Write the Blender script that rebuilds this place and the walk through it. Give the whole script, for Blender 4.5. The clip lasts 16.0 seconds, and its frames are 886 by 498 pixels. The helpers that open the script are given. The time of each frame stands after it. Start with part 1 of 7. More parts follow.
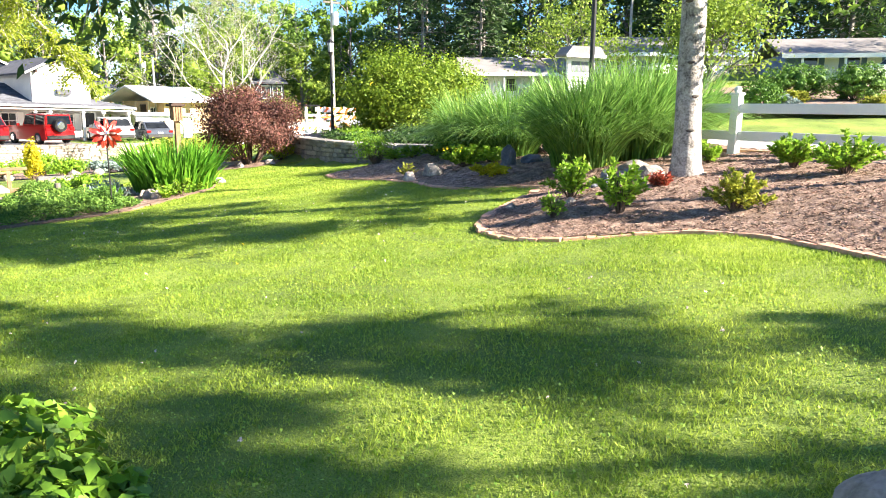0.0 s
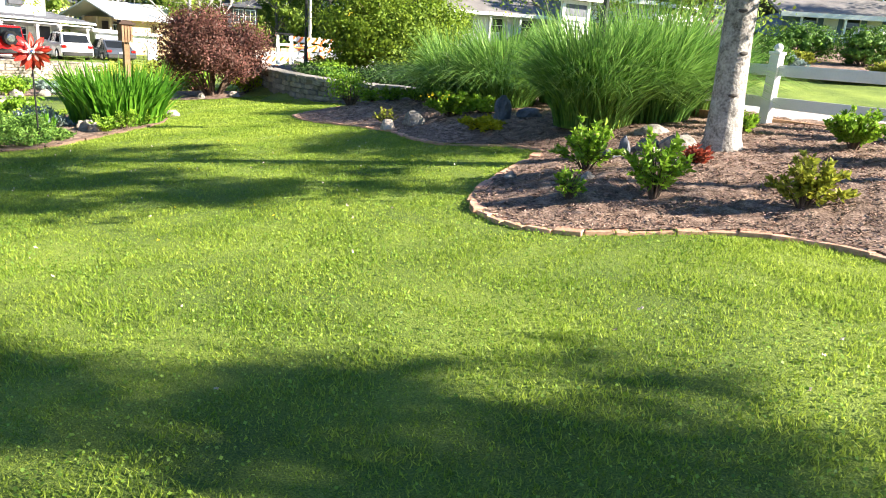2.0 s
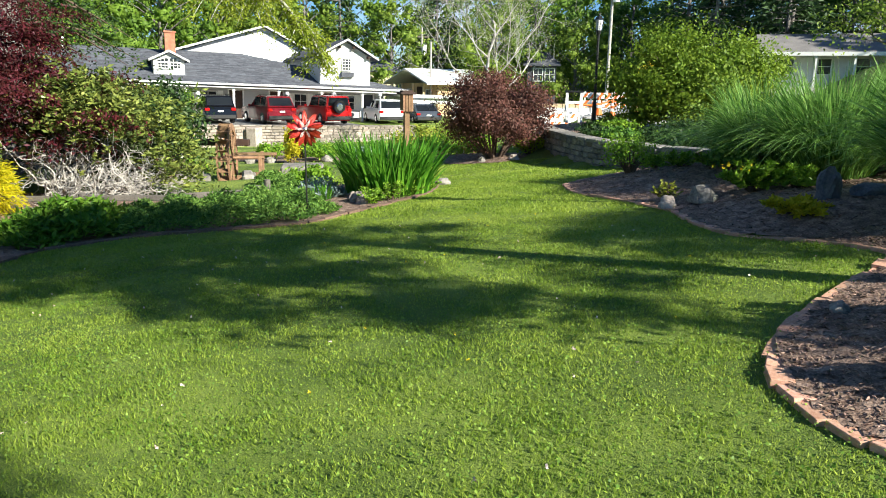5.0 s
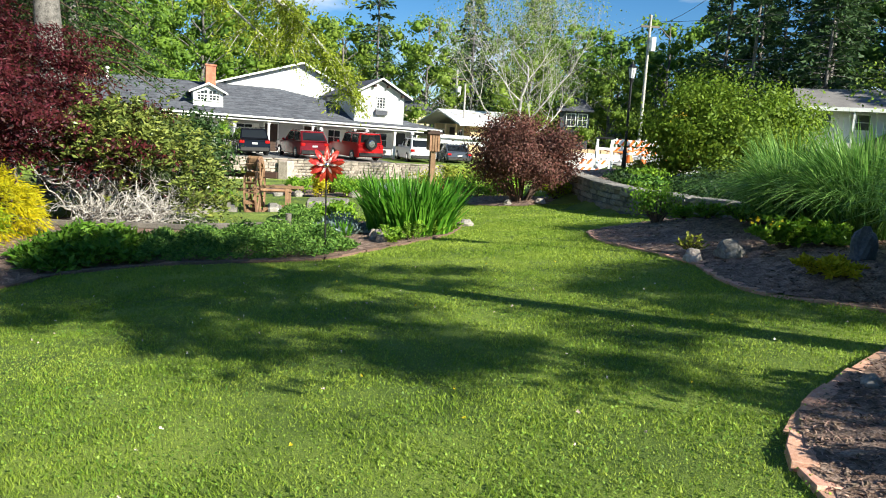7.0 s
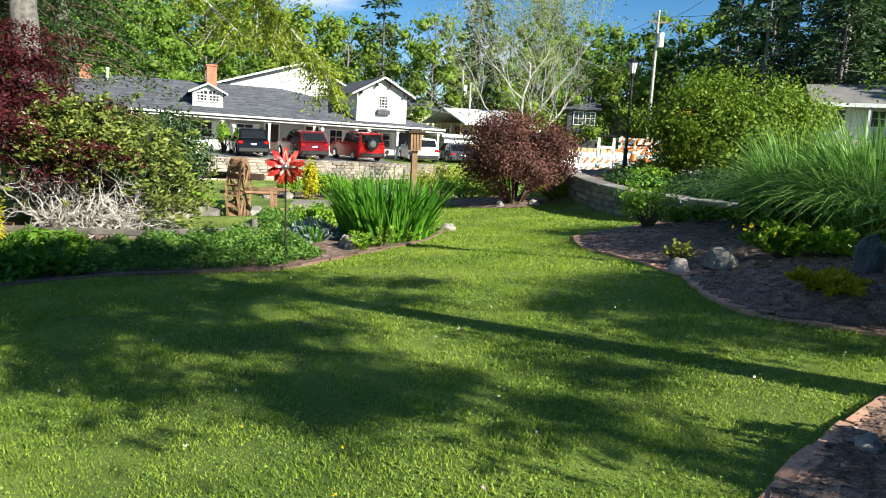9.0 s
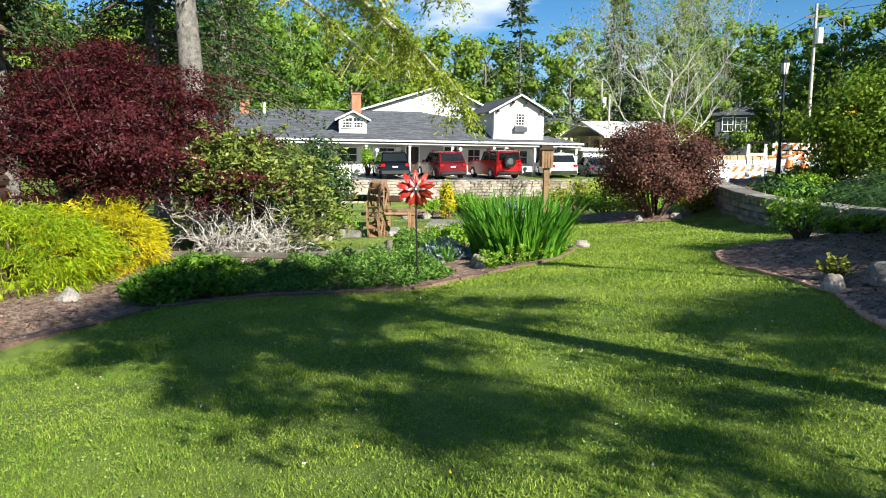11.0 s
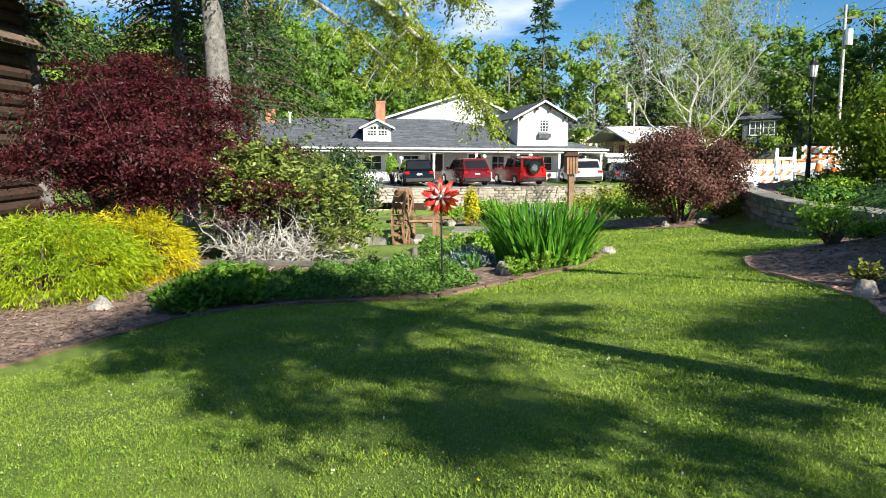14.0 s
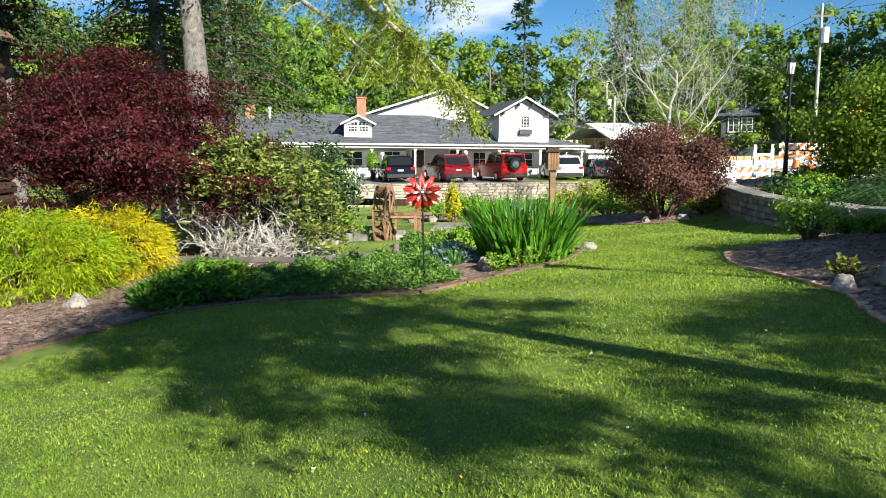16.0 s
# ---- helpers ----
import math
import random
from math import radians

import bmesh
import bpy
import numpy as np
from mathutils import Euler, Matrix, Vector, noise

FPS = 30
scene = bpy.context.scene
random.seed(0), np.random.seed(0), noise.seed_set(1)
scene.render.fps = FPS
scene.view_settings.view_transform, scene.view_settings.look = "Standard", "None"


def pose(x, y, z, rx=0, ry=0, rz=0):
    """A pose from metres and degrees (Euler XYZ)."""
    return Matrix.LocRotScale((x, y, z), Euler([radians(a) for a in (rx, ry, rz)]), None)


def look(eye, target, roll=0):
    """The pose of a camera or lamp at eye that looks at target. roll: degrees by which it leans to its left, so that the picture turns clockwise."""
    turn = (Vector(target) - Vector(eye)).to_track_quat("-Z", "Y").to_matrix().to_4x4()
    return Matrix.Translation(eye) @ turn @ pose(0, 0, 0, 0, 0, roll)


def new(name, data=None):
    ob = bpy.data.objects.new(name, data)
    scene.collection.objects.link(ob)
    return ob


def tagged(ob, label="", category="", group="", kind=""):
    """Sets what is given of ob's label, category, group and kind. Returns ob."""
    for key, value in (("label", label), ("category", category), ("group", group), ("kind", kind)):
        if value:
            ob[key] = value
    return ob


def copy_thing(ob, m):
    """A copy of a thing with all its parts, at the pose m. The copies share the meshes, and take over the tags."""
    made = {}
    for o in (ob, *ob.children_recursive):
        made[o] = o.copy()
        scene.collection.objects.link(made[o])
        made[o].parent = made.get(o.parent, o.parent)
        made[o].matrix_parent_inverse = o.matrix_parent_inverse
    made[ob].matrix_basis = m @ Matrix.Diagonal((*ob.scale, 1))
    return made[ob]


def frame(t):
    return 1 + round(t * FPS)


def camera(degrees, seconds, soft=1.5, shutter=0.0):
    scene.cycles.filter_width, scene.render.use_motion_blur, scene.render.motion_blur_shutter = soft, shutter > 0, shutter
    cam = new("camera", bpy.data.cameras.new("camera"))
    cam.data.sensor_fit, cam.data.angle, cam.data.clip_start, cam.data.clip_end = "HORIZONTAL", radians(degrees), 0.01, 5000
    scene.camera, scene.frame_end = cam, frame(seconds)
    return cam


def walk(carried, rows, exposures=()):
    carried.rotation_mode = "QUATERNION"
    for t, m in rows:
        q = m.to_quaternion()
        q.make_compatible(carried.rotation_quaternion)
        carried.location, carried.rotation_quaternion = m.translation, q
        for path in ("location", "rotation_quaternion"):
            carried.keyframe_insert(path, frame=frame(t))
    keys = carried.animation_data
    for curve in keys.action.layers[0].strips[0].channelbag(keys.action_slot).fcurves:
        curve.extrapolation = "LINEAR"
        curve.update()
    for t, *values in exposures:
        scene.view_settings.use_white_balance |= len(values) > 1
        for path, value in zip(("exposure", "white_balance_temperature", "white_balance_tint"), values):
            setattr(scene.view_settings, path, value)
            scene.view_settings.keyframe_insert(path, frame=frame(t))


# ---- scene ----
cam = camera(64.74, 16.0, soft=1.0)
METRES, EYE, TILT, LEAN, TURN = 5.4, 1.5, 0.0, -5.0, 0.0
ROWS = [
    (0.0, -0.0144, 0.0004, -0.0019, -1.72, -11.71, 4.73),
    (0.5, -0.0265, 0.0627, -0.0048, 3.66, -13.78, 3.14),
    (1.0, -0.0443, 0.1438, -0.0071, 1.56, -14.48, 4.24),
    (1.5, -0.0447, 0.2056, -0.0066, -1.37, -16.26, 3.89),
    (2.0, -0.0262, 0.2859, 0.0026, -3.24, -16.6, 1.15),
    (2.5, -0.028, 0.3659, 0.0035, 1.66, -13.68, 0.53),
    (3.0, -0.0121, 0.4533, 0.0117, 1.62, -15.16, 3.17),
    (3.5, 0.005, 0.5238, 0.0166, 9.78, -12.04, 0.78),
    (4.0, -0.0024, 0.5875, 0.0218, 17.47, -11.92, 1.64),
    (4.5, 0.008, 0.6198, 0.0288, 19.77, -11.93, 3.94),
    (7.0, 0.0296, 0.6824, 0.029, 23.18, -8.11, 1.72),
    (7.5, 0.0317, 0.7312, 0.0302, 20.63, -11.03, 3.54),
    (8.0, 0.0635, 0.7802, 0.0304, 24.18, -11.55, 0.49),
    (8.5, 0.0734, 0.8182, 0.0323, 25.53, -11.74, 2.06),
    (9.0, 0.0732, 0.8797, 0.0248, 24.19, -8.1, 2.07),
    (9.5, 0.0666, 0.8947, 0.0301, 26.22, -7.54, 2.94),
    (10.0, 0.0784, 0.9022, 0.0303, 30.96, -7.8, 3.11),
    (12.5, 0.1075, 0.9006, 0.0278, 37.61, -4.77, 5.24),
    (13.0, 0.1055, 0.8999, 0.0249, 37.27, -4.95, 4.95),
    (13.5, 0.1036, 0.8995, 0.0286, 37.65, -5.73, 4.8),
    (14.0, 0.1014, 0.8971, 0.0305, 37.54, -5.35, 5.02),
    (14.5, 0.1005, 0.9035, 0.0264, 36.76, -6.19, 4.92),
    (15.0, 0.0988, 0.9033, 0.0249, 36.09, -5.93, 4.64),
    (15.5, 0.0976, 0.9037, 0.0257, 36.45, -6.04, 4.79),
    (16.0, 0.0956, 0.9036, 0.0279, 36.01, -5.78, 4.98),
]
walk(cam, [(t, pose(0, 0, EYE, TILT, LEAN, TURN) @ pose(METRES * x, METRES * y, METRES * z, 90 + pitch, roll, yaw)) for t, x, y, z, yaw, pitch, roll in ROWS],
     exposures=[(0.0, 2.4, 6800, 16), (1.5, 2.4, 6800, 16), (2.0, 1.98, 6750, 14), (2.5, 1.92, 6700, 14), (3.3, 1.42, 6500, 10), (4.0, 1.17, 6300, 8), (16.0, 1.08, 6300, 7)])

# ---- world, sun ----
SUN_WAY = Vector((-0.948, 0.317, -0.53)).normalized()      # the way the sunlight travels
world = bpy.data.worlds.new("world")
scene.world = world
world.use_nodes = True
wn, wl = world.node_tree.nodes, world.node_tree.links
wn.clear()
sky = wn.new("ShaderNodeTexSky")
sky.sky_type, sky.sun_disc = "NISHITA", False
sky.sun_elevation = math.asin(-SUN_WAY.z)
sky.sun_rotation = math.atan2(-SUN_WAY.x, -SUN_WAY.y)
sky.altitude, sky.air_density, sky.dust_density, sky.ozone_density = 900, 1.0, 0.1, 5.0
coord = wn.new("ShaderNodeTexCoord")
clouds = wn.new("ShaderNodeTexNoise")
clouds.inputs["Scale"].default_value, clouds.inputs["Detail"].default_value = 3.2, 7
stretch = wn.new("ShaderNodeMapping")
stretch.inputs["Scale"].default_value = (1.0, 1.0, 3.2)
stretch.inputs["Location"].default_value = (0.35, 0.2, 0.1)
veil = wn.new("ShaderNodeValToRGB")
veil.color_ramp.elements[0].position, veil.color_ramp.elements[1].position = 0.56, 0.72
blend = wn.new("ShaderNodeMix")
blend.data_type = "RGBA"
blend.inputs["B"].default_value = (9.0, 9.3, 10.0, 1)
glow = wn.new("ShaderNodeBackground")
glow.inputs["Strength"].default_value = 0.057
world_out = wn.new("ShaderNodeOutputWorld")
wl.new(coord.outputs["Generated"], stretch.inputs["Vector"])
wl.new(stretch.outputs["Vector"], clouds.inputs["Vector"])
wl.new(clouds.outputs["Fac"], veil.inputs["Fac"])
wl.new(veil.outputs["Color"], blend.inputs["Factor"])
rich = wn.new("ShaderNodeHueSaturation")
rich.inputs["Saturation"].default_value = 1.2
wl.new(sky.outputs["Color"], rich.inputs["Color"])
wl.new(rich.outputs["Color"], blend.inputs["A"])
wl.new(blend.outputs["Result"], glow.inputs["Color"])
wl.new(glow.outputs["Background"], world_out.inputs["Surface"])

sun = new("sun", bpy.data.lights.new("sun", "SUN"))
sun.data.energy, sun.data.angle, sun.data.color = 5.0, radians(0.53), (1.0, 0.94, 0.8)
sun.matrix_world = look(-SUN_WAY * 60, (0, 0, 0))

# ---- materials ----
def mat(name, c1, c2, rough=0.8, scale=4.0, fine=60.0, bump=0.3, depth=0.01, metal=0.0, spread=0.0, island=False, thin=0.0, c3=None, spec=0.5, space="Object"):
    """c1, c2: the colours between which a coarse and a fine noise vary; spread: brightness change from piece to piece; thin: share of light let through."""
    m = bpy.data.materials.new(name)
    m.use_nodes = True
    n, l = m.node_tree.nodes, m.node_tree.links
    n.clear()
    out, b = n.new("ShaderNodeOutputMaterial"), n.new("ShaderNodeBsdfPrincipled")
    tc = n.new("ShaderNodeTexCoord")
    big, small = n.new("ShaderNodeTexNoise"), n.new("ShaderNodeTexNoise")
    big.inputs["Scale"].default_value, big.inputs["Detail"].default_value = scale, 5
    small.inputs["Scale"].default_value, small.inputs["Detail"].default_value = fine, 3
    l.new(tc.outputs[space], big.inputs["Vector"])
    l.new(tc.outputs[space], small.inputs["Vector"])
    add = n.new("ShaderNodeMath")
    add.operation = "MULTIPLY_ADD"
    add.inputs[1].default_value = 0.45
    l.new(small.outputs["Fac"], add.inputs[0])
    half = n.new("ShaderNodeMath")
    half.operation = "MULTIPLY"
    half.inputs[1].default_value = 0.55
    l.new(big.outputs["Fac"], half.inputs[0])
    l.new(half.outputs[0], add.inputs[2])
    ramp = n.new("ShaderNodeValToRGB")
    e = ramp.color_ramp.elements
    e[0].position, e[0].color, e[1].position, e[1].color = 0.36, (*c1, 1), 0.64, (*c2, 1)
    if c3:
        x = e.new(0.5)
        x.color = (*c3, 1)
    l.new(add.outputs[0], ramp.inputs["Fac"])
    colour = ramp.outputs["Color"]
    if spread:
        hsv = n.new("ShaderNodeHueSaturation")
        src = n.new("ShaderNodeNewGeometry") if island else n.new("ShaderNodeObjectInfo")
        rnd = src.outputs["Random Per Island"] if island else src.outputs["Random"]
        mr = n.new("ShaderNodeMapRange")
        mr.inputs["To Min"].default_value, mr.inputs["To Max"].default_value = 1 - spread, 1 + spread
        l.new(rnd, mr.inputs["Value"])
        l.new(mr.outputs["Result"], hsv.inputs["Value"])
        hue = n.new("ShaderNodeMapRange")
        hue.inputs["To Min"].default_value, hue.inputs["To Max"].default_value = 0.5 + 0.035 * spread, 0.5 - 0.035 * spread
        l.new(rnd, hue.inputs["Value"])
        l.new(hue.outputs["Result"], hsv.inputs["Hue"])
        l.new(colour, hsv.inputs["Color"])
        colour = hsv.outputs["Color"]
    l.new(colour, b.inputs["Base Color"])
    b.inputs["Roughness"].default_value, b.inputs["Metallic"].default_value = rough, metal
    b.inputs["Specular IOR Level"].default_value = spec
    if bump:
        bp = n.new("ShaderNodeBump")
        bp.inputs["Strength"].default_value, bp.inputs["Distance"].default_value = bump, depth
        l.new(add.outputs[0], bp.inputs["Height"])
        l.new(bp.outputs["Normal"], b.inputs["Normal"])
    shader = b.outputs["BSDF"]
    if thin:
        t = n.new("ShaderNodeBsdfTranslucent")
        mx = n.new("ShaderNodeMixShader")
        mx.inputs["Fac"].default_value = thin
        l.new(colour, t.inputs["Color"])
        l.new(shader, mx.inputs[1])
        l.new(t.outputs["BSDF"], mx.inputs[2])
        shader = mx.outputs["Shader"]
    l.new(shader, out.inputs["Surface"])
    return m


def plain(name, c, rough=0.5, metal=0.0, spec=0.5):
    m = bpy.data.materials.new(name)
    m.use_nodes = True
    b = m.node_tree.nodes["Principled BSDF"]
    b.inputs["Base Color"].default_value, b.inputs["Roughness"].default_value, b.inputs["Metallic"].default_value = (*c, 1), rough, metal
    b.inputs["Specular IOR Level"].default_value = spec
    return m


def leaf(name, c1, c2, spread=0.35, thin=0.35, rough=0.55, scale=1.5):
    return mat(name, c1, c2, rough=rough, scale=scale, fine=14, bump=0, spread=spread, island=True, thin=thin, spec=0.25)


M_LAWN = mat("lawn turf", (0.045, 0.085, 0.009), (0.28, 0.36, 0.052), 0.9, 0.6, 130, 1.0, 0.03, c3=(0.14, 0.21, 0.023))
M_BLADE = leaf("grass blade", (0.17, 0.29, 0.028), (0.4, 0.5, 0.08), 0.32, 0.5, 0.5, 0.9)
M_CLOVER = leaf("clover leaf", (0.13, 0.27, 0.035), (0.3, 0.45, 0.08), 0.4, 0.4, 0.5)
M_MULCH = mat("bark mulch", (0.09, 0.053, 0.038), (0.42, 0.3, 0.23), 0.95, 9, 55, 0.8, 0.03, c3=(0.21, 0.135, 0.1))
M_CHIP = mat("mulch chip", (0.11, 0.065, 0.047), (0.43, 0.3, 0.225), 0.9, 6, 50, 0.4, spread=0.6, island=True)
M_BRICK = mat("edging brick", (0.5, 0.23, 0.14), (0.7, 0.43, 0.31), 0.85, 7, 70, 0.4, 0.004, spread=0.25)
M_EDGE = mat("dark edging", (0.12, 0.07, 0.05), (0.22, 0.14, 0.1), 0.9, 6, 50, 0.4, 0.005, spread=0.2)
M_STONE = mat("wall stone", (0.15, 0.14, 0.125), (0.34, 0.31, 0.27), 0.9, 5, 40, 0.7, 0.02, spread=0.35)
M_STONE_W = mat("warm wall stone", (0.26, 0.215, 0.18), (0.47, 0.4, 0.345), 0.9, 5, 40, 0.7, 0.02, spread=0.28)
M_MORTAR = mat("mortar", (0.1, 0.085, 0.07), (0.2, 0.17, 0.14), 0.95, 8, 60, 0.4, 0.01)
M_ROCK = mat("garden rock", (0.12, 0.11, 0.1), (0.36, 0.33, 0.29), 0.9, 5, 30, 0.8, 0.03, spread=0.25)
M_SLATE = mat("slate stone", (0.07, 0.08, 0.1), (0.16, 0.17, 0.2), 0.7, 5, 40, 0.5, 0.01)
M_ASPHALT = mat("asphalt", (0.16, 0.155, 0.15), (0.24, 0.235, 0.225), 0.9, 0.6, 90, 0.4, 0.01)
M_CONCRETE = mat("pale concrete", (0.42, 0.41, 0.38), (0.56, 0.54, 0.5), 0.85, 1.2, 70, 0.3, 0.005)
M_SIDING = mat("white siding", (0.62, 0.62, 0.61), (0.72, 0.72, 0.71), 0.6, 1.2, 30, 0.1, 0.003)
# greyer copy of the siding, with the shade under the porch painted in
M_PORCH_SHADE = mat("siding with porch shade", (0.4, 0.4, 0.41), (0.5, 0.5, 0.5), 0.7, 1.2, 30, 0.1, 0.003)
M_WHITE = mat("white paint", (0.74, 0.74, 0.71), (0.84, 0.84, 0.82), 0.45, 3, 40, 0.1, 0.002)
M_VINYL = mat("white vinyl", (0.76, 0.77, 0.77), (0.84, 0.84, 0.83), 0.35, 3, 50, 0.05, 0.001)
M_SHINGLE = mat("dark grey shingle", (0.045, 0.05, 0.062), (0.1, 0.105, 0.125), 0.9, 1.4, 18, 0.6, 0.02)
M_TAB = mat("shingle tab", (0.045, 0.05, 0.062), (0.11, 0.115, 0.135), 0.9, 3, 30, 0.4, 0.01, spread=0.3, island=True)
# very dark green: shade inside the rhododendron, put into the colour
M_INNER_SHADE = mat("inner shade colour", (0.02, 0.035, 0.009), (0.06, 0.095, 0.022), 0.95, 3, 14, 0.8, 0.1)
M_SHINGLE_B = mat("light brown shingle", (0.15, 0.14, 0.135), (0.24, 0.225, 0.215), 0.9, 1.0, 14, 0.5, 0.02)
M_SHAKE = mat("cedar shake", (0.09, 0.06, 0.042), (0.2, 0.14, 0.095), 0.9, 3, 25, 0.6, 0.02, spread=0.3)
M_CHIMNEY = mat("chimney brick", (0.35, 0.12, 0.07), (0.5, 0.22, 0.13), 0.9, 4, 30, 0.6, 0.01)
M_GLASS = plain("window glass", (0.03, 0.035, 0.04), 0.06, 0.0, 0.8)
M_LOG = mat("dark stained log", (0.03, 0.016, 0.011), (0.07, 0.036, 0.023), 0.8, 4, 30, 0.5, 0.01)
M_WOOD = mat("weathered timber", (0.16, 0.085, 0.045), (0.36, 0.22, 0.12), 0.85, 5, 45, 0.5, 0.006, spread=0.2)
M_GREYWOOD = mat("grey fence rail", (0.09, 0.078, 0.066), (0.21, 0.185, 0.155), 0.9, 4, 50, 0.7, 0.008)
M_BARK = mat("grey bark", (0.06, 0.055, 0.05), (0.26, 0.24, 0.22), 0.95, 6, 35, 1.0, 0.03)
M_TWIG = mat("pale twig", (0.27, 0.25, 0.225), (0.62, 0.585, 0.54), 0.9, 5, 40, 0.3, 0.005)
M_GREYTWIG = mat("grey twig", (0.3, 0.28, 0.25), (0.55, 0.52, 0.47), 0.9, 5, 40, 0.3, 0.005)
M_STEM = mat("brown stem", (0.06, 0.04, 0.03), (0.15, 0.1, 0.07), 0.9, 5, 40, 0.3, 0.005)
M_BLACK = plain("black painted metal", (0.012, 0.012, 0.013), 0.4, 0.0, 0.5)
M_RUBBER = plain("tyre rubber", (0.015, 0.015, 0.016), 0.8)
M_CHROME = plain("bright metal", (0.7, 0.7, 0.7), 0.25, 1.0)
M_REDMETAL = mat("red petal", (0.55, 0.035, 0.025), (0.75, 0.1, 0.06), 0.35, 5, 30, 0.1, 0.002, spread=0.25)
M_PALEPETAL = mat("faded petal", (0.6, 0.42, 0.38), (0.8, 0.68, 0.62), 0.35, 5, 30, 0.1, 0.002)
M_ORANGE = mat("safety orange", (0.75, 0.14, 0.02), (0.85, 0.22, 0.04), 0.5, 5, 30, 0.05, 0.002)
M_YELLOW = mat("sign yellow", (0.8, 0.5, 0.02), (0.85, 0.56, 0.03), 0.5, 5, 30, 0.05, 0.002)
M_LAMPGLASS = mat("frosted lantern glass", (0.75, 0.76, 0.76), (0.85, 0.85, 0.84), 0.3, 4, 40, 0.05, 0.001)
M_METALROOF = mat("white metal roof", (0.66, 0.67, 0.68), (0.8, 0.8, 0.8), 0.4, 1.0, 20, 0.1, 0.003)
M_TAN = mat("tan siding", (0.5, 0.36, 0.2), (0.62, 0.46, 0.28), 0.8, 2, 30, 0.2, 0.005)
M_CREAM = mat("cream siding", (0.66, 0.58, 0.36), (0.74, 0.66, 0.44), 0.8, 2, 30, 0.2, 0.005)
M_BLUE = mat("blue painted wall", (0.09, 0.15, 0.28), (0.13, 0.2, 0.35), 0.7, 2, 30, 0.2, 0.005)
M_TARP = mat("blue tarp", (0.03, 0.13, 0.5), (0.06, 0.2, 0.6), 0.5, 2, 20, 0.2, 0.01)
M_FOREST = mat("wooded hillside", (0.02, 0.04, 0.01), (0.06, 0.1, 0.025), 0.95, 0.15, 1.5, 1.0, 0.6)
M_WATER = plain("dark water", (0.03, 0.025, 0.015), 0.08)

L_TREE = [leaf("tree leaf %s" % k, a, b, 0.35, 0.4) for k, a, b in (
    ("bright", (0.1, 0.2, 0.022), (0.22, 0.35, 0.05)), ("mid", (0.065, 0.145, 0.024), (0.15, 0.26, 0.04)), ("yellow", (0.13, 0.22, 0.026), (0.27, 0.37, 0.055)))]
L_PINE = leaf("pine needles", (0.022, 0.055, 0.02), (0.07, 0.13, 0.04), 0.35, 0.2, 0.6)
L_HEMLOCK = leaf("hemlock needles", (0.2, 0.28, 0.025), (0.4, 0.46, 0.05), 0.35, 0.45)
L_DARK = leaf("dark needles", (0.02, 0.05, 0.014), (0.065, 0.12, 0.032), 0.4, 0.25)
L_BARBERRY = leaf("bronze leaf", (0.07, 0.032, 0.025), (0.2, 0.09, 0.065), 0.4, 0.3)
L_MAPLE_R = leaf("dark red maple leaf", (0.035, 0.007, 0.01), (0.125, 0.022, 0.023), 0.6, 0.4, 0.5)
L_MAPLE_G = leaf("green maple leaf", (0.1, 0.19, 0.015), (0.23, 0.32, 0.03), 0.25, 0.4)
L_MISC = leaf("feather grass blade", (0.085, 0.22, 0.035), (0.25, 0.43, 0.1), 0.4, 0.45, 0.4)
L_IRIS = leaf("sword leaf", (0.055, 0.19, 0.015), (0.16, 0.37, 0.035), 0.35, 0.4, 0.35)
L_SHRUB = leaf("fresh green leaf", (0.15, 0.31, 0.025), (0.3, 0.47, 0.05), 0.35, 0.4, 0.35)
L_SHRUBD = leaf("deep green leaf", (0.08, 0.2, 0.02), (0.2, 0.36, 0.04), 0.4, 0.35, 0.35)
L_CLIPPED = leaf("clipped evergreen leaf", (0.05, 0.14, 0.02), (0.13, 0.26, 0.03), 0.35, 0.2)
L_GOLD = leaf("golden leaf", (0.42, 0.4, 0.02), (0.68, 0.58, 0.03), 0.3, 0.4)
L_OLIVE = leaf("yellow-green leaf", (0.22, 0.27, 0.035), (0.4, 0.41, 0.055), 0.35, 0.35)
L_CYPRESS = leaf("lime thread foliage", (0.19, 0.34, 0.015), (0.44, 0.52, 0.015), 0.35, 0.45)
L_CYPRESS_G = leaf("golden thread foliage", (0.42, 0.42, 0.012), (0.72, 0.6, 0.01), 0.3, 0.45)
L_JUNIPER = leaf("juniper spray", (0.07, 0.17, 0.028), (0.2, 0.35, 0.065), 0.5, 0.3)
L_RHODO = leaf("leathery leaf", (0.08, 0.13, 0.025), (0.29, 0.33, 0.075), 0.5, 0.22, 0.3)
L_BLUEISH = leaf("silvery leaf", (0.2, 0.28, 0.26), (0.3, 0.38, 0.36), 0.25, 0.25)
L_RUST = leaf("rusty leaf", (0.25, 0.05, 0.03), (0.4, 0.1, 0.05), 0.3, 0.3)
L_FLOWER = leaf("yellow petal", (0.8, 0.6, 0.02), (0.9, 0.7, 0.03), 0.1, 0.3)

# ---- builders ----
def rng_of(seed):
    return np.random.default_rng(seed)


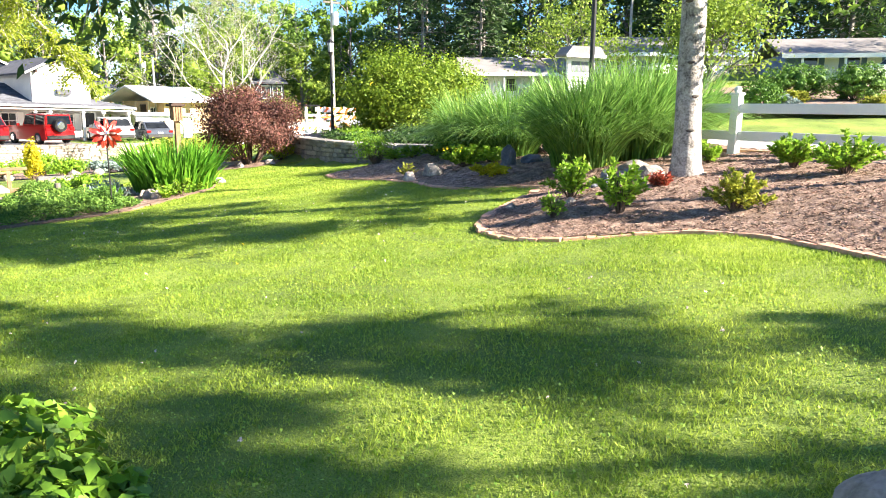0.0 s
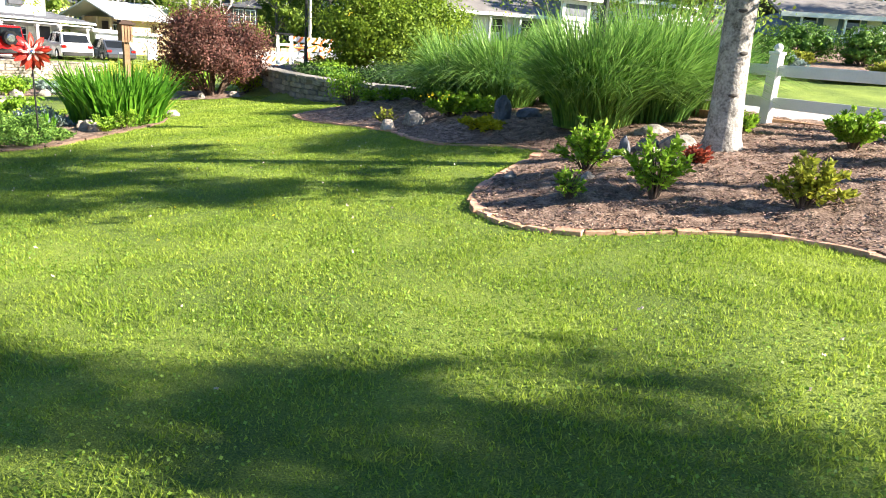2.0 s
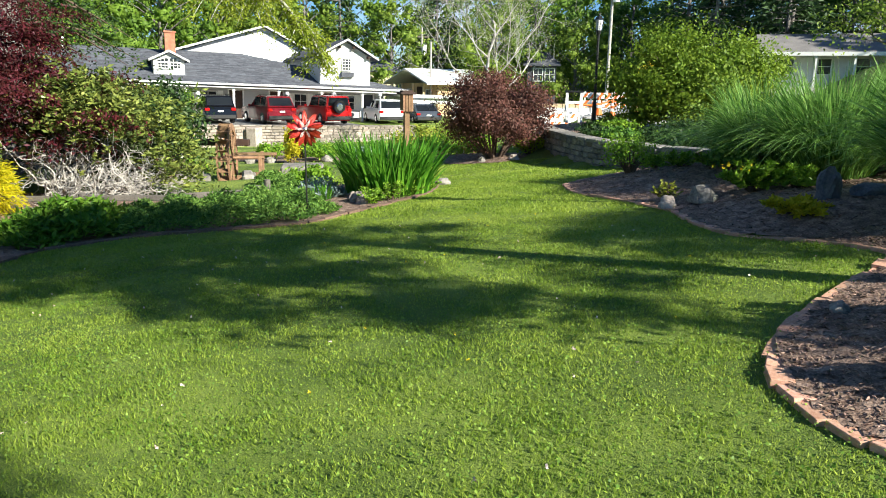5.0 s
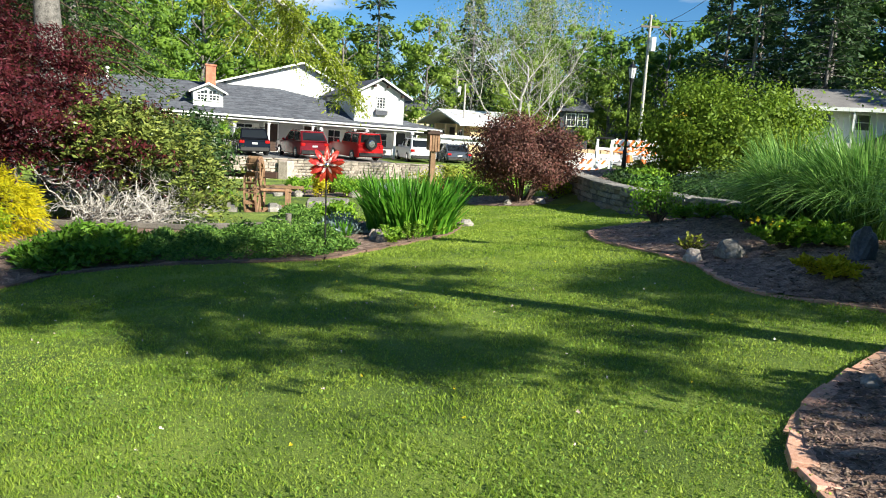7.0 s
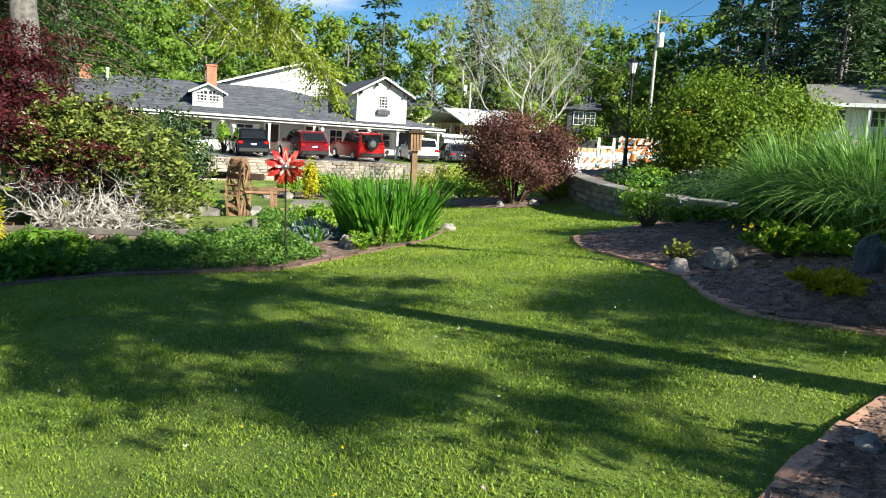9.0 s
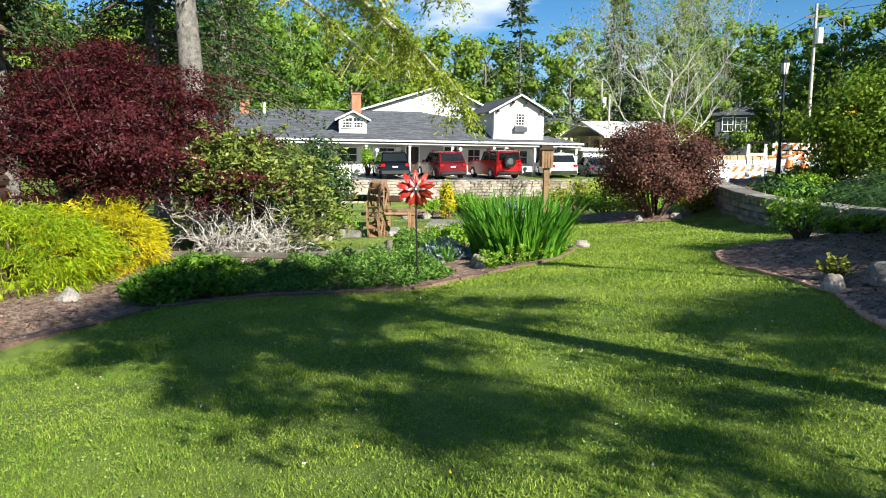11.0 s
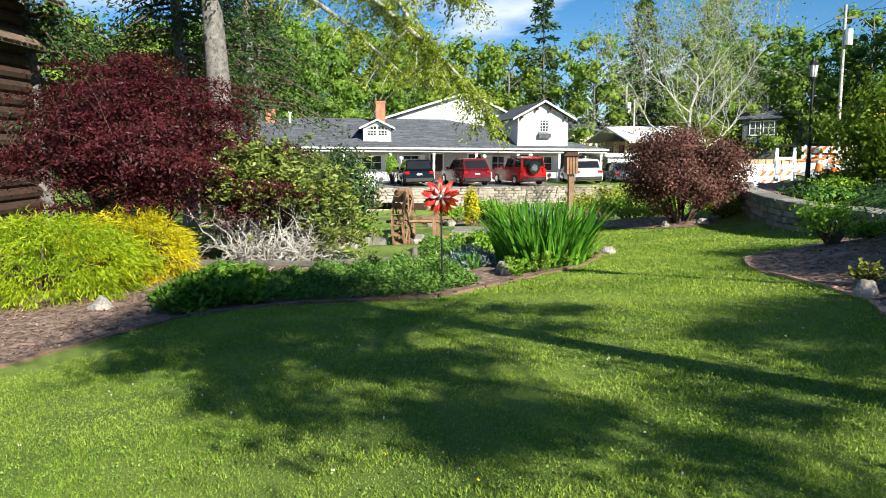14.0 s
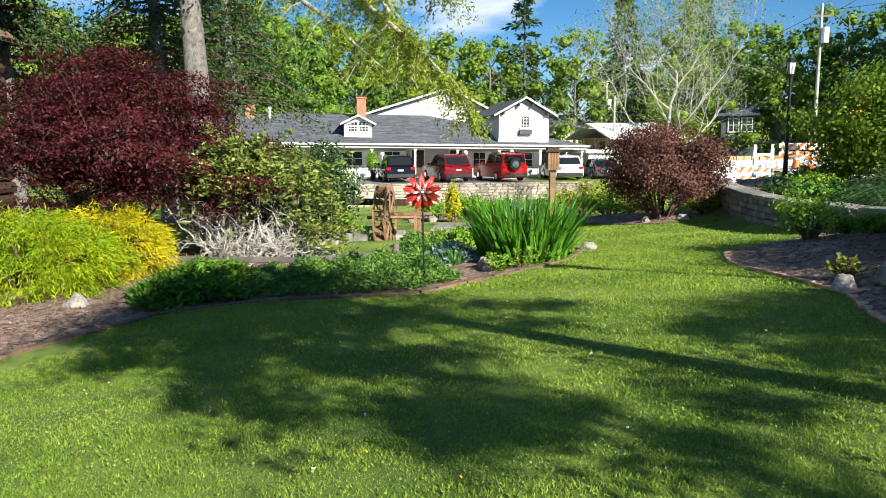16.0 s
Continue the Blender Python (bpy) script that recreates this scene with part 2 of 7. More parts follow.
def mesh_arrays(name, verts, faces, material=None, smooth=False):
    """A mesh from arrays of vertices and of faces with one number of corners."""
    verts, faces = np.asarray(verts, dtype=np.float32), np.asarray(faces, dtype=np.int32)
    me = bpy.data.meshes.new(name)
    k = faces.shape[1]
    me.vertices.add(len(verts))
    me.vertices.foreach_set("co", verts.ravel())
    me.loops.add(faces.size)
    me.loops.foreach_set("vertex_index", faces.ravel())
    me.polygons.add(len(faces))
    me.polygons.foreach_set("loop_start", np.arange(0, faces.size, k, dtype=np.int32))
    if smooth:
        me.polygons.foreach_set("use_smooth", np.ones(len(faces), dtype=bool))
    me.update(calc_edges=True)
    if material:
        me.materials.append(material)
    return me


def link(name, me, parent=None, label=""):
    ob = new(name, me)
    if parent:
        ob.parent = parent
    if label:
        ob["label"] = label
    return ob


def part(name, bm, material, parent=None, label="", smooth=False):
    """Links a bmesh as one mesh object, under a thing or a part where one is given."""
    me = bpy.data.meshes.new(name)
    bmesh.ops.recalc_face_normals(bm, faces=bm.faces)
    bm.to_mesh(me)
    bm.free()
    me.materials.append(material)
    if smooth:
        for p in me.polygons:
            p.use_smooth = True
    return link(name, me, parent, label)


def thing(name, x, y, z, label, category, group="", kind="", rz=0.0):
    ob = new(name)
    ob.matrix_world = pose(x, y, z, 0, 0, rz)
    return tagged(ob, label, category, group, kind)


def box(bm, x0, x1, y0, y1, z0, z1, m=None, bevel=0.0):
    r = bmesh.ops.create_cube(bm, size=1.0, matrix=(m or Matrix()) @ Matrix.Translation(((x0 + x1) / 2, (y0 + y1) / 2, (z0 + z1) / 2)) @ Matrix.Diagonal((x1 - x0, y1 - y0, z1 - z0, 1)))
    if bevel:
        es = list({e for v in r["verts"] for e in v.link_edges})
        bmesh.ops.bevel(bm, geom=es, offset=bevel, segments=1, affect="EDGES")
    return r["verts"]


def cyl(bm, a, b, r0, r1=None, sides=12):
    a, b = Vector(a), Vector(b)
    d = b - a
    m = Matrix.Translation((a + b) / 2) @ d.to_track_quat("Z", "Y").to_matrix().to_4x4()
    bmesh.ops.create_cone(bm, cap_ends=True, segments=sides, radius1=r0, radius2=r0 if r1 is None else r1, depth=d.length, matrix=m)


def prism(bm, outline, axis_a, axis_b, axis_n, origin, depth):
    """Pushes a flat outline (pairs along axis_a and axis_b) out along axis_n."""
    o, a, b, n = Vector(origin), Vector(axis_a), Vector(axis_b), Vector(axis_n)
    lo = [bm.verts.new(o + a * p + b * q) for p, q in outline]
    hi = [bm.verts.new(o + a * p + b * q + n * depth) for p, q in outline]
    bm.faces.new(lo)
    bm.faces.new(hi[::-1])
    k = len(lo)
    for i in range(k):
        bm.faces.new((lo[i], hi[i], hi[(i + 1) % k], lo[(i + 1) % k]))


def boxpart(name, dims, material, parent, label="", m=None, bevel=0.0):
    bm = bmesh.new()
    box(bm, *dims, m=m, bevel=bevel)
    return part(name, bm, material, parent, label)


def tube_arrays(paths, sides=6):
    """Tapered tubes: each path is (points, radii). Gives vertices and quads."""
    V, F, base = [], [], 0
    ang = np.linspace(0, 2 * np.pi, sides, endpoint=False)
    for pts, rad in paths:
        pts, rad = np.asarray(pts, float), np.asarray(rad, float)
        t = np.gradient(pts, axis=0)
        t /= np.linalg.norm(t, axis=1)[:, None] + 1e-9
        ref = np.where(np.abs(t[:, 2:3]) > 0.9, np.array([[1.0, 0, 0]]), np.array([[0, 0, 1.0]]))
        u = np.cross(t, ref)
        u /= np.linalg.norm(u, axis=1)[:, None] + 1e-9
        w = np.cross(t, u)
        ring = pts[:, None, :] + rad[:, None, None] * (u[:, None, :] * np.cos(ang)[None, :, None] + w[:, None, :] * np.sin(ang)[None, :, None])
        V.append(ring.reshape(-1, 3))
        k = len(pts)
        i = np.arange(k - 1)[:, None] * sides
        j = np.arange(sides)[None, :]
        jn = (j + 1) % sides
        F.append((base + np.stack([i + j, i + jn, i + sides + jn, i + sides + j], -1)).reshape(-1, 4))
        base += k * sides
    return np.concatenate(V), np.concatenate(F)


def leaf_arrays(P, size, rng, aspect=0.5, up=0.3, along=None, fold=0.15):
    """Pointed leaves with a fold, one quad each, rooted at P. along: the way in which they point, where they share one."""
    n = len(P)
    d = rng.normal(size=(n, 3))
    if along is not None:
        d = d * 0.5 + along
    d[:, 2] += up * rng.random(n) - up * 0.3
    d /= np.linalg.norm(d, axis=1)[:, None]
    s = np.cross(d, rng.normal(size=(n, 3)))
    s /= np.linalg.norm(s, axis=1)[:, None]
    nn = np.cross(s, d)
    L = (size * (0.6 + 0.8 * rng.random(n)))[:, None]
    W = L * aspect * 0.5
    mid = P + d * L * 0.45 + nn * L * fold
    V = np.stack([P, mid + s * W, P + d * L, mid - s * W], 1).reshape(-1, 3)
    return V, np.arange(4 * n).reshape(-1, 4)


def shell_leaves(P, N, size, rng, aspect=0.6, wild=0.55):
    """Leaves whose faces look about along N, one quad each, centred at P."""
    n = len(P)
    N = N / (np.linalg.norm(N, axis=1)[:, None] + 1e-9) + wild * rng.normal(size=(n, 3))
    N /= np.linalg.norm(N, axis=1)[:, None] + 1e-9
    d = np.cross(N, rng.normal(size=(n, 3)))
    d /= np.linalg.norm(d, axis=1)[:, None] + 1e-9
    w = np.cross(N, d)
    L = (size * (0.6 + 0.8 * rng.random(n)))[:, None]
    W = L * aspect * 0.5
    sag = N * L * 0.12
    V = np.stack([P - d * L * 0.5 - sag, P + w * W, P + d * L * 0.5 - sag, P - w * W], 1).reshape(-1, 3)
    return V, np.arange(4 * n).reshape(-1, 4)


def lumps(C, rad, rng, squash=0.85):
    """Uneven dense masses about the centres C."""
    bm = bmesh.new()
    bmesh.ops.create_icosphere(bm, subdivisions=2, radius=1.0)
    v0 = np.array([v.co[:] for v in bm.verts])
    f0 = np.array([[v.index for v in f.verts] for f in bm.faces])
    bm.free()
    V, F = [], []
    for k, (c, r) in enumerate(zip(C, rad)):
        j = 1 + 0.28 * rng.normal(size=(len(v0), 1))
        V.append(c + v0 * j * r * np.array([[1, 1, squash]]))
        F.append(f0 + k * len(v0))
    return np.concatenate(V), np.concatenate(F)


def blade_arrays(P, height, width, rng, lean=0.3, droop=0.0, segs=1, out=None):
    """Grass blades rooted at P. out: the way in which each leans (x, y)."""
    n = len(P)
    if out is None:
        a = rng.random(n) * 2 * np.pi
        out = np.c_[np.cos(a), np.sin(a)]
    h = (height * (0.65 + 0.6 * rng.random(n)))[:, None] if np.isscalar(height) else height[:, None]
    ln = (lean * (0.2 + rng.random(n)))[:, None]
    face = rng.random(n) * 2 * np.pi
    side = np.c_[np.cos(face), np.sin(face), np.zeros(n)] * 0.5 * (width * (0.6 + 0.8 * rng.random(n)))[:, None]
    o3 = np.c_[out, np.zeros(n)]
    zz = np.array([[0, 0, 1.0]])
    rows = []
    for k in range(segs + 1):
        f = k / segs
        c = P + o3 * h * (ln * f ** 1.6) + zz * h * (f * (1 - 0.25 * ln) - droop * ln * f ** 3)
        if k < segs:
            w = side * (1 - 0.5 * f)
            rows += [c - w, c + w]
        else:
            rows.append(c)
    V = np.stack(rows, 1)
    m = V.shape[1]
    base = np.arange(n)[:, None] * m
    tris = []
    for k in range(segs - 1):
        a = 2 * k
        tris += [[a, a + 1, a + 3], [a, a + 3, a + 2]]
    tris.append([m - 3, m - 2, m - 1])
    F = np.concatenate([base + np.array([t]) for t in tris])
    return V.reshape(-1, 3), F


def grow(rng, p, d, length, radius, depth, paths, tips, spread=0.7, up=0.15, kids=3, segs=4, shrink=0.62, wob=0.16):
    """A limb with its side limbs, down to the twigs."""
    pts, rad = [np.array(p, float)], [radius]
    d = np.array(d, float)
    d /= np.linalg.norm(d)
    for k in range(segs):
        d = d + rng.normal(size=3) * wob + np.array([0, 0, up * 0.3])
        d /= np.linalg.norm(d)
        pts.append(pts[-1] + d * length / segs)
        rad.append(radius * (1 - 0.6 * (k + 1) / segs))
    paths.append((pts, rad))
    if depth == 0:
        tips.append((pts[-1], d))
        tips.append((pts[-2], d))
        return
    for k in range(kids):
        f = 0.35 + 0.65 * (k + rng.random()) / kids
        i = min(segs - 1, int(f * segs))
        q = pts[i] + (pts[i + 1] - pts[i]) * (f * segs - i if f < 1 else 1)
        e = d + rng.normal(size=3) * spread + np.array([0, 0, up])
        grow(rng, q, e, length * (shrink + 0.15 * rng.random()), max(rad[i] * 0.55, 0.004), depth - 1, paths, tips, spread, up, kids, segs, shrink, wob)
    grow(rng, pts[-1], d, length * shrink, rad[-1], depth - 1, paths, tips, spread, up, kids, segs, shrink, wob)


def spline(points, per=12, closed=False):
    """A smooth line through the points."""
    p = [Vector(q).to_3d() for q in points]
    out, n = [], len(p)
    for i in range(n if closed else n - 1):
        a, b, c, d = (p[(i - 1) % n], p[i], p[(i + 1) % n], p[(i + 2) % n]) if closed else (p[max(i - 1, 0)], p[i], p[i + 1], p[min(i + 2, n - 1)])
        for k in range(per):
            t = k / per
            out.append(0.5 * ((2 * b) + (c - a) * t + (2 * a - 5 * b + 4 * c - d) * t * t + (3 * b - a - 3 * c + d) * t ** 3))
    if not closed:
        out.append(p[-1])
    return out


def even(points, step):
    """Places at even steps along a line, with the direction at each."""
    out, left = [], 0.0
    for a, b in zip(points, points[1:]):
        d = b - a
        L = d.length
        s = left
        while s < L:
            out.append((a + d * (s / L), d.normalized()))
            s += step
        left = s - L
    return out


def inside(poly, x, y):
    """Which of the places lie in the outline."""
    x, y = np.asarray(x, float), np.asarray(y, float)
    hit = np.zeros(x.shape, bool)
    n = len(poly)
    for i in range(n):
        (x0, y0), (x1, y1) = poly[i][:2], poly[(i + 1) % n][:2]
        if y0 != y1:
            c = ((y0 > y) != (y1 > y)) & (x < (x1 - x0) * (y - y0) / (y1 - y0) + x0)
            hit ^= c
    return hit

# ---- ground ----
def smooth(a, b, x):
    t = np.clip((np.asarray(x, float) - a) / (b - a), 0, 1)
    return t * t * (3 - 2 * t)


WALL_X, WALL_Y = [-5.6, -4.7, -3.5, -2.2, -0.6, 1.2, 3.0], [29.0, 25.4, 22.3, 20.4, 19.4, 19.0, 18.9]
# the house stands along a line at 45 degrees: u runs along its front, v away from it
HOUSE = pose(-27.8, 45.1, 0, 0, 1.5, 45)


def land(x, y):
    x, y = np.asarray(x, float), np.asarray(y, float)
    xs = np.where(x < -9, -9 + (x + 9) * 0.25, np.where(x > 5, 5 + (x - 5) * 0.2, x))
    z = 0.176 + 0.1022 * xs - 0.0038 * np.minimum(y, 40)
    z = z - 0.75 * smooth(18, 36, y) * smooth(7, 18, -x)
    z = z - 0.6 * np.exp(-((x + 13.4) ** 2 + (y - 20.9) ** 2) / 2.0)
    terrace = smooth(0.1, 0.7, y - np.interp(x, WALL_X, WALL_Y)) * smooth(-5.9, -5.3, x)
    z = z + terrace * (np.maximum(0.1 - z, 0) + 0.015 * np.clip(y - 20, 0, 30))
    z = z + 0.075 * np.clip(y - 19, 0, 34) * smooth(5, 12, x)
    v = (-(x + 27.8) + (y - 45.1)) * 0.7071
    z = z + (-1.0 - z) * smooth(-5.5, -4.9, v) * smooth(-4, -16, x)
    r = np.hypot(x, y - 5)
    return z + np.minimum(0.1 * np.clip(r - 66, 0, None), 5) * smooth(-40, 10, y + 0.6 * np.abs(x))


def land1(x, y):
    return float(land(x, y))


def ground_sheet():
    near = np.arange(-60, 60.1, 1.0)
    far = np.array([65, 72, 80, 90, 105, 125, 150, 200, 300, 500, 900, 1600])
    gx = np.concatenate([-far[::-1], near, far])
    gy = np.concatenate([-far[::-1], near, far]) + 10
    X, Y = np.meshgrid(gx, gy)
    V = np.c_[X.ravel(), Y.ravel(), land(X, Y).ravel()]
    n = len(gx)
    i, j = np.meshgrid(np.arange(n - 1), np.arange(len(gy) - 1))
    a = (j * n + i).ravel()
    me = mesh_arrays("ground", V, np.c_[a, a + 1, a + n + 1, a + n], M_LAWN, True)
    me.materials.append(M_FOREST)
    c = V[np.c_[a, a + 1, a + n + 1, a + n]].mean(1)
    wood = (np.hypot(c[:, 0], c[:, 1] - 5) > 62).astype(np.int32)
    me.polygons.foreach_set("material_index", wood)
    return tagged(link("ground", me), "mown green lawn falling gently to one side", "ground", kind="structure")


ground_sheet()


def sheet(name, outline, material, lift, step=0.1, mound=0.0, rough=0.0, label="", category="ground", level=None, seed=3):
    """A patch of ground with an outline, laid over the land and raised in its middle."""
    o = np.array([tuple(p[:2]) for p in outline])
    gx = np.arange(o[:, 0].min(), o[:, 0].max() + step, step)
    gy = np.arange(o[:, 1].min(), o[:, 1].max() + step, step)
    X, Y = np.meshgrid(gx, gy)
    n = len(gx)
    i, j = np.meshgrid(np.arange(n - 1), np.arange(len(gy) - 1))
    keep = inside(o, X[:-1, :-1] + step / 2, Y[:-1, :-1] + step / 2)
    a = (j * n + i)[keep]
    F = np.c_[a, a + 1, a + n + 1, a + n]
    used = np.unique(F)
    back = np.full(X.size, -1)
    back[used] = np.arange(len(used))
    x, y = X.ravel()[used], Y.ravel()[used]
    z = land(x, y) + lift if level is None else level - 0.02 * ((x + 27.8) + (y - 45.1)) * 0.7071
    if mound or rough:
        d = np.full(len(x), 99.0)
        for p in o[::2]:
            d = np.minimum(d, np.hypot(x - p[0], y - p[1]))
        z = z + mound * smooth(0, 1.4, d)
        if rough:
            r = rng_of(seed)
            z = z + rough * (r.random(len(x)) - 0.5) * smooth(0, 0.3, d)
    return tagged(link(name, mesh_arrays(name, np.c_[x, y, z], back[F], material, True)), label, category, kind="structure")


BED_EDGE = [(-1.2, 18.2), (-1.9, 17.2), (-2.22, 16.25), (-1.75, 14.95), (-1.14, 14.2), (-0.63, 13.5), (-0.22, 12.85), (0.07, 11.95), (0.37, 11.3), (0.75, 10.95), (1.3, 10.65), (1.66, 10.2),
            (1.5, 9.65), (1.15, 9.0), (0.82, 8.3), (0.6, 7.7), (0.57, 7.15), (0.74, 6.65), (1.1, 6.33), (1.63, 6.23), (2.13, 6.13), (2.53, 5.85), (2.83, 5.34), (3.02, 4.7), (3.3, 3.7), (4.1, 2.7), (5.6, 2.2)]
bed_line = spline(BED_EDGE, 8)
bed_out = bed_line + [Vector(p).to_3d() for p in ((9.5, 2.4), (9.5, 10.9), (5.2, 10.9), (5.2, 19.0), (1.2, 19.3), (-0.6, 19.7), (-1.6, 20.0))]


def bed_z(x, y):
    d = min(math.hypot(x - p.x, y - p.y) for p in bed_line[::2])
    return land1(x, y) + 0.03 + 0.16 * float(smooth(0, 1.4, d))


sheet("mulch_bed_1", bed_out, M_MULCH, 0.03, 0.08, 0.16, 0.035, "dark brown bark mulch bed beside the lawn", "mulch")
LEFT_EDGE = [(-7.6, 5.5), (-7.95, 7.0), (-8.2, 8.05), (-8.45, 8.95), (-8.65, 9.9), (-8.8, 10.5), (-8.25, 11.45), (-7.1, 11.97), (-6.1, 12.3), (-5.52, 12.65), (-5.3, 13.4), (-5.02, 14.5), (-4.83, 15.5), (-5.0, 16.6), (-5.3, 17.6)]
left_line = spline(LEFT_EDGE, 8)
left_out = left_line + [Vector(p).to_3d() for p in ((-6.6, 18.4), (-8.6, 17.2), (-10, 15.5), (-18, 14.5), (-18, 5.5))]
sheet("mulch_bed_2", left_out, M_MULCH, 0.02, 0.12, 0.06, 0.03, "reddish brown bark mulch bed along the lawn", "mulch")
ISLAND = spline([(-7.7, 23.6), (-6.6, 22.7), (-5.3, 22.5), (-4.6, 23.3), (-4.75, 24.5), (-5.6, 26.0), (-7.6, 27.0), (-9.6, 26.2), (-9.2, 24.6)], 8, True)
sheet("mulch_bed_3", ISLAND, M_MULCH, 0.02, 0.12, 0.1, 0.03, "brown mulch island under the bronze bush", "mulch")
sheet("mulch_bed_4", spline([(-13.5, 25.5), (-11, 29), (-12, 33.5), (-18, 38), (-22.5, 36), (-20.5, 30), (-16, 26)], 8, True), M_MULCH, 0.02, 0.25, 0.08, 0.04, "planted mulch bed below the stone wall", "mulch")


def house_xy(u, v):
    p = HOUSE @ Vector((u, v, 0))
    return p.x, p.y


sheet("parking_lot", [house_xy(*p) for p in ((-18, -5.2), (40, -5.2), (40, 2.3), (-18, 2.3))], M_ASPHALT, 0, 0.6, label="sunlit pale grey asphalt parking strip before the inn", category="parking lot", level=-0.9)
sheet("road", [(4.9, 11.6), (30, 9.0), (30, 14.5), (12, 15.8), (7.2, 19.0), (4.0, 26.0), (-1.2, 38.0), (-8.0, 60.0), (-14, 60), (-7.6, 39), (-4.2, 33), (0.8, 26), (4.0, 20.0), (4.6, 15.5)], M_CONCRETE, 0.05, 0.4, label="pale concrete drive beyond the white fence", category="road")
sheet("mulch_bed_5", [(-5.3, 29.3), (-4.35, 25.9), (-3.1, 22.9), (-1.9, 21.0), (-0.4, 20.0), (3.6, 19.7), (3.2, 22.0), (1.0, 25.6), (-2.2, 30.2), (-4.3, 32.4)], M_MULCH, 0.03, 0.2, 0.0, 0.04, "dark mulched planting behind the garden wall", "mulch")
sheet("slope_bed", [(7.5, 24), (30, 20.5), (34, 33), (20, 38), (9, 31)], M_MULCH, 0.03, 0.4, 0.25, 0.06, "pale brown mulched slope with shrubs", "mulch")

# ---- the inn ----
def window(parent, u0, u1, z0, z1, v, m, cols=2, rows=2, label="white window with small panes"):
    """A framed window in a wall whose face looks along -y of the frame m."""
    w = boxpart("window", (u0 + 0.06, u1 - 0.06, v - 0.01, v + 0.05, z0 + 0.06, z1 - 0.06), M_GLASS, parent, label, m)
    bm = bmesh.new()
    for a in ((u0, u1, v - 0.05, v + 0.03, z1 - 0.07, z1), (u0 - 0.04, u1 + 0.04, v - 0.08, v + 0.03, z0 - 0.02, z0 + 0.06), (u0, u0 + 0.07, v - 0.048, v + 0.03, z0 + 0.06, z1 - 0.07), (u1 - 0.07, u1, v - 0.048, v + 0.03, z0 + 0.06, z1 - 0.07)):
        box(bm, *a, m=m)
    part("frame", bm, M_WHITE, w)
    bm = bmesh.new()
    for k in range(1, cols):
        x = u0 + (u1 - u0) * k / cols
        box(bm, x - 0.018, x + 0.018, v - 0.035, v - 0.005, z0 + 0.06, z1 - 0.07, m=m)
    for k in range(1, rows):
        z = z0 + (z1 - z0) * k / rows
        box(bm, u0 + 0.07, u1 - 0.07, v - 0.03, v - 0.007, z - 0.018, z + 0.018, m=m)
    part("glazing_bars", bm, M_WHITE, w)
    return w


def slab(name, corners, thick, material, parent, label=""):
    """A roof plane of some thickness under four corners."""
    bm = bmesh.new()
    hi = [bm.verts.new(Vector(c)) for c in corners]
    lo = [bm.verts.new(Vector(c) - Vector((0, 0, thick))) for c in corners]
    bm.faces.new(hi)
    bm.faces.new(lo[::-1])
    k = len(hi)
    for i in range(k):
        bm.faces.new((hi[i], lo[i], lo[(i + 1) % k], hi[(i + 1) % k]))
    return part(name, bm, material, parent, label)


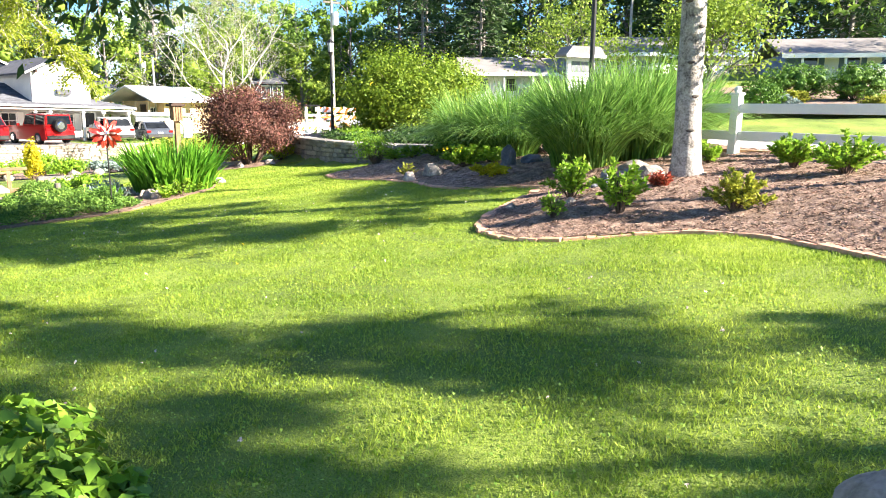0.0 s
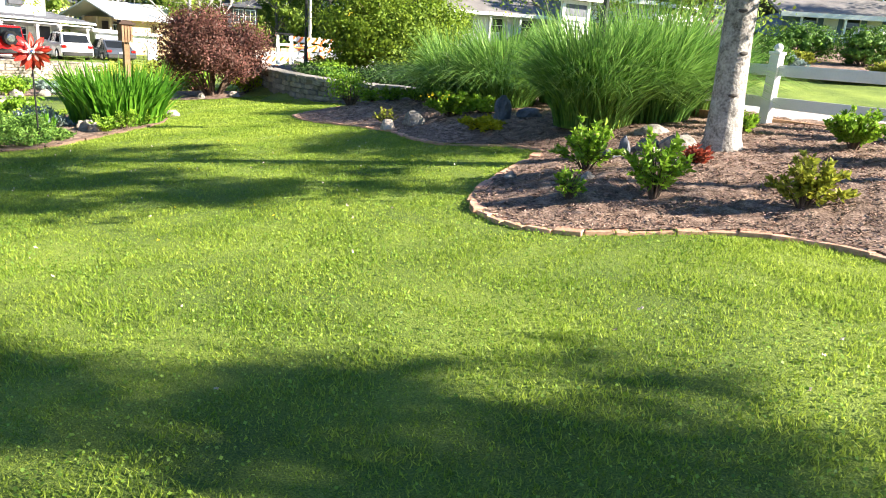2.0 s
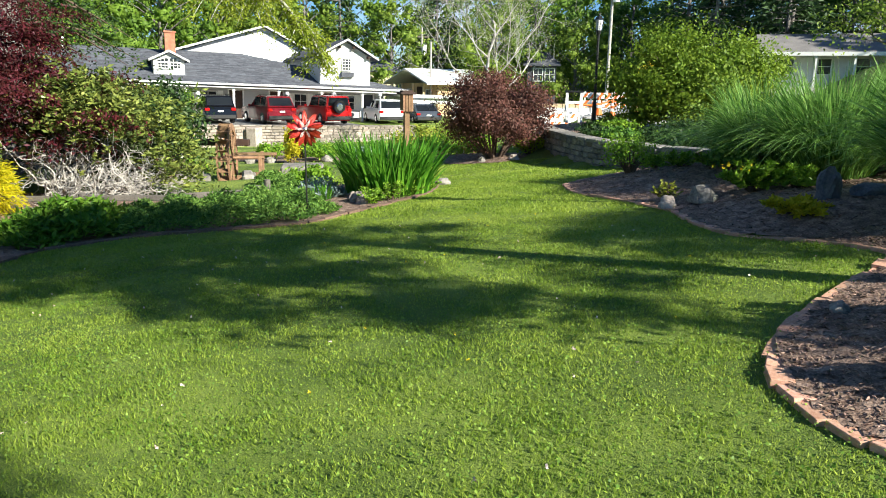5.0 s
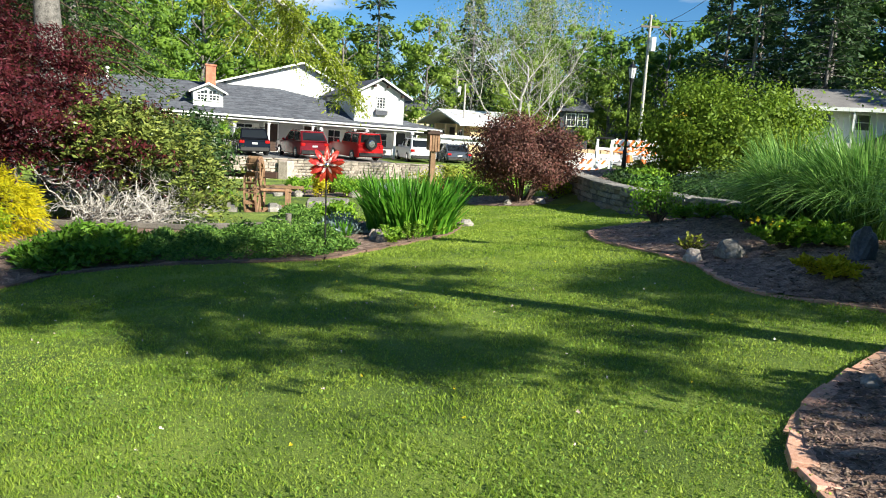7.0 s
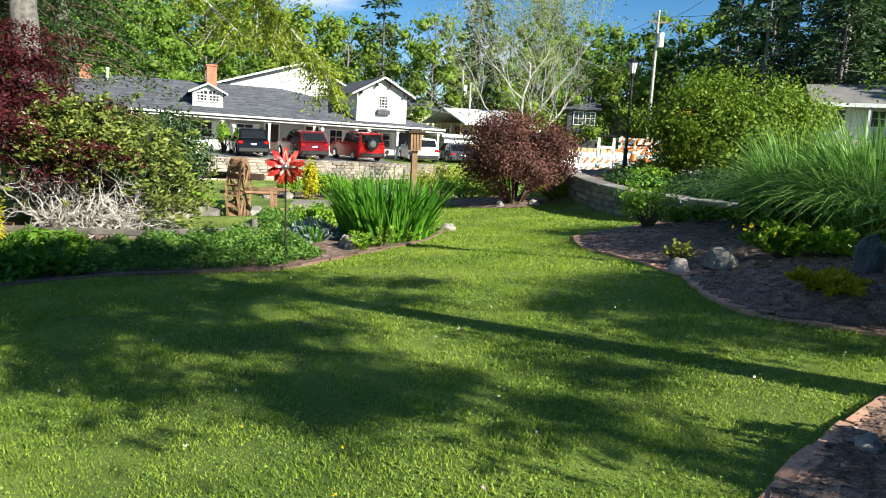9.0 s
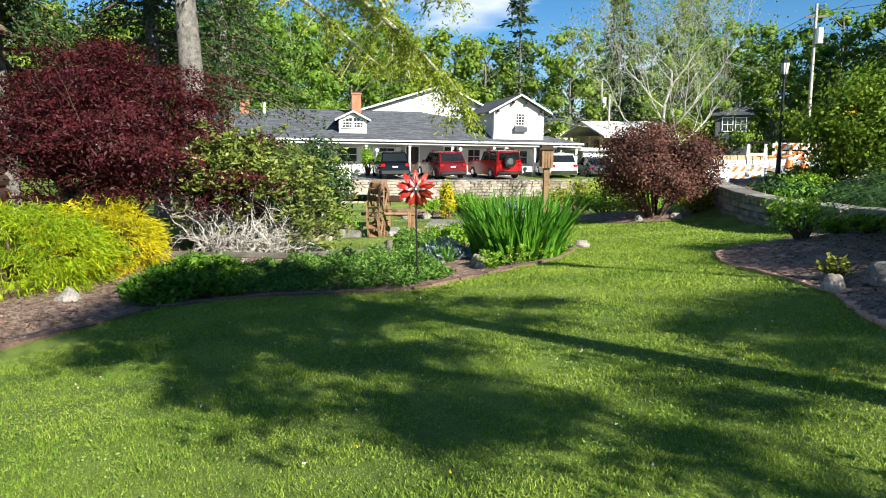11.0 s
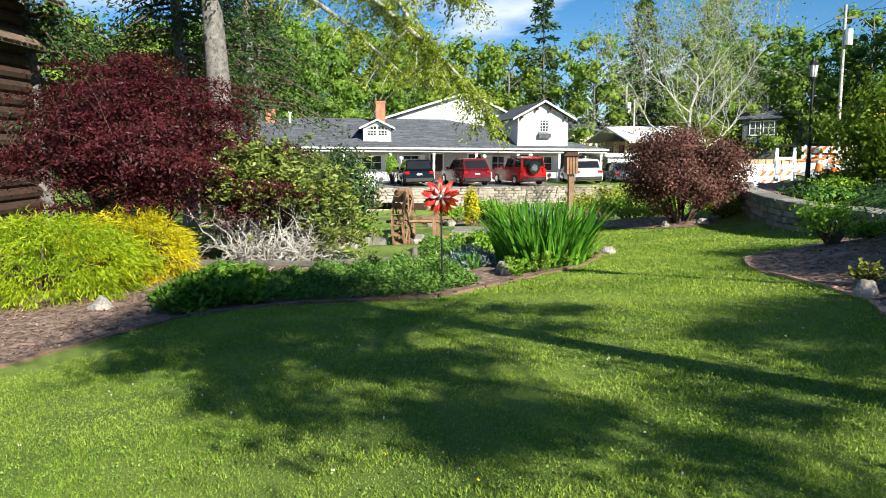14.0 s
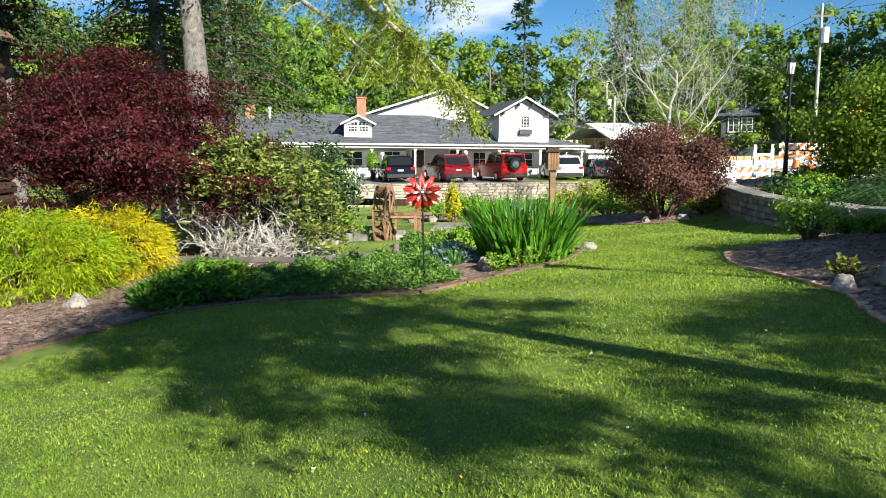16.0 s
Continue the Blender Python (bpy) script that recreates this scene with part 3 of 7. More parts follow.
def inn():
    h = new("inn_house")
    h.matrix_world = HOUSE
    tagged(h, "long white two-storey inn with dark grey shingle roof", "house")
    I = Matrix()
    G = -0.95
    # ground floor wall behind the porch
    # porch shade is part of this wall's grey
    boxpart("wall", (-17, 8.6, 2.3, 2.55, G, 1.7), M_PORCH_SHADE, h, "clapboard wall with porch shade in its colour", I)
    boxpart("wall", (-17, -16.75, 2.55, 13.5, G, 1.9), M_SIDING, h)
    boxpart("wall", (8.35, 8.6, 2.55, 13, G, 1.7), M_SIDING, h)
    boxpart("wall", (-17, 8.6, 13.3, 13.5, G, 1.7), M_SIDING, h)
    boxpart("porch_floor", (-17, 8.6, 0.5, 2.3, G - 0.3, G + 0.1), M_CONCRETE, h, "concrete porch floor")
    # main roof: a low slope up to the ridge, hipped at the end
    slope = (3.85 - 1.54) / 9.7
    slab("roof", [(-17.5, -0.1, 1.54), (9.9, -0.1, 1.54), (-0.6, 9.6, 3.85), (-17.5, 9.6, 3.85)], 0.14, M_SHINGLE, h, "dark grey shingle roof")
    slab("roof", [(-17.5, 9.6, 3.85), (-0.6, 9.6, 3.85), (4.0, 14.0, 1.9), (-17.5, 14.0, 1.9)], 0.14, M_SHINGLE, h)
    slab("roof", [(9.9, -0.1, 1.54), (9.9, 13.0, 1.54), (4.0, 14.0, 1.9), (-0.6, 9.6, 3.85)], 0.14, M_SHINGLE, h)
    # shingle courses with uneven tabs
    rs = rng_of(77)
    V, F = [], []
    for row in range(34):
        v0 = -0.08 + 0.285 * row
        u, end = -17.4, 9.8 - (v0 + 0.1) * 1.07
        while u < end - 0.2:
            w = 0.35 + 0.75 * rs.random()
            e = min(u + w, end)
            d = 0.012 + 0.014 * rs.random()
            q = len(V)
            V += [(u, v0, 1.54 + slope * (v0 + 0.1) + d), (e - 0.015, v0, 1.54 + slope * (v0 + 0.1) + d), (e - 0.015, v0 + 0.29, 1.545 + slope * (v0 + 0.39)), (u, v0 + 0.29, 1.545 + slope * (v0 + 0.39)),
                  (u, v0, 1.54 + slope * (v0 + 0.1) - 0.01), (e - 0.015, v0, 1.54 + slope * (v0 + 0.1) - 0.01)]
            F += [(q, q + 1, q + 2, q + 3), (q + 4, q + 5, q + 1, q)]
            u = e
    tagged(link("shingles", mesh_arrays("shingles", V, F, M_TAB), h, "uneven dark grey shingle courses"), kind="stuff")
    boxpart("fascia", (-17.5, 9.92, -0.16, -0.11, 1.38, 1.53), M_WHITE, h, "white fascia board")
    boxpart("gutter", (-17.5, 9.92, -0.27, -0.165, 1.42, 1.5), M_WHITE, h, "white gutter")
    boxpart("porch_ceiling", (-17.4, 9.8, -0.1, 2.28, 1.24, 1.3), M_WHITE, h)
    for u in (-14.5, -11.5, -8.8, -5.6, -2.6, 0.4, 3.4, 6.4, 9.5):
        bm = bmesh.new()
        box(bm, u - 0.07, u + 0.07, 0.1, 0.24, G, 1.22)
        box(bm, u - 0.11, u + 0.11, 0.06, 0.28, G, G + 0.16)
        box(bm, u - 0.1, u + 0.1, 0.07, 0.27, 1.06, 1.21)
        part("porch_post", bm, M_WHITE, h)
    for u0, w in ((-7.6, 1.5), (-4.6, 1.2), (1.9, 1.0), (5.2, 1.3), (-12.5, 1.4)):
        window(h, u0, u0 + w, -0.1, 1.0, 2.28, I, 2, 2)
        for s in (u0 - 0.4, u0 + w + 0.02):
            boxpart("shutter", (s, s + 0.38, 2.22, 2.285, -0.12, 1.02), M_WHITE, h, "grey-white shutter")
    for u0 in (-2.6, 0.2, 3.8, 7.0):
        d = boxpart("door", (u0, u0 + 0.9, 2.24, 2.3, G + 0.1, 1.08), M_BLACK if u0 > 6 else M_LOG, h, "dark panelled door")
        bm = bmesh.new()
        box(bm, u0 - 0.09, u0, 2.22, 2.31, G + 0.1, 1.16)
        box(bm, u0 + 0.9, u0 + 0.99, 2.22, 2.31, G + 0.1, 1.16)
        box(bm, u0, u0 + 0.9, 2.225, 2.31, 1.08, 1.16)
        part("door_frame", bm, M_WHITE, d)
    # wide gable behind the ridge
    bm = bmesh.new()
    prism(bm, [(-7.2, 3.2), (7.6, 3.0), (1.35, 6.0)], (1, 0, 0), (0, 0, 1), (0, 1, 0), (0, 10.2, 0), 0.25)
    part("gable_wall", bm, M_SIDING, h, "white gable wall")
    slab("gable_roof", [(1.35, 9.7, 6.15), (1.35, 16, 6.15), (-7.6, 16, 3.3), (-7.6, 9.7, 3.3)], 0.14, M_SHINGLE, h)
    slab("gable_roof", [(1.35, 16, 6.15), (1.35, 9.7, 6.15), (7.6, 9.7, 3.2), (7.6, 16, 3.2)], 0.14, M_SHINGLE, h)
    slab("barge_board", [(1.35, 9.63, 6.17), (1.35, 9.69, 6.17), (-7.6, 9.69, 3.32), (-7.6, 9.63, 3.32)], 0.15, M_WHITE, h)
    slab("barge_board", [(1.35, 9.69, 6.17), (1.35, 9.63, 6.17), (7.6, 9.63, 3.22), (7.6, 9.69, 3.22)], 0.15, M_WHITE, h)
    # upper block with its gable to the front
    bm = bmesh.new()
    prism(bm, [(3.42, 1.6), (7.1, 1.6), (7.1, 3.72), (5.28, 4.68), (3.42, 3.72)], (1, 0, 0), (0, 0, 1), (0, 1, 0), (0, 0.6, 0), 9.8)
    part("upper_wall", bm, M_SIDING, h, "white upper storey wall")
    for k in range(10):
        boxpart("clapboard", (3.39, 3.42, 0.62, 9.5, 1.8 + 0.19 * k, 1.975 + 0.19 * k), M_SIDING, h)
    for sgn in (-1, 1):
        e = 5.28 + sgn * 2.32
        ends = [(5.28, 0.15, 4.88), (5.28, 10.9, 4.88), (e, 10.9, 3.6), (e, 0.15, 3.6)]
        slab("upper_roof", ends if sgn < 0 else ends[::-1], 0.12, M_SHINGLE, h)
        ends = [(5.28, 0.08, 4.9), (5.28, 0.145, 4.9), (e, 0.145, 3.62), (e, 0.08, 3.62)]
        slab("barge_board", ends if sgn < 0 else ends[::-1], 0.13, M_WHITE, h)
        for f in (0.25, 0.8):
            boxpart("bracket", (5.28 + sgn * 2.0 * f - 0.06, 5.28 + sgn * 2.0 * f + 0.06, 0.2, 0.6, 4.5 - 1.1 * f, 4.66 - 1.1 * f), M_LOG, h, "dark roof bracket")
    window(h, 4.98, 5.68, 2.7, 3.58, 0.58, I, 3, 4)
    boxpart("window_box", (4.9, 5.8, 0.3, 0.58, 2.28, 2.6), M_SHINGLE, h, "dark window box")
    boxpart("downpipe", (3.42, 3.5, 0.51, 0.59, 1.95, 3.6), M_WHITE, h)
    # dormer
    bm = bmesh.new()
    prism(bm, [(-7.42, 1.8), (-5.5, 1.8), (-5.5, 2.9), (-6.46, 3.34), (-7.42, 2.9)], (1, 0, 0), (0, 0, 1), (0, 1, 0), (0, 1.6, 0), 6.0)
    d = part("dormer", bm, M_WHITE, h, "white dormer with arched panes")
    for sgn in (-1, 1):
        e = -6.46 + sgn * 1.25
        ends = [(-6.46, 1.3, 3.5), (-6.46, 8.3, 3.5), (e, 8.3, 2.88), (e, 1.3, 2.88)]
        slab("dormer_roof", ends if sgn < 0 else ends[::-1], 0.09, M_SHINGLE, d)
        ends = [(-6.46, 1.24, 3.515), (-6.46, 1.295, 3.515), (e, 1.295, 2.895), (e, 1.24, 2.895)]
        slab("barge_board", ends if sgn < 0 else ends[::-1], 0.13, M_WHITE, d)
    for u0 in (-7.2, -6.43):
        w = window(d, u0, u0 + 0.72, 2.3, 2.75, 1.58, I, 3, 2)
        for k in range(3):
            up = 0.22 if (k == 2) == (u0 < -7) else (0.16 if k == 1 else 0.08)
            boxpart("upper_pane", (u0 + 0.04 + 0.225 * k, u0 + 0.225 + 0.225 * k, 1.565, 1.6, 2.77, 2.77 + up), M_GLASS, w)
    for u, z in ((-5.95, 5.1), (-14.4, 4.35)):
        bm = bmesh.new()
        box(bm, u - 0.36, u + 0.36, 7.4, 8.1, 2.9, z - 0.12, bevel=0.01)
        box(bm, u - 0.42, u + 0.42, 7.34, 8.16, z - 0.12, z)
        c = part("chimney", bm, M_CHIMNEY, h, "red brick chimney")
        boxpart("flue", (u - 0.2, u + 0.2, 7.55, 7.95, z, z + 0.12), M_BLACK, c)
    bm = bmesh.new()
    cyl(bm, (-12.95, 7.6, 3.2), (-12.95, 7.6, 4.1), 0.09)
    cyl(bm, (-12.95, 7.6, 4.1), (-12.95, 7.6, 4.25), 0.15, 0.12)
    part("vent_pipe", bm, M_WHITE, h, "white vent pipe")
    # low white carport at the end
    boxpart("carport_roof", (9.7, 14.6, -0.2, 5.4, 1.0, 1.22), M_WHITE, h, "flat white carport roof")
    boxpart("wall", (10.2, 14.2, 4.6, 4.8, G, 1.0), M_SIDING, h)
    bm = bmesh.new()
    o = [(10.0, G), (10.5, G), (10.5, 0.2), (10.7, 0.5), (11.2, 0.62), (12.9, 0.62), (13.4, 0.5), (13.6, 0.2), (13.6, G), (14.3, G), (14.3, 1.0), (10.0, 1.0)]
    prism(bm, o, (1, 0, 0), (0, 0, 1), (0, 1, 0), (0, 0.1, 0), 0.2)
    part("carport_arch", bm, M_WHITE, h, "white arched carport front")
    return h


inn()

# ---- plants ----
def foliage(parent, name, V, F, material, label=""):
    return tagged(link("foliage" if name in ("leaves", "blades") else name, mesh_arrays(name, V, F, material), parent, label), kind="stuff")


def stems(parent, name, paths, material, sides=5, label=""):
    V, F = tube_arrays(paths, sides)
    return tagged(link("branchwork" if name in ("stems", "branches") else name, mesh_arrays(name, V, F, material, True), parent, label), kind="stuff")


def dome_shrub(name, x, y, z, rx, ry, h, leaves, size, material, label, category, seed, clumps=60, stem=M_STEM, group="", aspect=0.5, low=0.12, blur=0.2):
    """A rounded bush: stems from the ground and leaves in clumps over a dome that narrows to its foot."""
    r = rng_of(seed)
    t = thing(name, x, y, z, label, category, group)
    c = r.normal(size=(clumps * 4, 3))
    c /= np.linalg.norm(c, axis=1)[:, None]
    c = c[c[:, 2] > -0.75][:clumps]
    c *= (0.72 + 0.32 * r.random(len(c)))[:, None]
    size_c = blur * (0.6 + 0.8 * r.random(len(c)))
    k = r.integers(0, len(c), leaves)
    p = c[k] + r.normal(size=(leaves, 3)) * size_c[k][:, None]
    inner = r.random(leaves) < 0.3
    p[inner] *= 0.6
    zz = h * (low + (1 - low) * (p[:, 2] * 0.5 + 0.5))
    p = np.c_[p[:, 0] * rx, p[:, 1] * ry, np.maximum(zz, 0.02)]
    out = np.c_[p[:, 0] / rx, p[:, 1] / ry, (p[:, 2] / h - 0.4)]
    face = p / np.array([[rx, ry, h * 0.5]]) - np.array([[0, 0, 0.8]])
    face = face / (np.linalg.norm(face, axis=1)[:, None] + 1e-9) + (p - np.c_[c[k][:, 0] * rx, c[k][:, 1] * ry, h * (low + (1 - low) * (c[k][:, 2] * 0.5 + 0.5))]) / (0.2 * (rx + h))
    V, F = shell_leaves(p, face, size, r, aspect * 1.15, 0.6)
    foliage(t, "leaves", V, F, material)
    if h > 1.2:
        cc = c[::max(2, len(c) // 40)]
        q = cc * np.array([[rx, ry, 1]]) * 0.66
        q[:, 2] = h * (low + (1 - low) * (cc[:, 2] * 0.33 + 0.47))
        V, F = lumps(q, np.full(len(q), 0.2 * min(rx, h / 2)), r)
        V[:, 2] = np.maximum(V[:, 2], 0.1)
        foliage(t, "inner_foliage", V, F, material)
    paths = []
    for q in c[:min(len(c), 26)]:
        e = np.array([q[0] * rx, q[1] * ry, h * (low + (1 - low) * (q[2] * 0.5 + 0.5))]) * 0.92
        f = np.array([q[0] * rx, q[1] * ry, 0]) * 0.12
        m = (f + e) / 2 + np.array([0, 0, 0.08 * h]) + r.normal(size=3) * 0.04 * h
        w = 0.008 + 0.012 * h
        paths.append(([f - np.array([0, 0, 0.05]), (f + m) / 2, m, e], [w, w * 0.8, w * 0.6, w * 0.25]))
    stems(t, "stems", paths, stem)
    return t


def leafy_shrub(x, y, z, rx, h, material, label, seed, leaves=420, size=0.06, name="shrub", category="shrub", aspect=0.42):
    """A small loose shrub: a fan of thin stems set with leaves."""
    r = rng_of(seed)
    t = thing(name, x, y, z, label, category)
    paths, P, A = [], [], []
    n = 26
    for k in range(n):
        a = r.random() * 6.283
        d = 0.25 + 0.75 * r.random()
        e = np.array([math.cos(a) * rx * d, math.sin(a) * rx * d, h * (1.08 - 0.7 * d * d) * (0.75 + 0.35 * r.random())])
        m = e * 0.5 + np.array([0, 0, 0.12 * h])
        pts = [np.array([0, 0, -0.03]) + np.array([e[0], e[1], 0]) * 0.08, m * 0.55, m, e]
        paths.append((pts, [0.008, 0.006, 0.005, 0.002]))
        for j in range(int(leaves * 1.9) // n):
            f = 0.25 + 0.8 * r.random()
            q = np.array(pts[0]) + (e - np.array(pts[0])) * f + np.array([0, 0, 0.12 * h]) * math.sin(min(f, 1) * 3.14)
            P.append(q)
            A.append([math.cos(a + r.normal() * 1.2), math.sin(a + r.normal() * 1.2), 0.5])
    V, F = leaf_arrays(np.array(P), size, r, aspect, 0.3, np.array(A))
    foliage(t, "leaves", V, F, material)
    stems(t, "stems", paths, M_STEM)
    return t


def broadleaf(name, seed, height, spread, leaves, size, material, label, bark=M_BARK, trunk=0.22, depth=3, kids=3, first=0.3, fat=0.5, up=0.25, per_scatter=0.55, sp=0.75, segs=4, sides=6):
    """A tree: tapered trunk, limbs, twigs and leaves about the twigs. Stands at the origin."""
    r = rng_of(seed)
    t = thing(name, 0, 0, 0, label, "tree")
    paths, tips = [], []
    pts = [np.array([0, 0, -0.4])]
    rad = [trunk * 1.25]
    n = 7
    for k in range(n):
        pts.append(np.array([r.normal() * 0.06 * (k + 1), r.normal() * 0.06 * (k + 1), height * 0.8 * (k + 1) / n]))
        rad.append(trunk * (1 - 0.8 * (k + 1) / n))
    paths.append((pts, rad))
    m = 9
    for k in range(m):
        f = first + (1 - first) * k / (m - 1)
        i = min(n - 1, int(f * n))
        q = pts[i] + (pts[i + 1] - pts[i]) * (f * n - i)
        a = k * 2.4 + r.random()
        d = np.array([math.cos(a), math.sin(a), 0.35 + 0.7 * f])
        grow(r, q, d, spread * (1.0 - 0.55 * f) * 0.62, rad[i] * 0.55, depth - 1, paths, tips, sp, up, kids, segs)
    tp = np.array([a for a, b in tips])
    k = r.integers(0, len(tp), leaves)
    P = tp[k] + r.normal(size=(leaves, 3)) * np.array([[fat, fat, fat * 0.6]]) * per_scatter
    V, F = leaf_arrays(P, size, r, 0.6, 0.2)
    stems(t, "trunk", paths, bark, sides, "")
    foliage(t, "crown", V, F, material)
    return t


def pine(name, seed, height, spread, leaves, material, label, trunk=0.2, gap=0.0):
    """A conifer with whorls of drooping boughs; gap: how bare its outline is."""
    r = rng_of(seed)
    t = thing(name, 0, 0, 0, label, "tree")
    paths = [([np.array([0, 0, -0.5]), np.array([0.05, 0, height * 0.4]), np.array([0, 0.05, height * 0.75]), np.array([0, 0, height])], [trunk, trunk * 0.75, trunk * 0.4, 0.03])]
    P, A = [], []
    n = int(height / 0.55)
    for k in range(n):
        f = 0.18 + 0.8 * k / n
        L = spread * (1 - f) ** 0.75 * (1 + 0.5 * gap * r.normal())
        if r.random() < gap * 0.5:
            continue
        for j in range(5):
            a = r.random() * 6.283
            l = max(0.3, L * (0.7 + 0.5 * r.random()))
            e = np.array([math.cos(a) * l, math.sin(a) * l, height * f - 0.16 * l + 0.12 * l * r.normal()])
            s = np.array([0, 0, height * f])
            paths.append(([s, (s + e) / 2 + np.array([0, 0, 0.1 * l]), e], [0.05 * (1.2 - f), 0.03 * (1.2 - f), 0.008]))
            q = leaves // (n * 5)
            g = 0.25 + 0.8 * r.random(q)
            c = s + (e - s) * g[:, None] + np.array([0, 0, 0.1 * l]) * np.sin(np.minimum(g, 1) * 3.14)[:, None]
            P.append(c + r.normal(size=(q, 3)) * np.array([[0.18, 0.18, 0.1]]) * (0.6 + 0.25 * l))
            A.append(np.repeat([[math.cos(a), math.sin(a), -0.25]], q, 0))
    V, F = leaf_arrays(np.concatenate(P), 0.5, r, 0.34, 0.1, np.concatenate(A))
    stems(t, "trunk", paths, M_BARK, 3)
    foliage(t, "crown", V, F, material)
    return t


# woods on the slopes behind the inn and across the road
def wood_tree(name, seed, height, spread, leaves, size, material, label, clumps=34):
    """A woodland tree: trunk, limbs to each clump, dense clumps of leaves round twig masses."""
    r = rng_of(seed)
    t = thing(name, 0, 0, 0, label, "tree")
    f = (np.arange(clumps) + r.random(clumps)) / clumps
    z = height * (0.12 + 0.84 * f)
    reach = spread * 0.5 * np.sqrt(np.clip(1 - (np.abs(f - 0.38) / 0.66) ** 2.2, 0.02, 1))
    a = np.arange(clumps) * 2.4 + r.normal(size=clumps) * 0.4
    d = reach * (0.45 + 0.6 * r.random(clumps))
    C = np.c_[np.cos(a) * d, np.sin(a) * d, z]
    rad = spread * (0.13 + 0.1 * r.random(clumps)) * (1.15 - 0.45 * f)
    paths = [([np.array([0, 0, -0.4]), np.array([0.1, 0, height * 0.35]), np.array([-0.1, 0.1, height * 0.7]), np.array([0, 0, height * 0.95])], [0.26, 0.2, 0.12, 0.03])]
    for c in C:
        s0 = np.array([0, 0, max(0.4, c[2] - 0.5 * math.hypot(c[0], c[1]) - 0.6)])
        paths.append(([s0, (s0 + c) / 2 + np.array([0, 0, 0.2]), c], [0.08, 0.05, 0.02]))
    stems(t, "trunk", paths, M_BARK, 4)
    V, F = lumps(C, rad * 0.38, r)
    foliage(t, "inner_foliage", V, F, material)
    k = r.choice(clumps, leaves, p=rad ** 2 / (rad ** 2).sum())
    n = r.normal(size=(leaves, 3))
    n[:, 2] = n[:, 2] * 0.9 + 0.25
    n /= np.linalg.norm(n, axis=1)[:, None]
    P = C[k] + n * (rad[k] * (0.42 + 0.7 * r.random(leaves)))[:, None] * np.array([[1, 1, 0.8]])
    V, F = shell_leaves(P, n + np.array([[0, 0, 0.3]]), size, r, 0.62, 0.5)
    foliage(t, "crown", V, F, material)
    return t


BROAD = [wood_tree("broadleaf_tree", 11, 13, 9.6, 6200, 0.27, L_TREE[0], "leafy bright green woodland tree on the slope"),
         wood_tree("broadleaf_tree", 12, 11, 9.2, 6200, 0.26, L_TREE[2], "yellow-green woodland tree in full leaf"),
         wood_tree("broadleaf_tree", 13, 14, 9.8, 6200, 0.27, L_TREE[1], "mid-green woodland tree in full leaf")]
FAR = [wood_tree("far_tree", 14, 13, 9.8, 2300, 0.44, L_TREE[0], "leafy green tree deep in the woods", 22),
       wood_tree("far_tree", 15, 12, 9.6, 2300, 0.44, L_TREE[2], "yellow-green tree deep in the woods", 22),
       wood_tree("far_tree", 16, 14, 9.8, 2300, 0.44, L_TREE[1], "mid-green tree deep in the woods", 22)]
PINES = [pine("pine_tree", 21, 16, 3.6, 3000, L_PINE, "dark green pine with drooping boughs", 0.22),
         pine("pine_tree", 22, 17, 3.4, 2300, L_PINE, "tall dark pine with a ragged outline", 0.2, 0.5)]
wood_rng = rng_of(5)


def plant_wood():
    used = set()
    for ring, radius in enumerate((61, 68, 77, 88)):
        step = (5.6, 4.6, 4.6, 5.0)[ring] / radius
        broad = BROAD if ring < 2 else FAR
        a = -0.75
        while a < 1.45:
            a += step * (0.8 + 0.4 * wood_rng.random())
            rr = radius + wood_rng.normal() * 1.8
            x, y = 0.5 - math.sin(a) * rr, 4.9 + math.cos(a) * rr
            deg = math.degrees(a)
            if 3 < deg < 36 and ring == 0:
                continue
            if 24 < deg < 58 and math.hypot(x + 31, y - 50) < 15.5:
                continue
            if math.hypot(x + 25, y - 64.5) < 6.5:
                continue
            if deg < 3 and ring == 0 and wood_rng.random() < 0.35:
                continue
            if deg < 3:
                kind, s = (PINES[int(wood_rng.random() * 2)], 1.15) if wood_rng.random() < 0.82 else (broad[2], 1.1)
            elif deg < 34:
                kind, s = (PINES[int(wood_rng.random() * 2)], 0.98) if wood_rng.random() < 0.25 else (broad[int(wood_rng.random() * 3)], 0.86)
                s *= 0.95 + 0.16 * ring / 3
            else:
                kind, s = broad[int(wood_rng.random() * 2.4)], 1.05
            s *= 0.85 + 0.3 * wood_rng.random()
            m = pose(x, y, land1(x, y) - 0.1, 0, 0, 360 * wood_rng.random()) @ Matrix.Diagonal((s, s, s, 1))
            if kind.name not in used:
                used.add(kind.name)
                kind.matrix_world = m
            else:
                c = copy_thing(kind, Matrix())
                c.matrix_world = m


plant_wood()


def placed(t, x, y, z=None, s=1.0, rz=0.0):
    t.matrix_world = pose(x, y, land1(x, y) if z is None else z, 0, 0, rz) @ Matrix.Diagonal((s, s, s, 1))
    return t


# pale half-bare tree behind the bronze bush
placed(broadleaf("half_bare_tree", 31, 6.8, 6.2, 5200, 0.11, L_TREE[2], "pale half-bare tree with tangled grey branches", bark=M_TWIG, trunk=0.14, depth=5, kids=3, first=0.06, fat=0.55, up=0.3, segs=3, sides=4), -11.0, 39.5, 0.2, 1.0, 40)
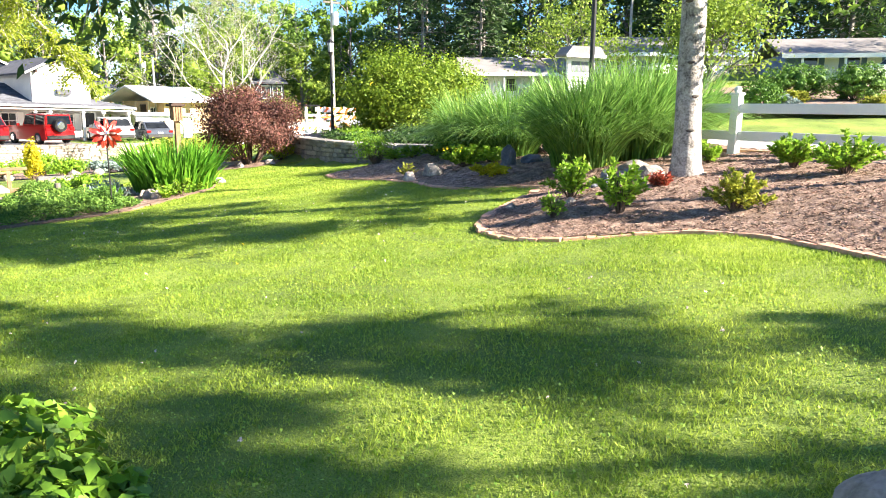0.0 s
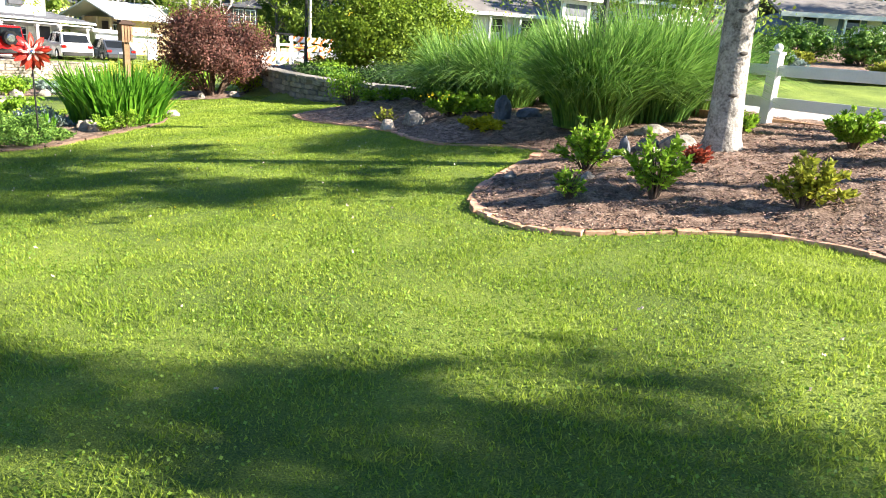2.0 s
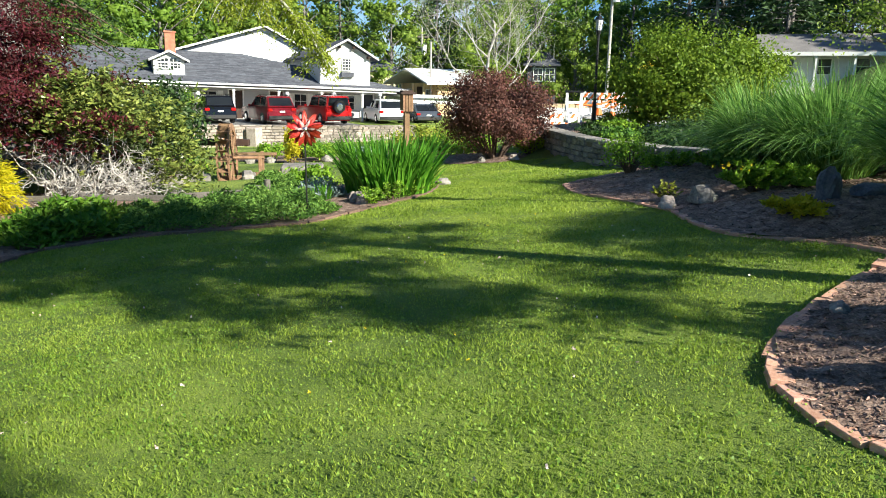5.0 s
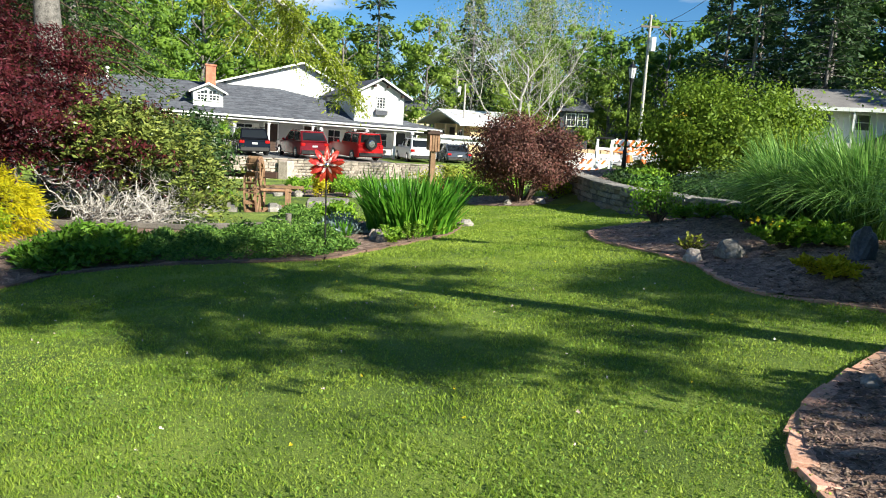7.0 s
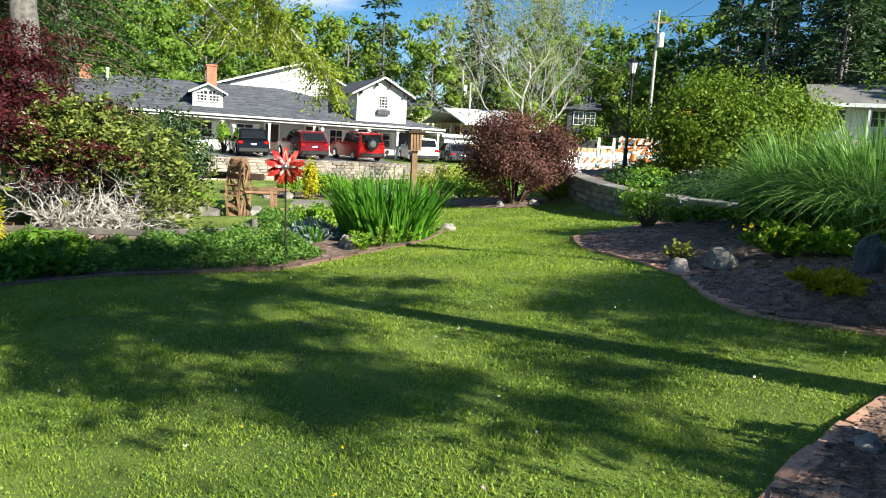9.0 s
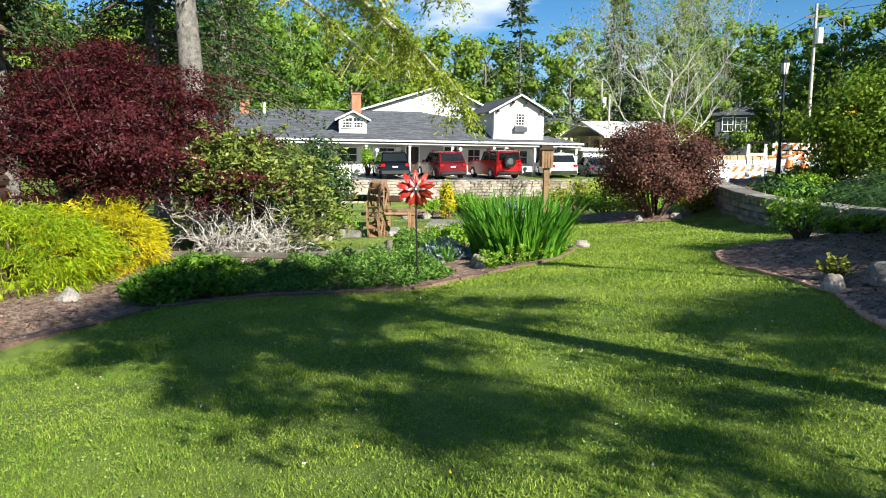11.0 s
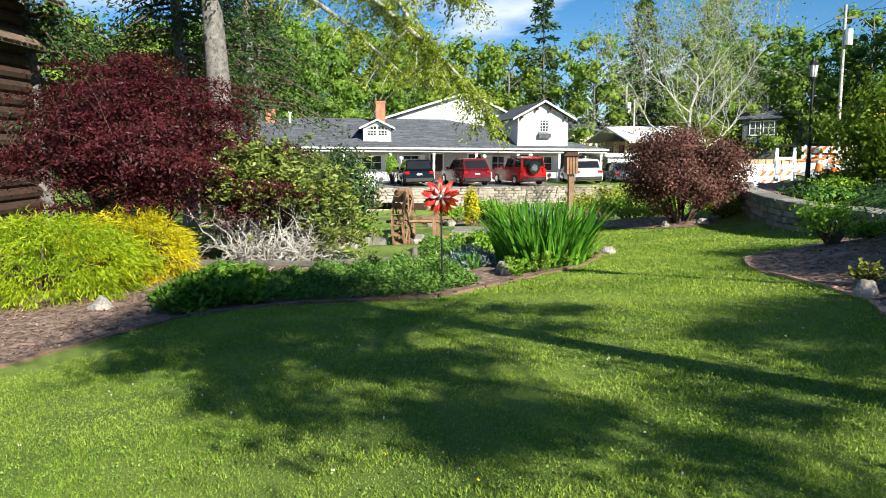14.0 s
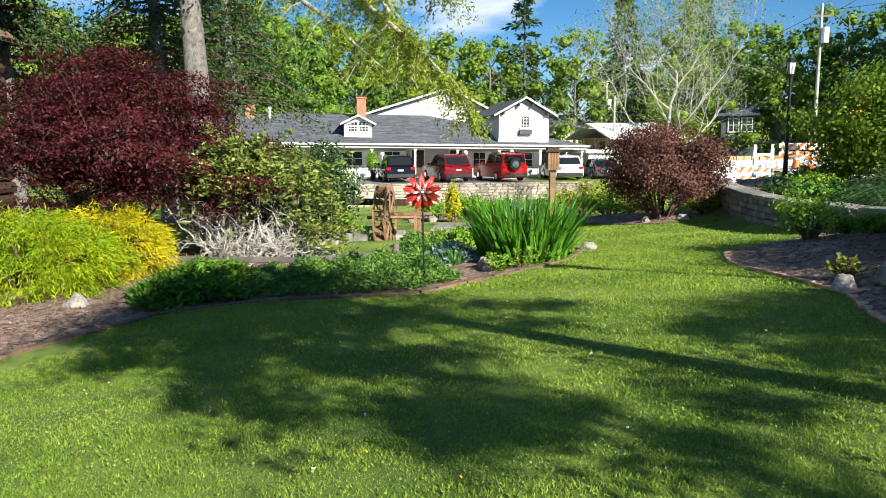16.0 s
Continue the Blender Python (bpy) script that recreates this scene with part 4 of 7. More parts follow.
# bronze dome bush, green maple by the wall
dome_shrub("bronze_bush", -5.75, 23.45, land1(-5.75, 23.45) + 0.05, 1.46, 1.4, 2.4, 44000, 0.068, L_BARBERRY, "rounded bronze-purple bush on a mulch island", "bush", 41, 110, blur=0.15, low=0.16)
dome_shrub("green_maple", -0.35, 28.2, land1(-0.35, 28.2), 2.55, 2.2, 3.25, 36000, 0.115, L_MAPLE_G, "spreading green laceleaf maple behind the stone wall", "tree", 42, 120, blur=0.13, low=-0.12)
for k, (x, y, rx, h, mt, lab) in enumerate(((-4.95, 24.9, 0.75, 0.62, L_CYPRESS, "low yellow-green hedge shrub beside the wall"), (-8.2, 26.0, 1.0, 0.85, L_SHRUB, "low dark green shrub at the mulch island"), (-9.8, 27.5, 1.0, 1.1, L_OLIVE, "bushy green shrub near the parking wall"), (-6.9, 25.9, 0.6, 0.7, L_SHRUB, "small green shrub behind the bronze bush"))):
    dome_shrub("shrub", x, y, land1(x, y), rx, rx * 0.8, h, 1800, 0.1, mt, lab, "shrub", 50 + k, 30)


def grass_clump(x, y, z, h, spread, blades, seed, label):
    r = rng_of(seed)
    t = thing("feather_grass", x, y, z, label, "ornamental grass", "tall grasses in the mulch bed")
    a = r.random(blades) * 6.283
    d = 0.5 * np.sqrt(r.random(blades))
    P = np.c_[np.cos(a) * d, np.sin(a) * d, np.zeros(blades)]
    a2 = a + r.normal(size=blades) * 0.5
    out = np.c_[np.cos(a2), np.sin(a2)]
    hh = h * (0.75 + 0.4 * r.random(blades))
    V, F = blade_arrays(P, hh, 0.018, r, spread, 0.58, 6, out)
    foliage(t, "blades", V, F, L_MISC)
    n = blades // 5
    V, F = blade_arrays(np.c_[np.cos(a[:n]) * d[:n], np.sin(a[:n]) * d[:n], np.zeros(n)], h * (0.4 + 0.3 * r.random(n)), 0.01, r, 0.12, 0.0, 2, out[:n])
    foliage(t, "stalks", V, F, L_OLIVE, "yellowish stalks")
    return t


for k, (x, y, h, sp, n) in enumerate(((2.5, 11.1, 1.75, 0.75, 2600), (3.4, 11.4, 1.85, 0.75, 2600), (4.25, 12.0, 1.6, 0.7, 1300), (1.75, 14.4, 1.75, 0.85, 2200), (1.0, 16.1, 1.75, 0.9, 2200), (3.0, 14.8, 1.75, 0.7, 1300), (2.3, 17.2, 1.6, 0.7, 1000))):
    grass_clump(x, y, bed_z(x, y) - 0.03, h, sp, n, 60 + k, "tall arching green feather grass clump in mulch")


def iris_clump(x, y, z, h, radius, n, seed, label):
    r = rng_of(seed)
    t = thing("iris_clump", x, y, z, label, "iris")
    a = r.random(n) * 6.283
    d = radius * np.sqrt(r.random(n))
    P = np.c_[np.cos(a) * d, np.sin(a) * d * 0.75, np.zeros(n)]
    out = np.c_[np.cos(a), np.sin(a)] + r.normal(size=(n, 2)) * 0.35
    fans = np.floor((a + d) * 1.6).astype(int) % 9
    hh = h * (0.6 + 0.45 * r.random(n))
    for k in range(9):
        q = fans == k
        if q.sum():
            V, F = blade_arrays(P[q], hh[q], 0.05, r, 0.42, 0.3, 4, out[q])
            link("leaf_fan", mesh_arrays("leaf_fan", V, F, L_IRIS), t)
    return t


iris_clump(-5.62, 15.75, land1(-5.62, 15.75), 1.38, 0.85, 640, 71, "dense clump of upright sword-leaved green irises")
iris_clump(-6.55, 14.9, land1(-6.55, 14.9), 0.5, 0.14, 22, 72, "small tuft of sword leaves beside a rock")
iris_clump(-15.6, 29.0, land1(-15.6, 29.0), 1.15, 0.6, 200, 73, "green iris clump below the stone wall")
# low plants before the irises
for k, (x, y, rx, h) in enumerate(((-5.15, 14.85, 0.36, 0.36), (-5.05, 15.45, 0.34, 0.36), (-5.4, 14.5, 0.3, 0.3), (-5.0, 16.1, 0.34, 0.36))):
    leafy_shrub(x, y, land1(x, y), rx, h, L_SHRUB, "low fresh green perennial at the lawn edge", 80 + k, 700, 0.05, "perennial", "plant")

# shrubs in the mulch bed
leafy_shrub(1.9, 6.85, bed_z(1.9, 6.85), 0.3, 0.46, L_SHRUB, "bright green leafy shrub in mulch", 90, 620)
leafy_shrub(1.66, 8.05, bed_z(1.66, 8.05), 0.34, 0.4, L_SHRUB, "loose green shrub with yellow tips", 91, 620)
leafy_shrub(1.25, 7.0, bed_z(1.25, 7.0), 0.16, 0.22, L_SHRUB, "small sparse green shrub near the brick edge", 92, 130)
leafy_shrub(2.85, 6.4, bed_z(2.85, 6.4), 0.33, 0.34, L_OLIVE, "yellow-green tinged shrub in mulch", 93, 900, 0.05)
leafy_shrub(4.35, 8.2, bed_z(4.35, 8.2), 0.36, 0.36, L_SHRUB, "rounded green shrub before the white fence", 94, 900, 0.06)
leafy_shrub(4.45, 7.35, bed_z(4.45, 7.35), 0.38, 0.38, L_SHRUB, "bright green rounded shrub before the white fence", 95, 1000, 0.06)
leafy_shrub(3.9, 9.6, bed_z(3.9, 9.6), 0.2, 0.28, L_SHRUB, "small green shrub beside the birch", 96, 250)
leafy_shrub(2.62, 7.85, bed_z(2.62, 7.85), 0.16, 0.14, L_RUST, "small rusty red plant at the birch foot", 97, 260, 0.05)
leafy_shrub(0.72, 13.3, bed_z(0.72, 13.3), 0.42, 0.36, L_SHRUB, "leafy green perennial with yellow flowers", 98, 900, 0.08)
leafy_shrub(1.25, 13.35, bed_z(1.25, 13.35), 0.4, 0.26, L_SHRUB, "low green perennial in mulch", 99, 700, 0.07)
leafy_shrub(1.05, 11.7, bed_z(1.05, 11.7), 0.42, 0.14, L_GOLD, "flat golden groundcover plant in mulch", 100, 700, 0.07)
leafy_shrub(-0.35, 13.5, bed_z(-0.35, 13.5), 0.2, 0.26, L_OLIVE, "sparse brownish plant beside a rock", 101, 120, 0.06)
dome_shrub("shrub", -1.15, 16.5, bed_z(-1.15, 16.5), 0.46, 0.42, 0.72, 1500, 0.055, L_SHRUB, "airy green shrub at the bed's tip", "shrub", 102, 40)
for k, (x, y) in enumerate(((-0.3, 16.9), (0.2, 16.6), (-0.7, 17.2))):
    leafy_shrub(x, y, bed_z(x, y), 0.4, 0.24, L_SHRUB, "low bright green groundcover beside the wall", 103 + k, 500, 0.07)
dome_shrub("shrub", 0.55, 15.3, bed_z(0.55, 15.3), 0.4, 0.4, 0.62, 1200, 0.07, L_JUNIPER, "dark green shrub beside the tall grasses", "shrub", 107, 30)
bm_f = rng_of(7)
fl = thing("yellow_flowers", 0.62, 13.2, bed_z(0.62, 13.2), "small yellow flowers on a green perennial", "flowers")
foliage(fl, "petals", *leaf_arrays(np.c_[bm_f.normal(size=(16, 2)) * 0.16, 0.33 + 0.06 * bm_f.random(16)], 0.045, bm_f, 0.9), L_FLOWER)


# juniper groundcover and leafy plants along the far edge
def carpet(name, outline, n, size, h, material, label, category, seed, wave=0.5, aspect=0.3):
    r = rng_of(seed)
    o = np.array(outline)
    x = r.uniform(o[:, 0].min(), o[:, 0].max(), n * 3)
    y = r.uniform(o[:, 1].min(), o[:, 1].max(), n * 3)
    k = inside(outline, x, y)
    x, y = x[k][:n], y[k][:n]
    d = np.full(len(x), 9.0)
    for p in spline([(*q, 0) for q in outline], 4, True):
        d = np.minimum(d, np.hypot(x - p.x, y - p.y))
    hh = h * (0.35 + 0.65 * smooth(0, 0.5, d)) * (0.75 + 0.35 * np.sin(x * 7.1 / wave * 0.5 + np.sin(y * 5.3)) * np.cos(y * 6.1 / wave * 0.5))
    z = land(x, y) + hh * (1 - 0.6 * r.random(len(x)) ** 2)
    ang = r.random(len(x)) * 6.283
    t = thing(name, 0, 0, 0, label, category)
    mounds = 7 if n > 3000 else 1
    pick = r.choice(len(x), mounds, replace=False)
    near = np.argmin(np.hypot(x[:, None] - x[pick][None], y[:, None] - y[pick][None]), 1)
    for j in range(mounds):
        q = near == j
        V, F = leaf_arrays(np.c_[x, y, z][q], size, r, aspect, 0.2, np.c_[np.cos(ang), np.sin(ang), 0.35 + 0 * x][q])
        foliage(t, "leaf_mound", V, F, material)
    return t


carpet("juniper_carpet", [(-8.35, 11.52), (-7.1, 12.03), (-6.1, 12.36), (-5.6, 12.8), (-5.5, 13.6), (-6.3, 14.3), (-7.4, 15.3), (-8.3, 17.0), (-9.6, 18.6), (-10.6, 18.4), (-9.0, 16.3), (-8.1, 15.0), (-9.2, 14.0), (-9.6, 12.6)], 44000, 0.07, 0.42, L_JUNIPER, "dense creeping juniper with feathery green sprays", "groundcover", 111)
carpet("leafy_groundcover", [(-10.7, 11.9), (-10.2, 10.9), (-9.3, 10.5), (-8.85, 10.62), (-8.3, 11.6), (-8.6, 12.6), (-9.6, 13.0), (-10.8, 12.8)], 5600, 0.14, 0.48, L_SHRUBD, "leafy green perennials along the lawn edge", "groundcover", 112, aspect=0.35)
carpet("silver_groundcover", [(-7.7, 15.2), (-6.6, 14.6), (-6.2, 15.3), (-6.8, 16.2), (-7.9, 16.2)], 1800, 0.1, 0.4, L_BLUEISH, "silvery blue-green foliage beside the irises", "groundcover", 113)
for k, (x, y, rx, h, mt, lab) in enumerate(((-9.0, 18.6, 0.6, 0.5, L_SHRUB, "bright yellow-green mound by the stream"), (-13.1, 26.2, 0.5, 0.6, L_SHRUB, "green mound in the far bed"), (-14.6, 27.2, 0.6, 0.9, L_SHRUB, "feathery green plant in the far bed"), (-12.2, 27.2, 0.5, 0.5, L_BLUEISH, "silvery plant in the far bed"), (-15.6, 26.6, 0.6, 0.7, L_SHRUB, "green plant in the far bed"), (-11.0, 30.5, 0.8, 0.6, L_RUST, "rusty red low shrub below the wall"), (-13.5, 31.5, 0.9, 0.6, L_JUNIPER, "low dark green shrub below the wall"), (-16.5, 33.5, 0.9, 0.7, L_JUNIPER, "dark low shrub against the stone wall"), (-10.3, 33.0, 1.2, 1.2, L_OLIVE, "green shrub at the end of the wall"))):
    dome_shrub("shrub", x, y, land1(x, y), rx, rx * 0.8, h, 1300, 0.1, mt, lab, "shrub", 120 + k, 26)
dome_shrub("golden_cone_shrub", -13.85, 25.3, land1(-13.85, 25.3), 0.26, 0.26, 1.25, 2600, 0.09, L_GOLD, "upright golden yellow conical shrub", "shrub", 130, 40, low=0.05)

# golden thread cypress, red maple, rhododendron by the lodge
def cypress(x, y, z, rx, ry, h, seed, material, label, tufts):
    r = rng_of(seed)
    t = thing("golden_cypress", x, y, z, label, "shrub")
    P, A = [], []
    for k in range(tufts):
        v = r.normal(size=3)
        v /= np.linalg.norm(v)
        v[2] = abs(v[2]) if r.random() < 0.62 else -0.6 * r.random()
        q = np.array([v[0] * rx, v[1] * ry, 0.38 * h + v[2] * 0.6 * h]) * (0.86 + 0.2 * r.random())
        n = 52
        dr = np.array([v[0] * 0.8, v[1] * 0.8, -0.5 + 0.5 * v[2]])
        f = r.random(n)[:, None]
        P.append(q + dr * f * 0.42 + r.normal(size=(n, 3)) * 0.07)
        A.append(np.repeat([dr * 1.4], n, 0))
    V, F = leaf_arrays(np.concatenate(P), 0.12, r, 0.15, 0.0, np.concatenate(A))
    V[:, 2] = np.maximum(V[:, 2], 0.03)
    foliage(t, "foliage", V, F, material)
    paths = []
    for k in range(22):
        a = r.random() * 6.283
        e = np.array([math.cos(a) * rx * 0.8, math.sin(a) * ry * 0.8, h * (0.4 + 0.45 * r.random())])
        paths.append(([np.array([0, 0, -0.05]), e * 0.5 + np.array([0, 0, 0.15]), e], [0.05, 0.03, 0.01]))
    stems(t, "stems", paths, M_STEM)


cypress(-13.3, 10.5, land1(-13.3, 10.5), 2.2, 1.5, 1.42, 140, L_CYPRESS, "large mounded lime green thread-leaf cypress over mulch", 640)
cypress(-12.8, 11.95, land1(-12.8, 11.95), 1.15, 0.95, 1.42, 141, L_CYPRESS_G, "golden yellow thread-leaf cypress beside the lime one", 260)


def red_maple():
    r = rng_of(150)
    x, y = -15.0, 13.6
    z = land1(x, y)
    t = thing("red_maple", x, y, z, "spreading dark red laceleaf maple before the lodge", "tree")
    paths, tips = [], []
    for k in range(7):
        a = k * 0.9 + 0.3 * r.random()
        grow(r, (0.1 * math.cos(a), 0.1 * math.sin(a), -0.05), (math.cos(a) * 0.75, math.sin(a) * 0.75, 1.0), 2.1, 0.075, 3, paths, tips, 0.6, 0.18, 2, 4, 0.66)
    stems(t, "trunk", paths, M_STEM, 5, "dark forked trunk")
    n = 76000
    layers = []
    for k in range(210):
        a, d = r.random() * 6.283, math.sqrt(r.random())
        top = max(0.0, 1 - (d * 0.96) ** 2) ** 0.36
        w = 0.82 + 0.3 * math.sin(2.3 * a + 1) * math.sin(3.7 * a) + 0.12 * r.normal()
        layers.append((math.cos(a) * d * 3.4 * w, math.sin(a) * d * 2.4 * w, 1.05 + (top * 3.9) * (0.08 + 0.92 * r.random() ** 0.6)))
    L = np.array(layers)
    k = r.integers(0, len(L), n)
    P = L[k] + r.normal(size=(n, 3)) * np.array([[0.4, 0.4, 0.07]])
    P[:, 2] -= 0.35 * ((P[:, 0] - L[k][:, 0]) ** 2 + (P[:, 1] - L[k][:, 1]) ** 2)
    out = np.c_[P[:, 0] * 0.25, P[:, 1] * 0.25, 0.8 + 0 * P[:, 0]]
    V, F = shell_leaves(P, out, 0.092, r, 0.36, 0.55)
    foliage(t, "crown", V, F, L_MAPLE_R)


red_maple()


def rhododendron():
    r = rng_of(160)
    x, y = -12.45, 15.0
    z = land1(x, y)
    t = thing("rhododendron", x, y, z, "leggy rhododendron with bare pale twisted branches", "shrub")
    paths, tips = [], []
    for k in range(64):
        a = k * 0.41 * 2 + r.random() * 0.5
        grow(r, (math.cos(a) * 0.5 * r.random() * 2, math.sin(a) * 0.5, -0.05), (math.cos(a) * 1.2, math.sin(a) * 1.0, 0.6 + 0.8 * r.random()), 1.15, 0.04, 2, paths, tips, 1.1, 0.1, 3, 7, 0.68, 0.42)
    stems(t, "branches", paths, M_TWIG, 5, "bare pale twisted branches")
    P, A = [], []
    for k in range(58):
        v = r.normal(size=3)
        v /= np.linalg.norm(v)
        v[2] = abs(v[2])
        c = np.array([0.25 + v[0] * 2.2, v[1] * 1.35, 0.5 + v[2] * 2.15]) * (0.78 + 0.25 * r.random())
        bare = c[2] < 1.8 and 0.6 * c[0] + 0.79 * c[1] < 0.45
        for j in range(2 if bare else 30):
            q = c + r.normal(size=3) * np.array([0.36, 0.36, 0.26])
            w = 12
            aa = r.random(w) * 6.283
            P.append(q + r.normal(size=(w, 3)) * 0.04)
            A.append(np.c_[np.cos(aa), np.sin(aa), 0.3 + 0 * aa] * 1.3)
    # added dark lumps that stand for the shade between the branches
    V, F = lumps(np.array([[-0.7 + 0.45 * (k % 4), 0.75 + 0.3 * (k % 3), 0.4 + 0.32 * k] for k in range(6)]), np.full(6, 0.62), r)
    foliage(t, "inner_foliage", V, F, M_INNER_SHADE)
    V, F = leaf_arrays(np.concatenate(P), 0.13, r, 0.36, 0.0, np.concatenate(A))
    foliage(t, "leaves", V, F, L_RHODO)


rhododendron()
dome_shrub("dark_shrub", -12.75, 17.7, land1(-12.75, 17.7), 0.95, 0.85, 2.45, 6500, 0.1, L_DARK, "dense dark green evergreen shrub beside the rhododendron", "shrub", 173, 60)
for k, (x, y, rx, h, mt) in enumerate(((-2.75, 23.3, 0.6, 0.45, L_DARK), (-1.9, 21.9, 0.65, 0.5, L_CLIPPED), (-0.7, 20.9, 0.7, 0.55, L_DARK), (0.5, 19.7, 0.6, 0.55, L_DARK), (-1.2, 22.6, 0.7, 0.5, L_DARK), (0.4, 20.8, 0.8, 0.6, L_CLIPPED), (1.8, 20.4, 0.8, 0.8, L_DARK), (-3.3, 27.4, 0.5, 0.35, L_CLIPPED), (-0.2, 24.0, 0.9, 0.8, L_DARK))):
    dome_shrub("low_shrub", x, y, land1(x, y), rx, rx * 0.8, h, 2200, 0.09, mt, "low dark green shrub in the bed behind the wall", "shrub", 180 + k, 34)
dome_shrub("dark_shrub", -15.0, 17.6, land1(-15.0, 17.6), 2.2, 1.6, 2.6, 7000, 0.15, L_DARK, "dark green shrub in shade behind the maple", "shrub", 170, 60)
dome_shrub("dark_shrub", -14.0, 18.0, land1(-14.0, 18.0), 0.9, 0.9, 2.3, 4200, 0.14, L_DARK, "tall dark evergreen shrub beside the water wheel", "shrub", 171, 50)
dome_shrub("shrub", -13.9, 19.2, land1(-13.9, 19.2), 0.8, 0.6, 0.8, 1500, 0.12, L_SHRUB, "ferny green plant beside the water wheel", "shrub", 172, 26)

# ---- birch, shade trees, hemlocks ----
def birch():
    r = rng_of(200)
    x, y = 3.2, 8.6
    t = thing("birch_tree", x, y, bed_z(x, y), "birch with pale peeling bark and dark scars", "tree")
    t.matrix_world = t.matrix_world @ pose(0, 0, 0, 0, -4, 0)
    pts = [np.array(p) for p in ((0, 0, -0.1), (0.005, 0, 0.12), (0.02, 0, 0.5), (0.05, 0.02, 1.1), (0.1, 0.02, 1.9), (0.13, 0.05, 2.8), (0.05, 0.1, 4.0), (0.1, 0.0, 4.9), (0.0, 0.1, 5.7), (0.1, 0.1, 6.3))]
    rad = [0.25, 0.185, 0.16, 0.15, 0.145, 0.135, 0.11, 0.08, 0.045, 0.01]
    V, F = tube_arrays([(pts, rad)], 20)
    link("trunk", mesh_arrays("trunk", V, F, M_BIRCH, True), t, "pale birch trunk with dark scars")
    paths, tips = [], []
    for k in range(22):
        f = 3.2 + 2.7 * k / 21
        a = k * 2.4
        grow(r, (0.08, 0.05, f), (math.cos(a), math.sin(a) - 0.5, 0.45), 2.0 - 0.35 * (f - 3.2), 0.03, 2, paths, tips, 0.6, 0.0, 3, 4, 0.55)
    for k in range(12):
        a = -2.75 + 2.2 * k / 11
        grow(r, (0.08, 0.05, 3.0 + 0.3 * (k % 6)), (math.cos(a), math.sin(a), 0.35), 2.3, 0.035, 2, paths, tips, 0.5, 0.0, 3, 4, 0.5)
    stems(t, "branches", paths, M_BARK, 4)
    tp = np.array([a for a, b in tips])
    n = 24000
    P = tp[r.integers(0, len(tp), n)] + r.normal(size=(n, 3)) * np.array([[0.2, 0.2, 0.16]]) + np.array([0, 0, -0.06])
    P = P[(P[:, 1] + 0.6 * P[:, 2] < 3.5 + 0.25 * r.normal(size=n)) & (P[:, 0] - 1.79 * P[:, 2] > -10.2 + 0.35 * r.normal(size=n))]
    V, F = leaf_arrays(P, 0.09, r, 0.65, -0.3)
    foliage(t, "crown", V, F, L_TREE[0])
    # dark knots on the trunk
    for z, a in ((0.95, -1.44), (1.35, -1.9), (1.75, -1.2), (0.55, -1.75), (2.3, -1.6), (2.05, -2.3)):
        bm = bmesh.new()
        bmesh.ops.create_icosphere(bm, subdivisions=2, radius=0.03)
        k = part("knot", bm, M_BLACKBARK, t, "dark knot", True)
        i = np.interp(z, [p[2] for p in pts], np.arange(len(pts)))
        c = np.array([np.interp(z, [p[2] for p in pts], [p[j] for p in pts]) for j in range(3)])
        rr = np.interp(z, [p[2] for p in pts], rad)
        k.location = (c[0] + math.cos(a) * rr, c[1] + math.sin(a) * rr, z)
        k.scale = (1.6, 0.6, 0.7)
        k.rotation_euler = (0, 0, a + 1.57)


M_BIRCH = mat("birch bark", (0.09, 0.08, 0.07), (0.52, 0.49, 0.45), 0.85, 7.0, 40, 0.9, 0.02, c3=(0.33, 0.305, 0.28))
M_BLACKBARK = mat("dark bark scar", (0.04, 0.035, 0.03), (0.1, 0.09, 0.08), 0.9, 8, 50, 0.5, 0.01)
birch()
# trees beside the path whose shade falls on the lawn
placed(broadleaf("shade_tree", 212, 8.4, 4.0, 12000, 0.12, L_TREE[1], "green leafy tree beside the lawn", first=0.45, fat=0.26, trunk=0.13, up=0.0, kids=2), 8.0, -0.95)
placed(broadleaf("shade_tree", 215, 8.0, 4.0, 16500, 0.11, L_TREE[0], "leafy tree on the far side of the mulch bed", first=0.58, fat=0.27, trunk=0.1, up=0.0, kids=2), 8.15, 5.5)
placed(broadleaf("shade_tree", 214, 8.0, 2.8, 6000, 0.12, L_TREE[1], "green leafy tree beyond the mulch bed", first=0.4, fat=0.25, trunk=0.14, up=0.0, kids=2), 10.5, -1.0)


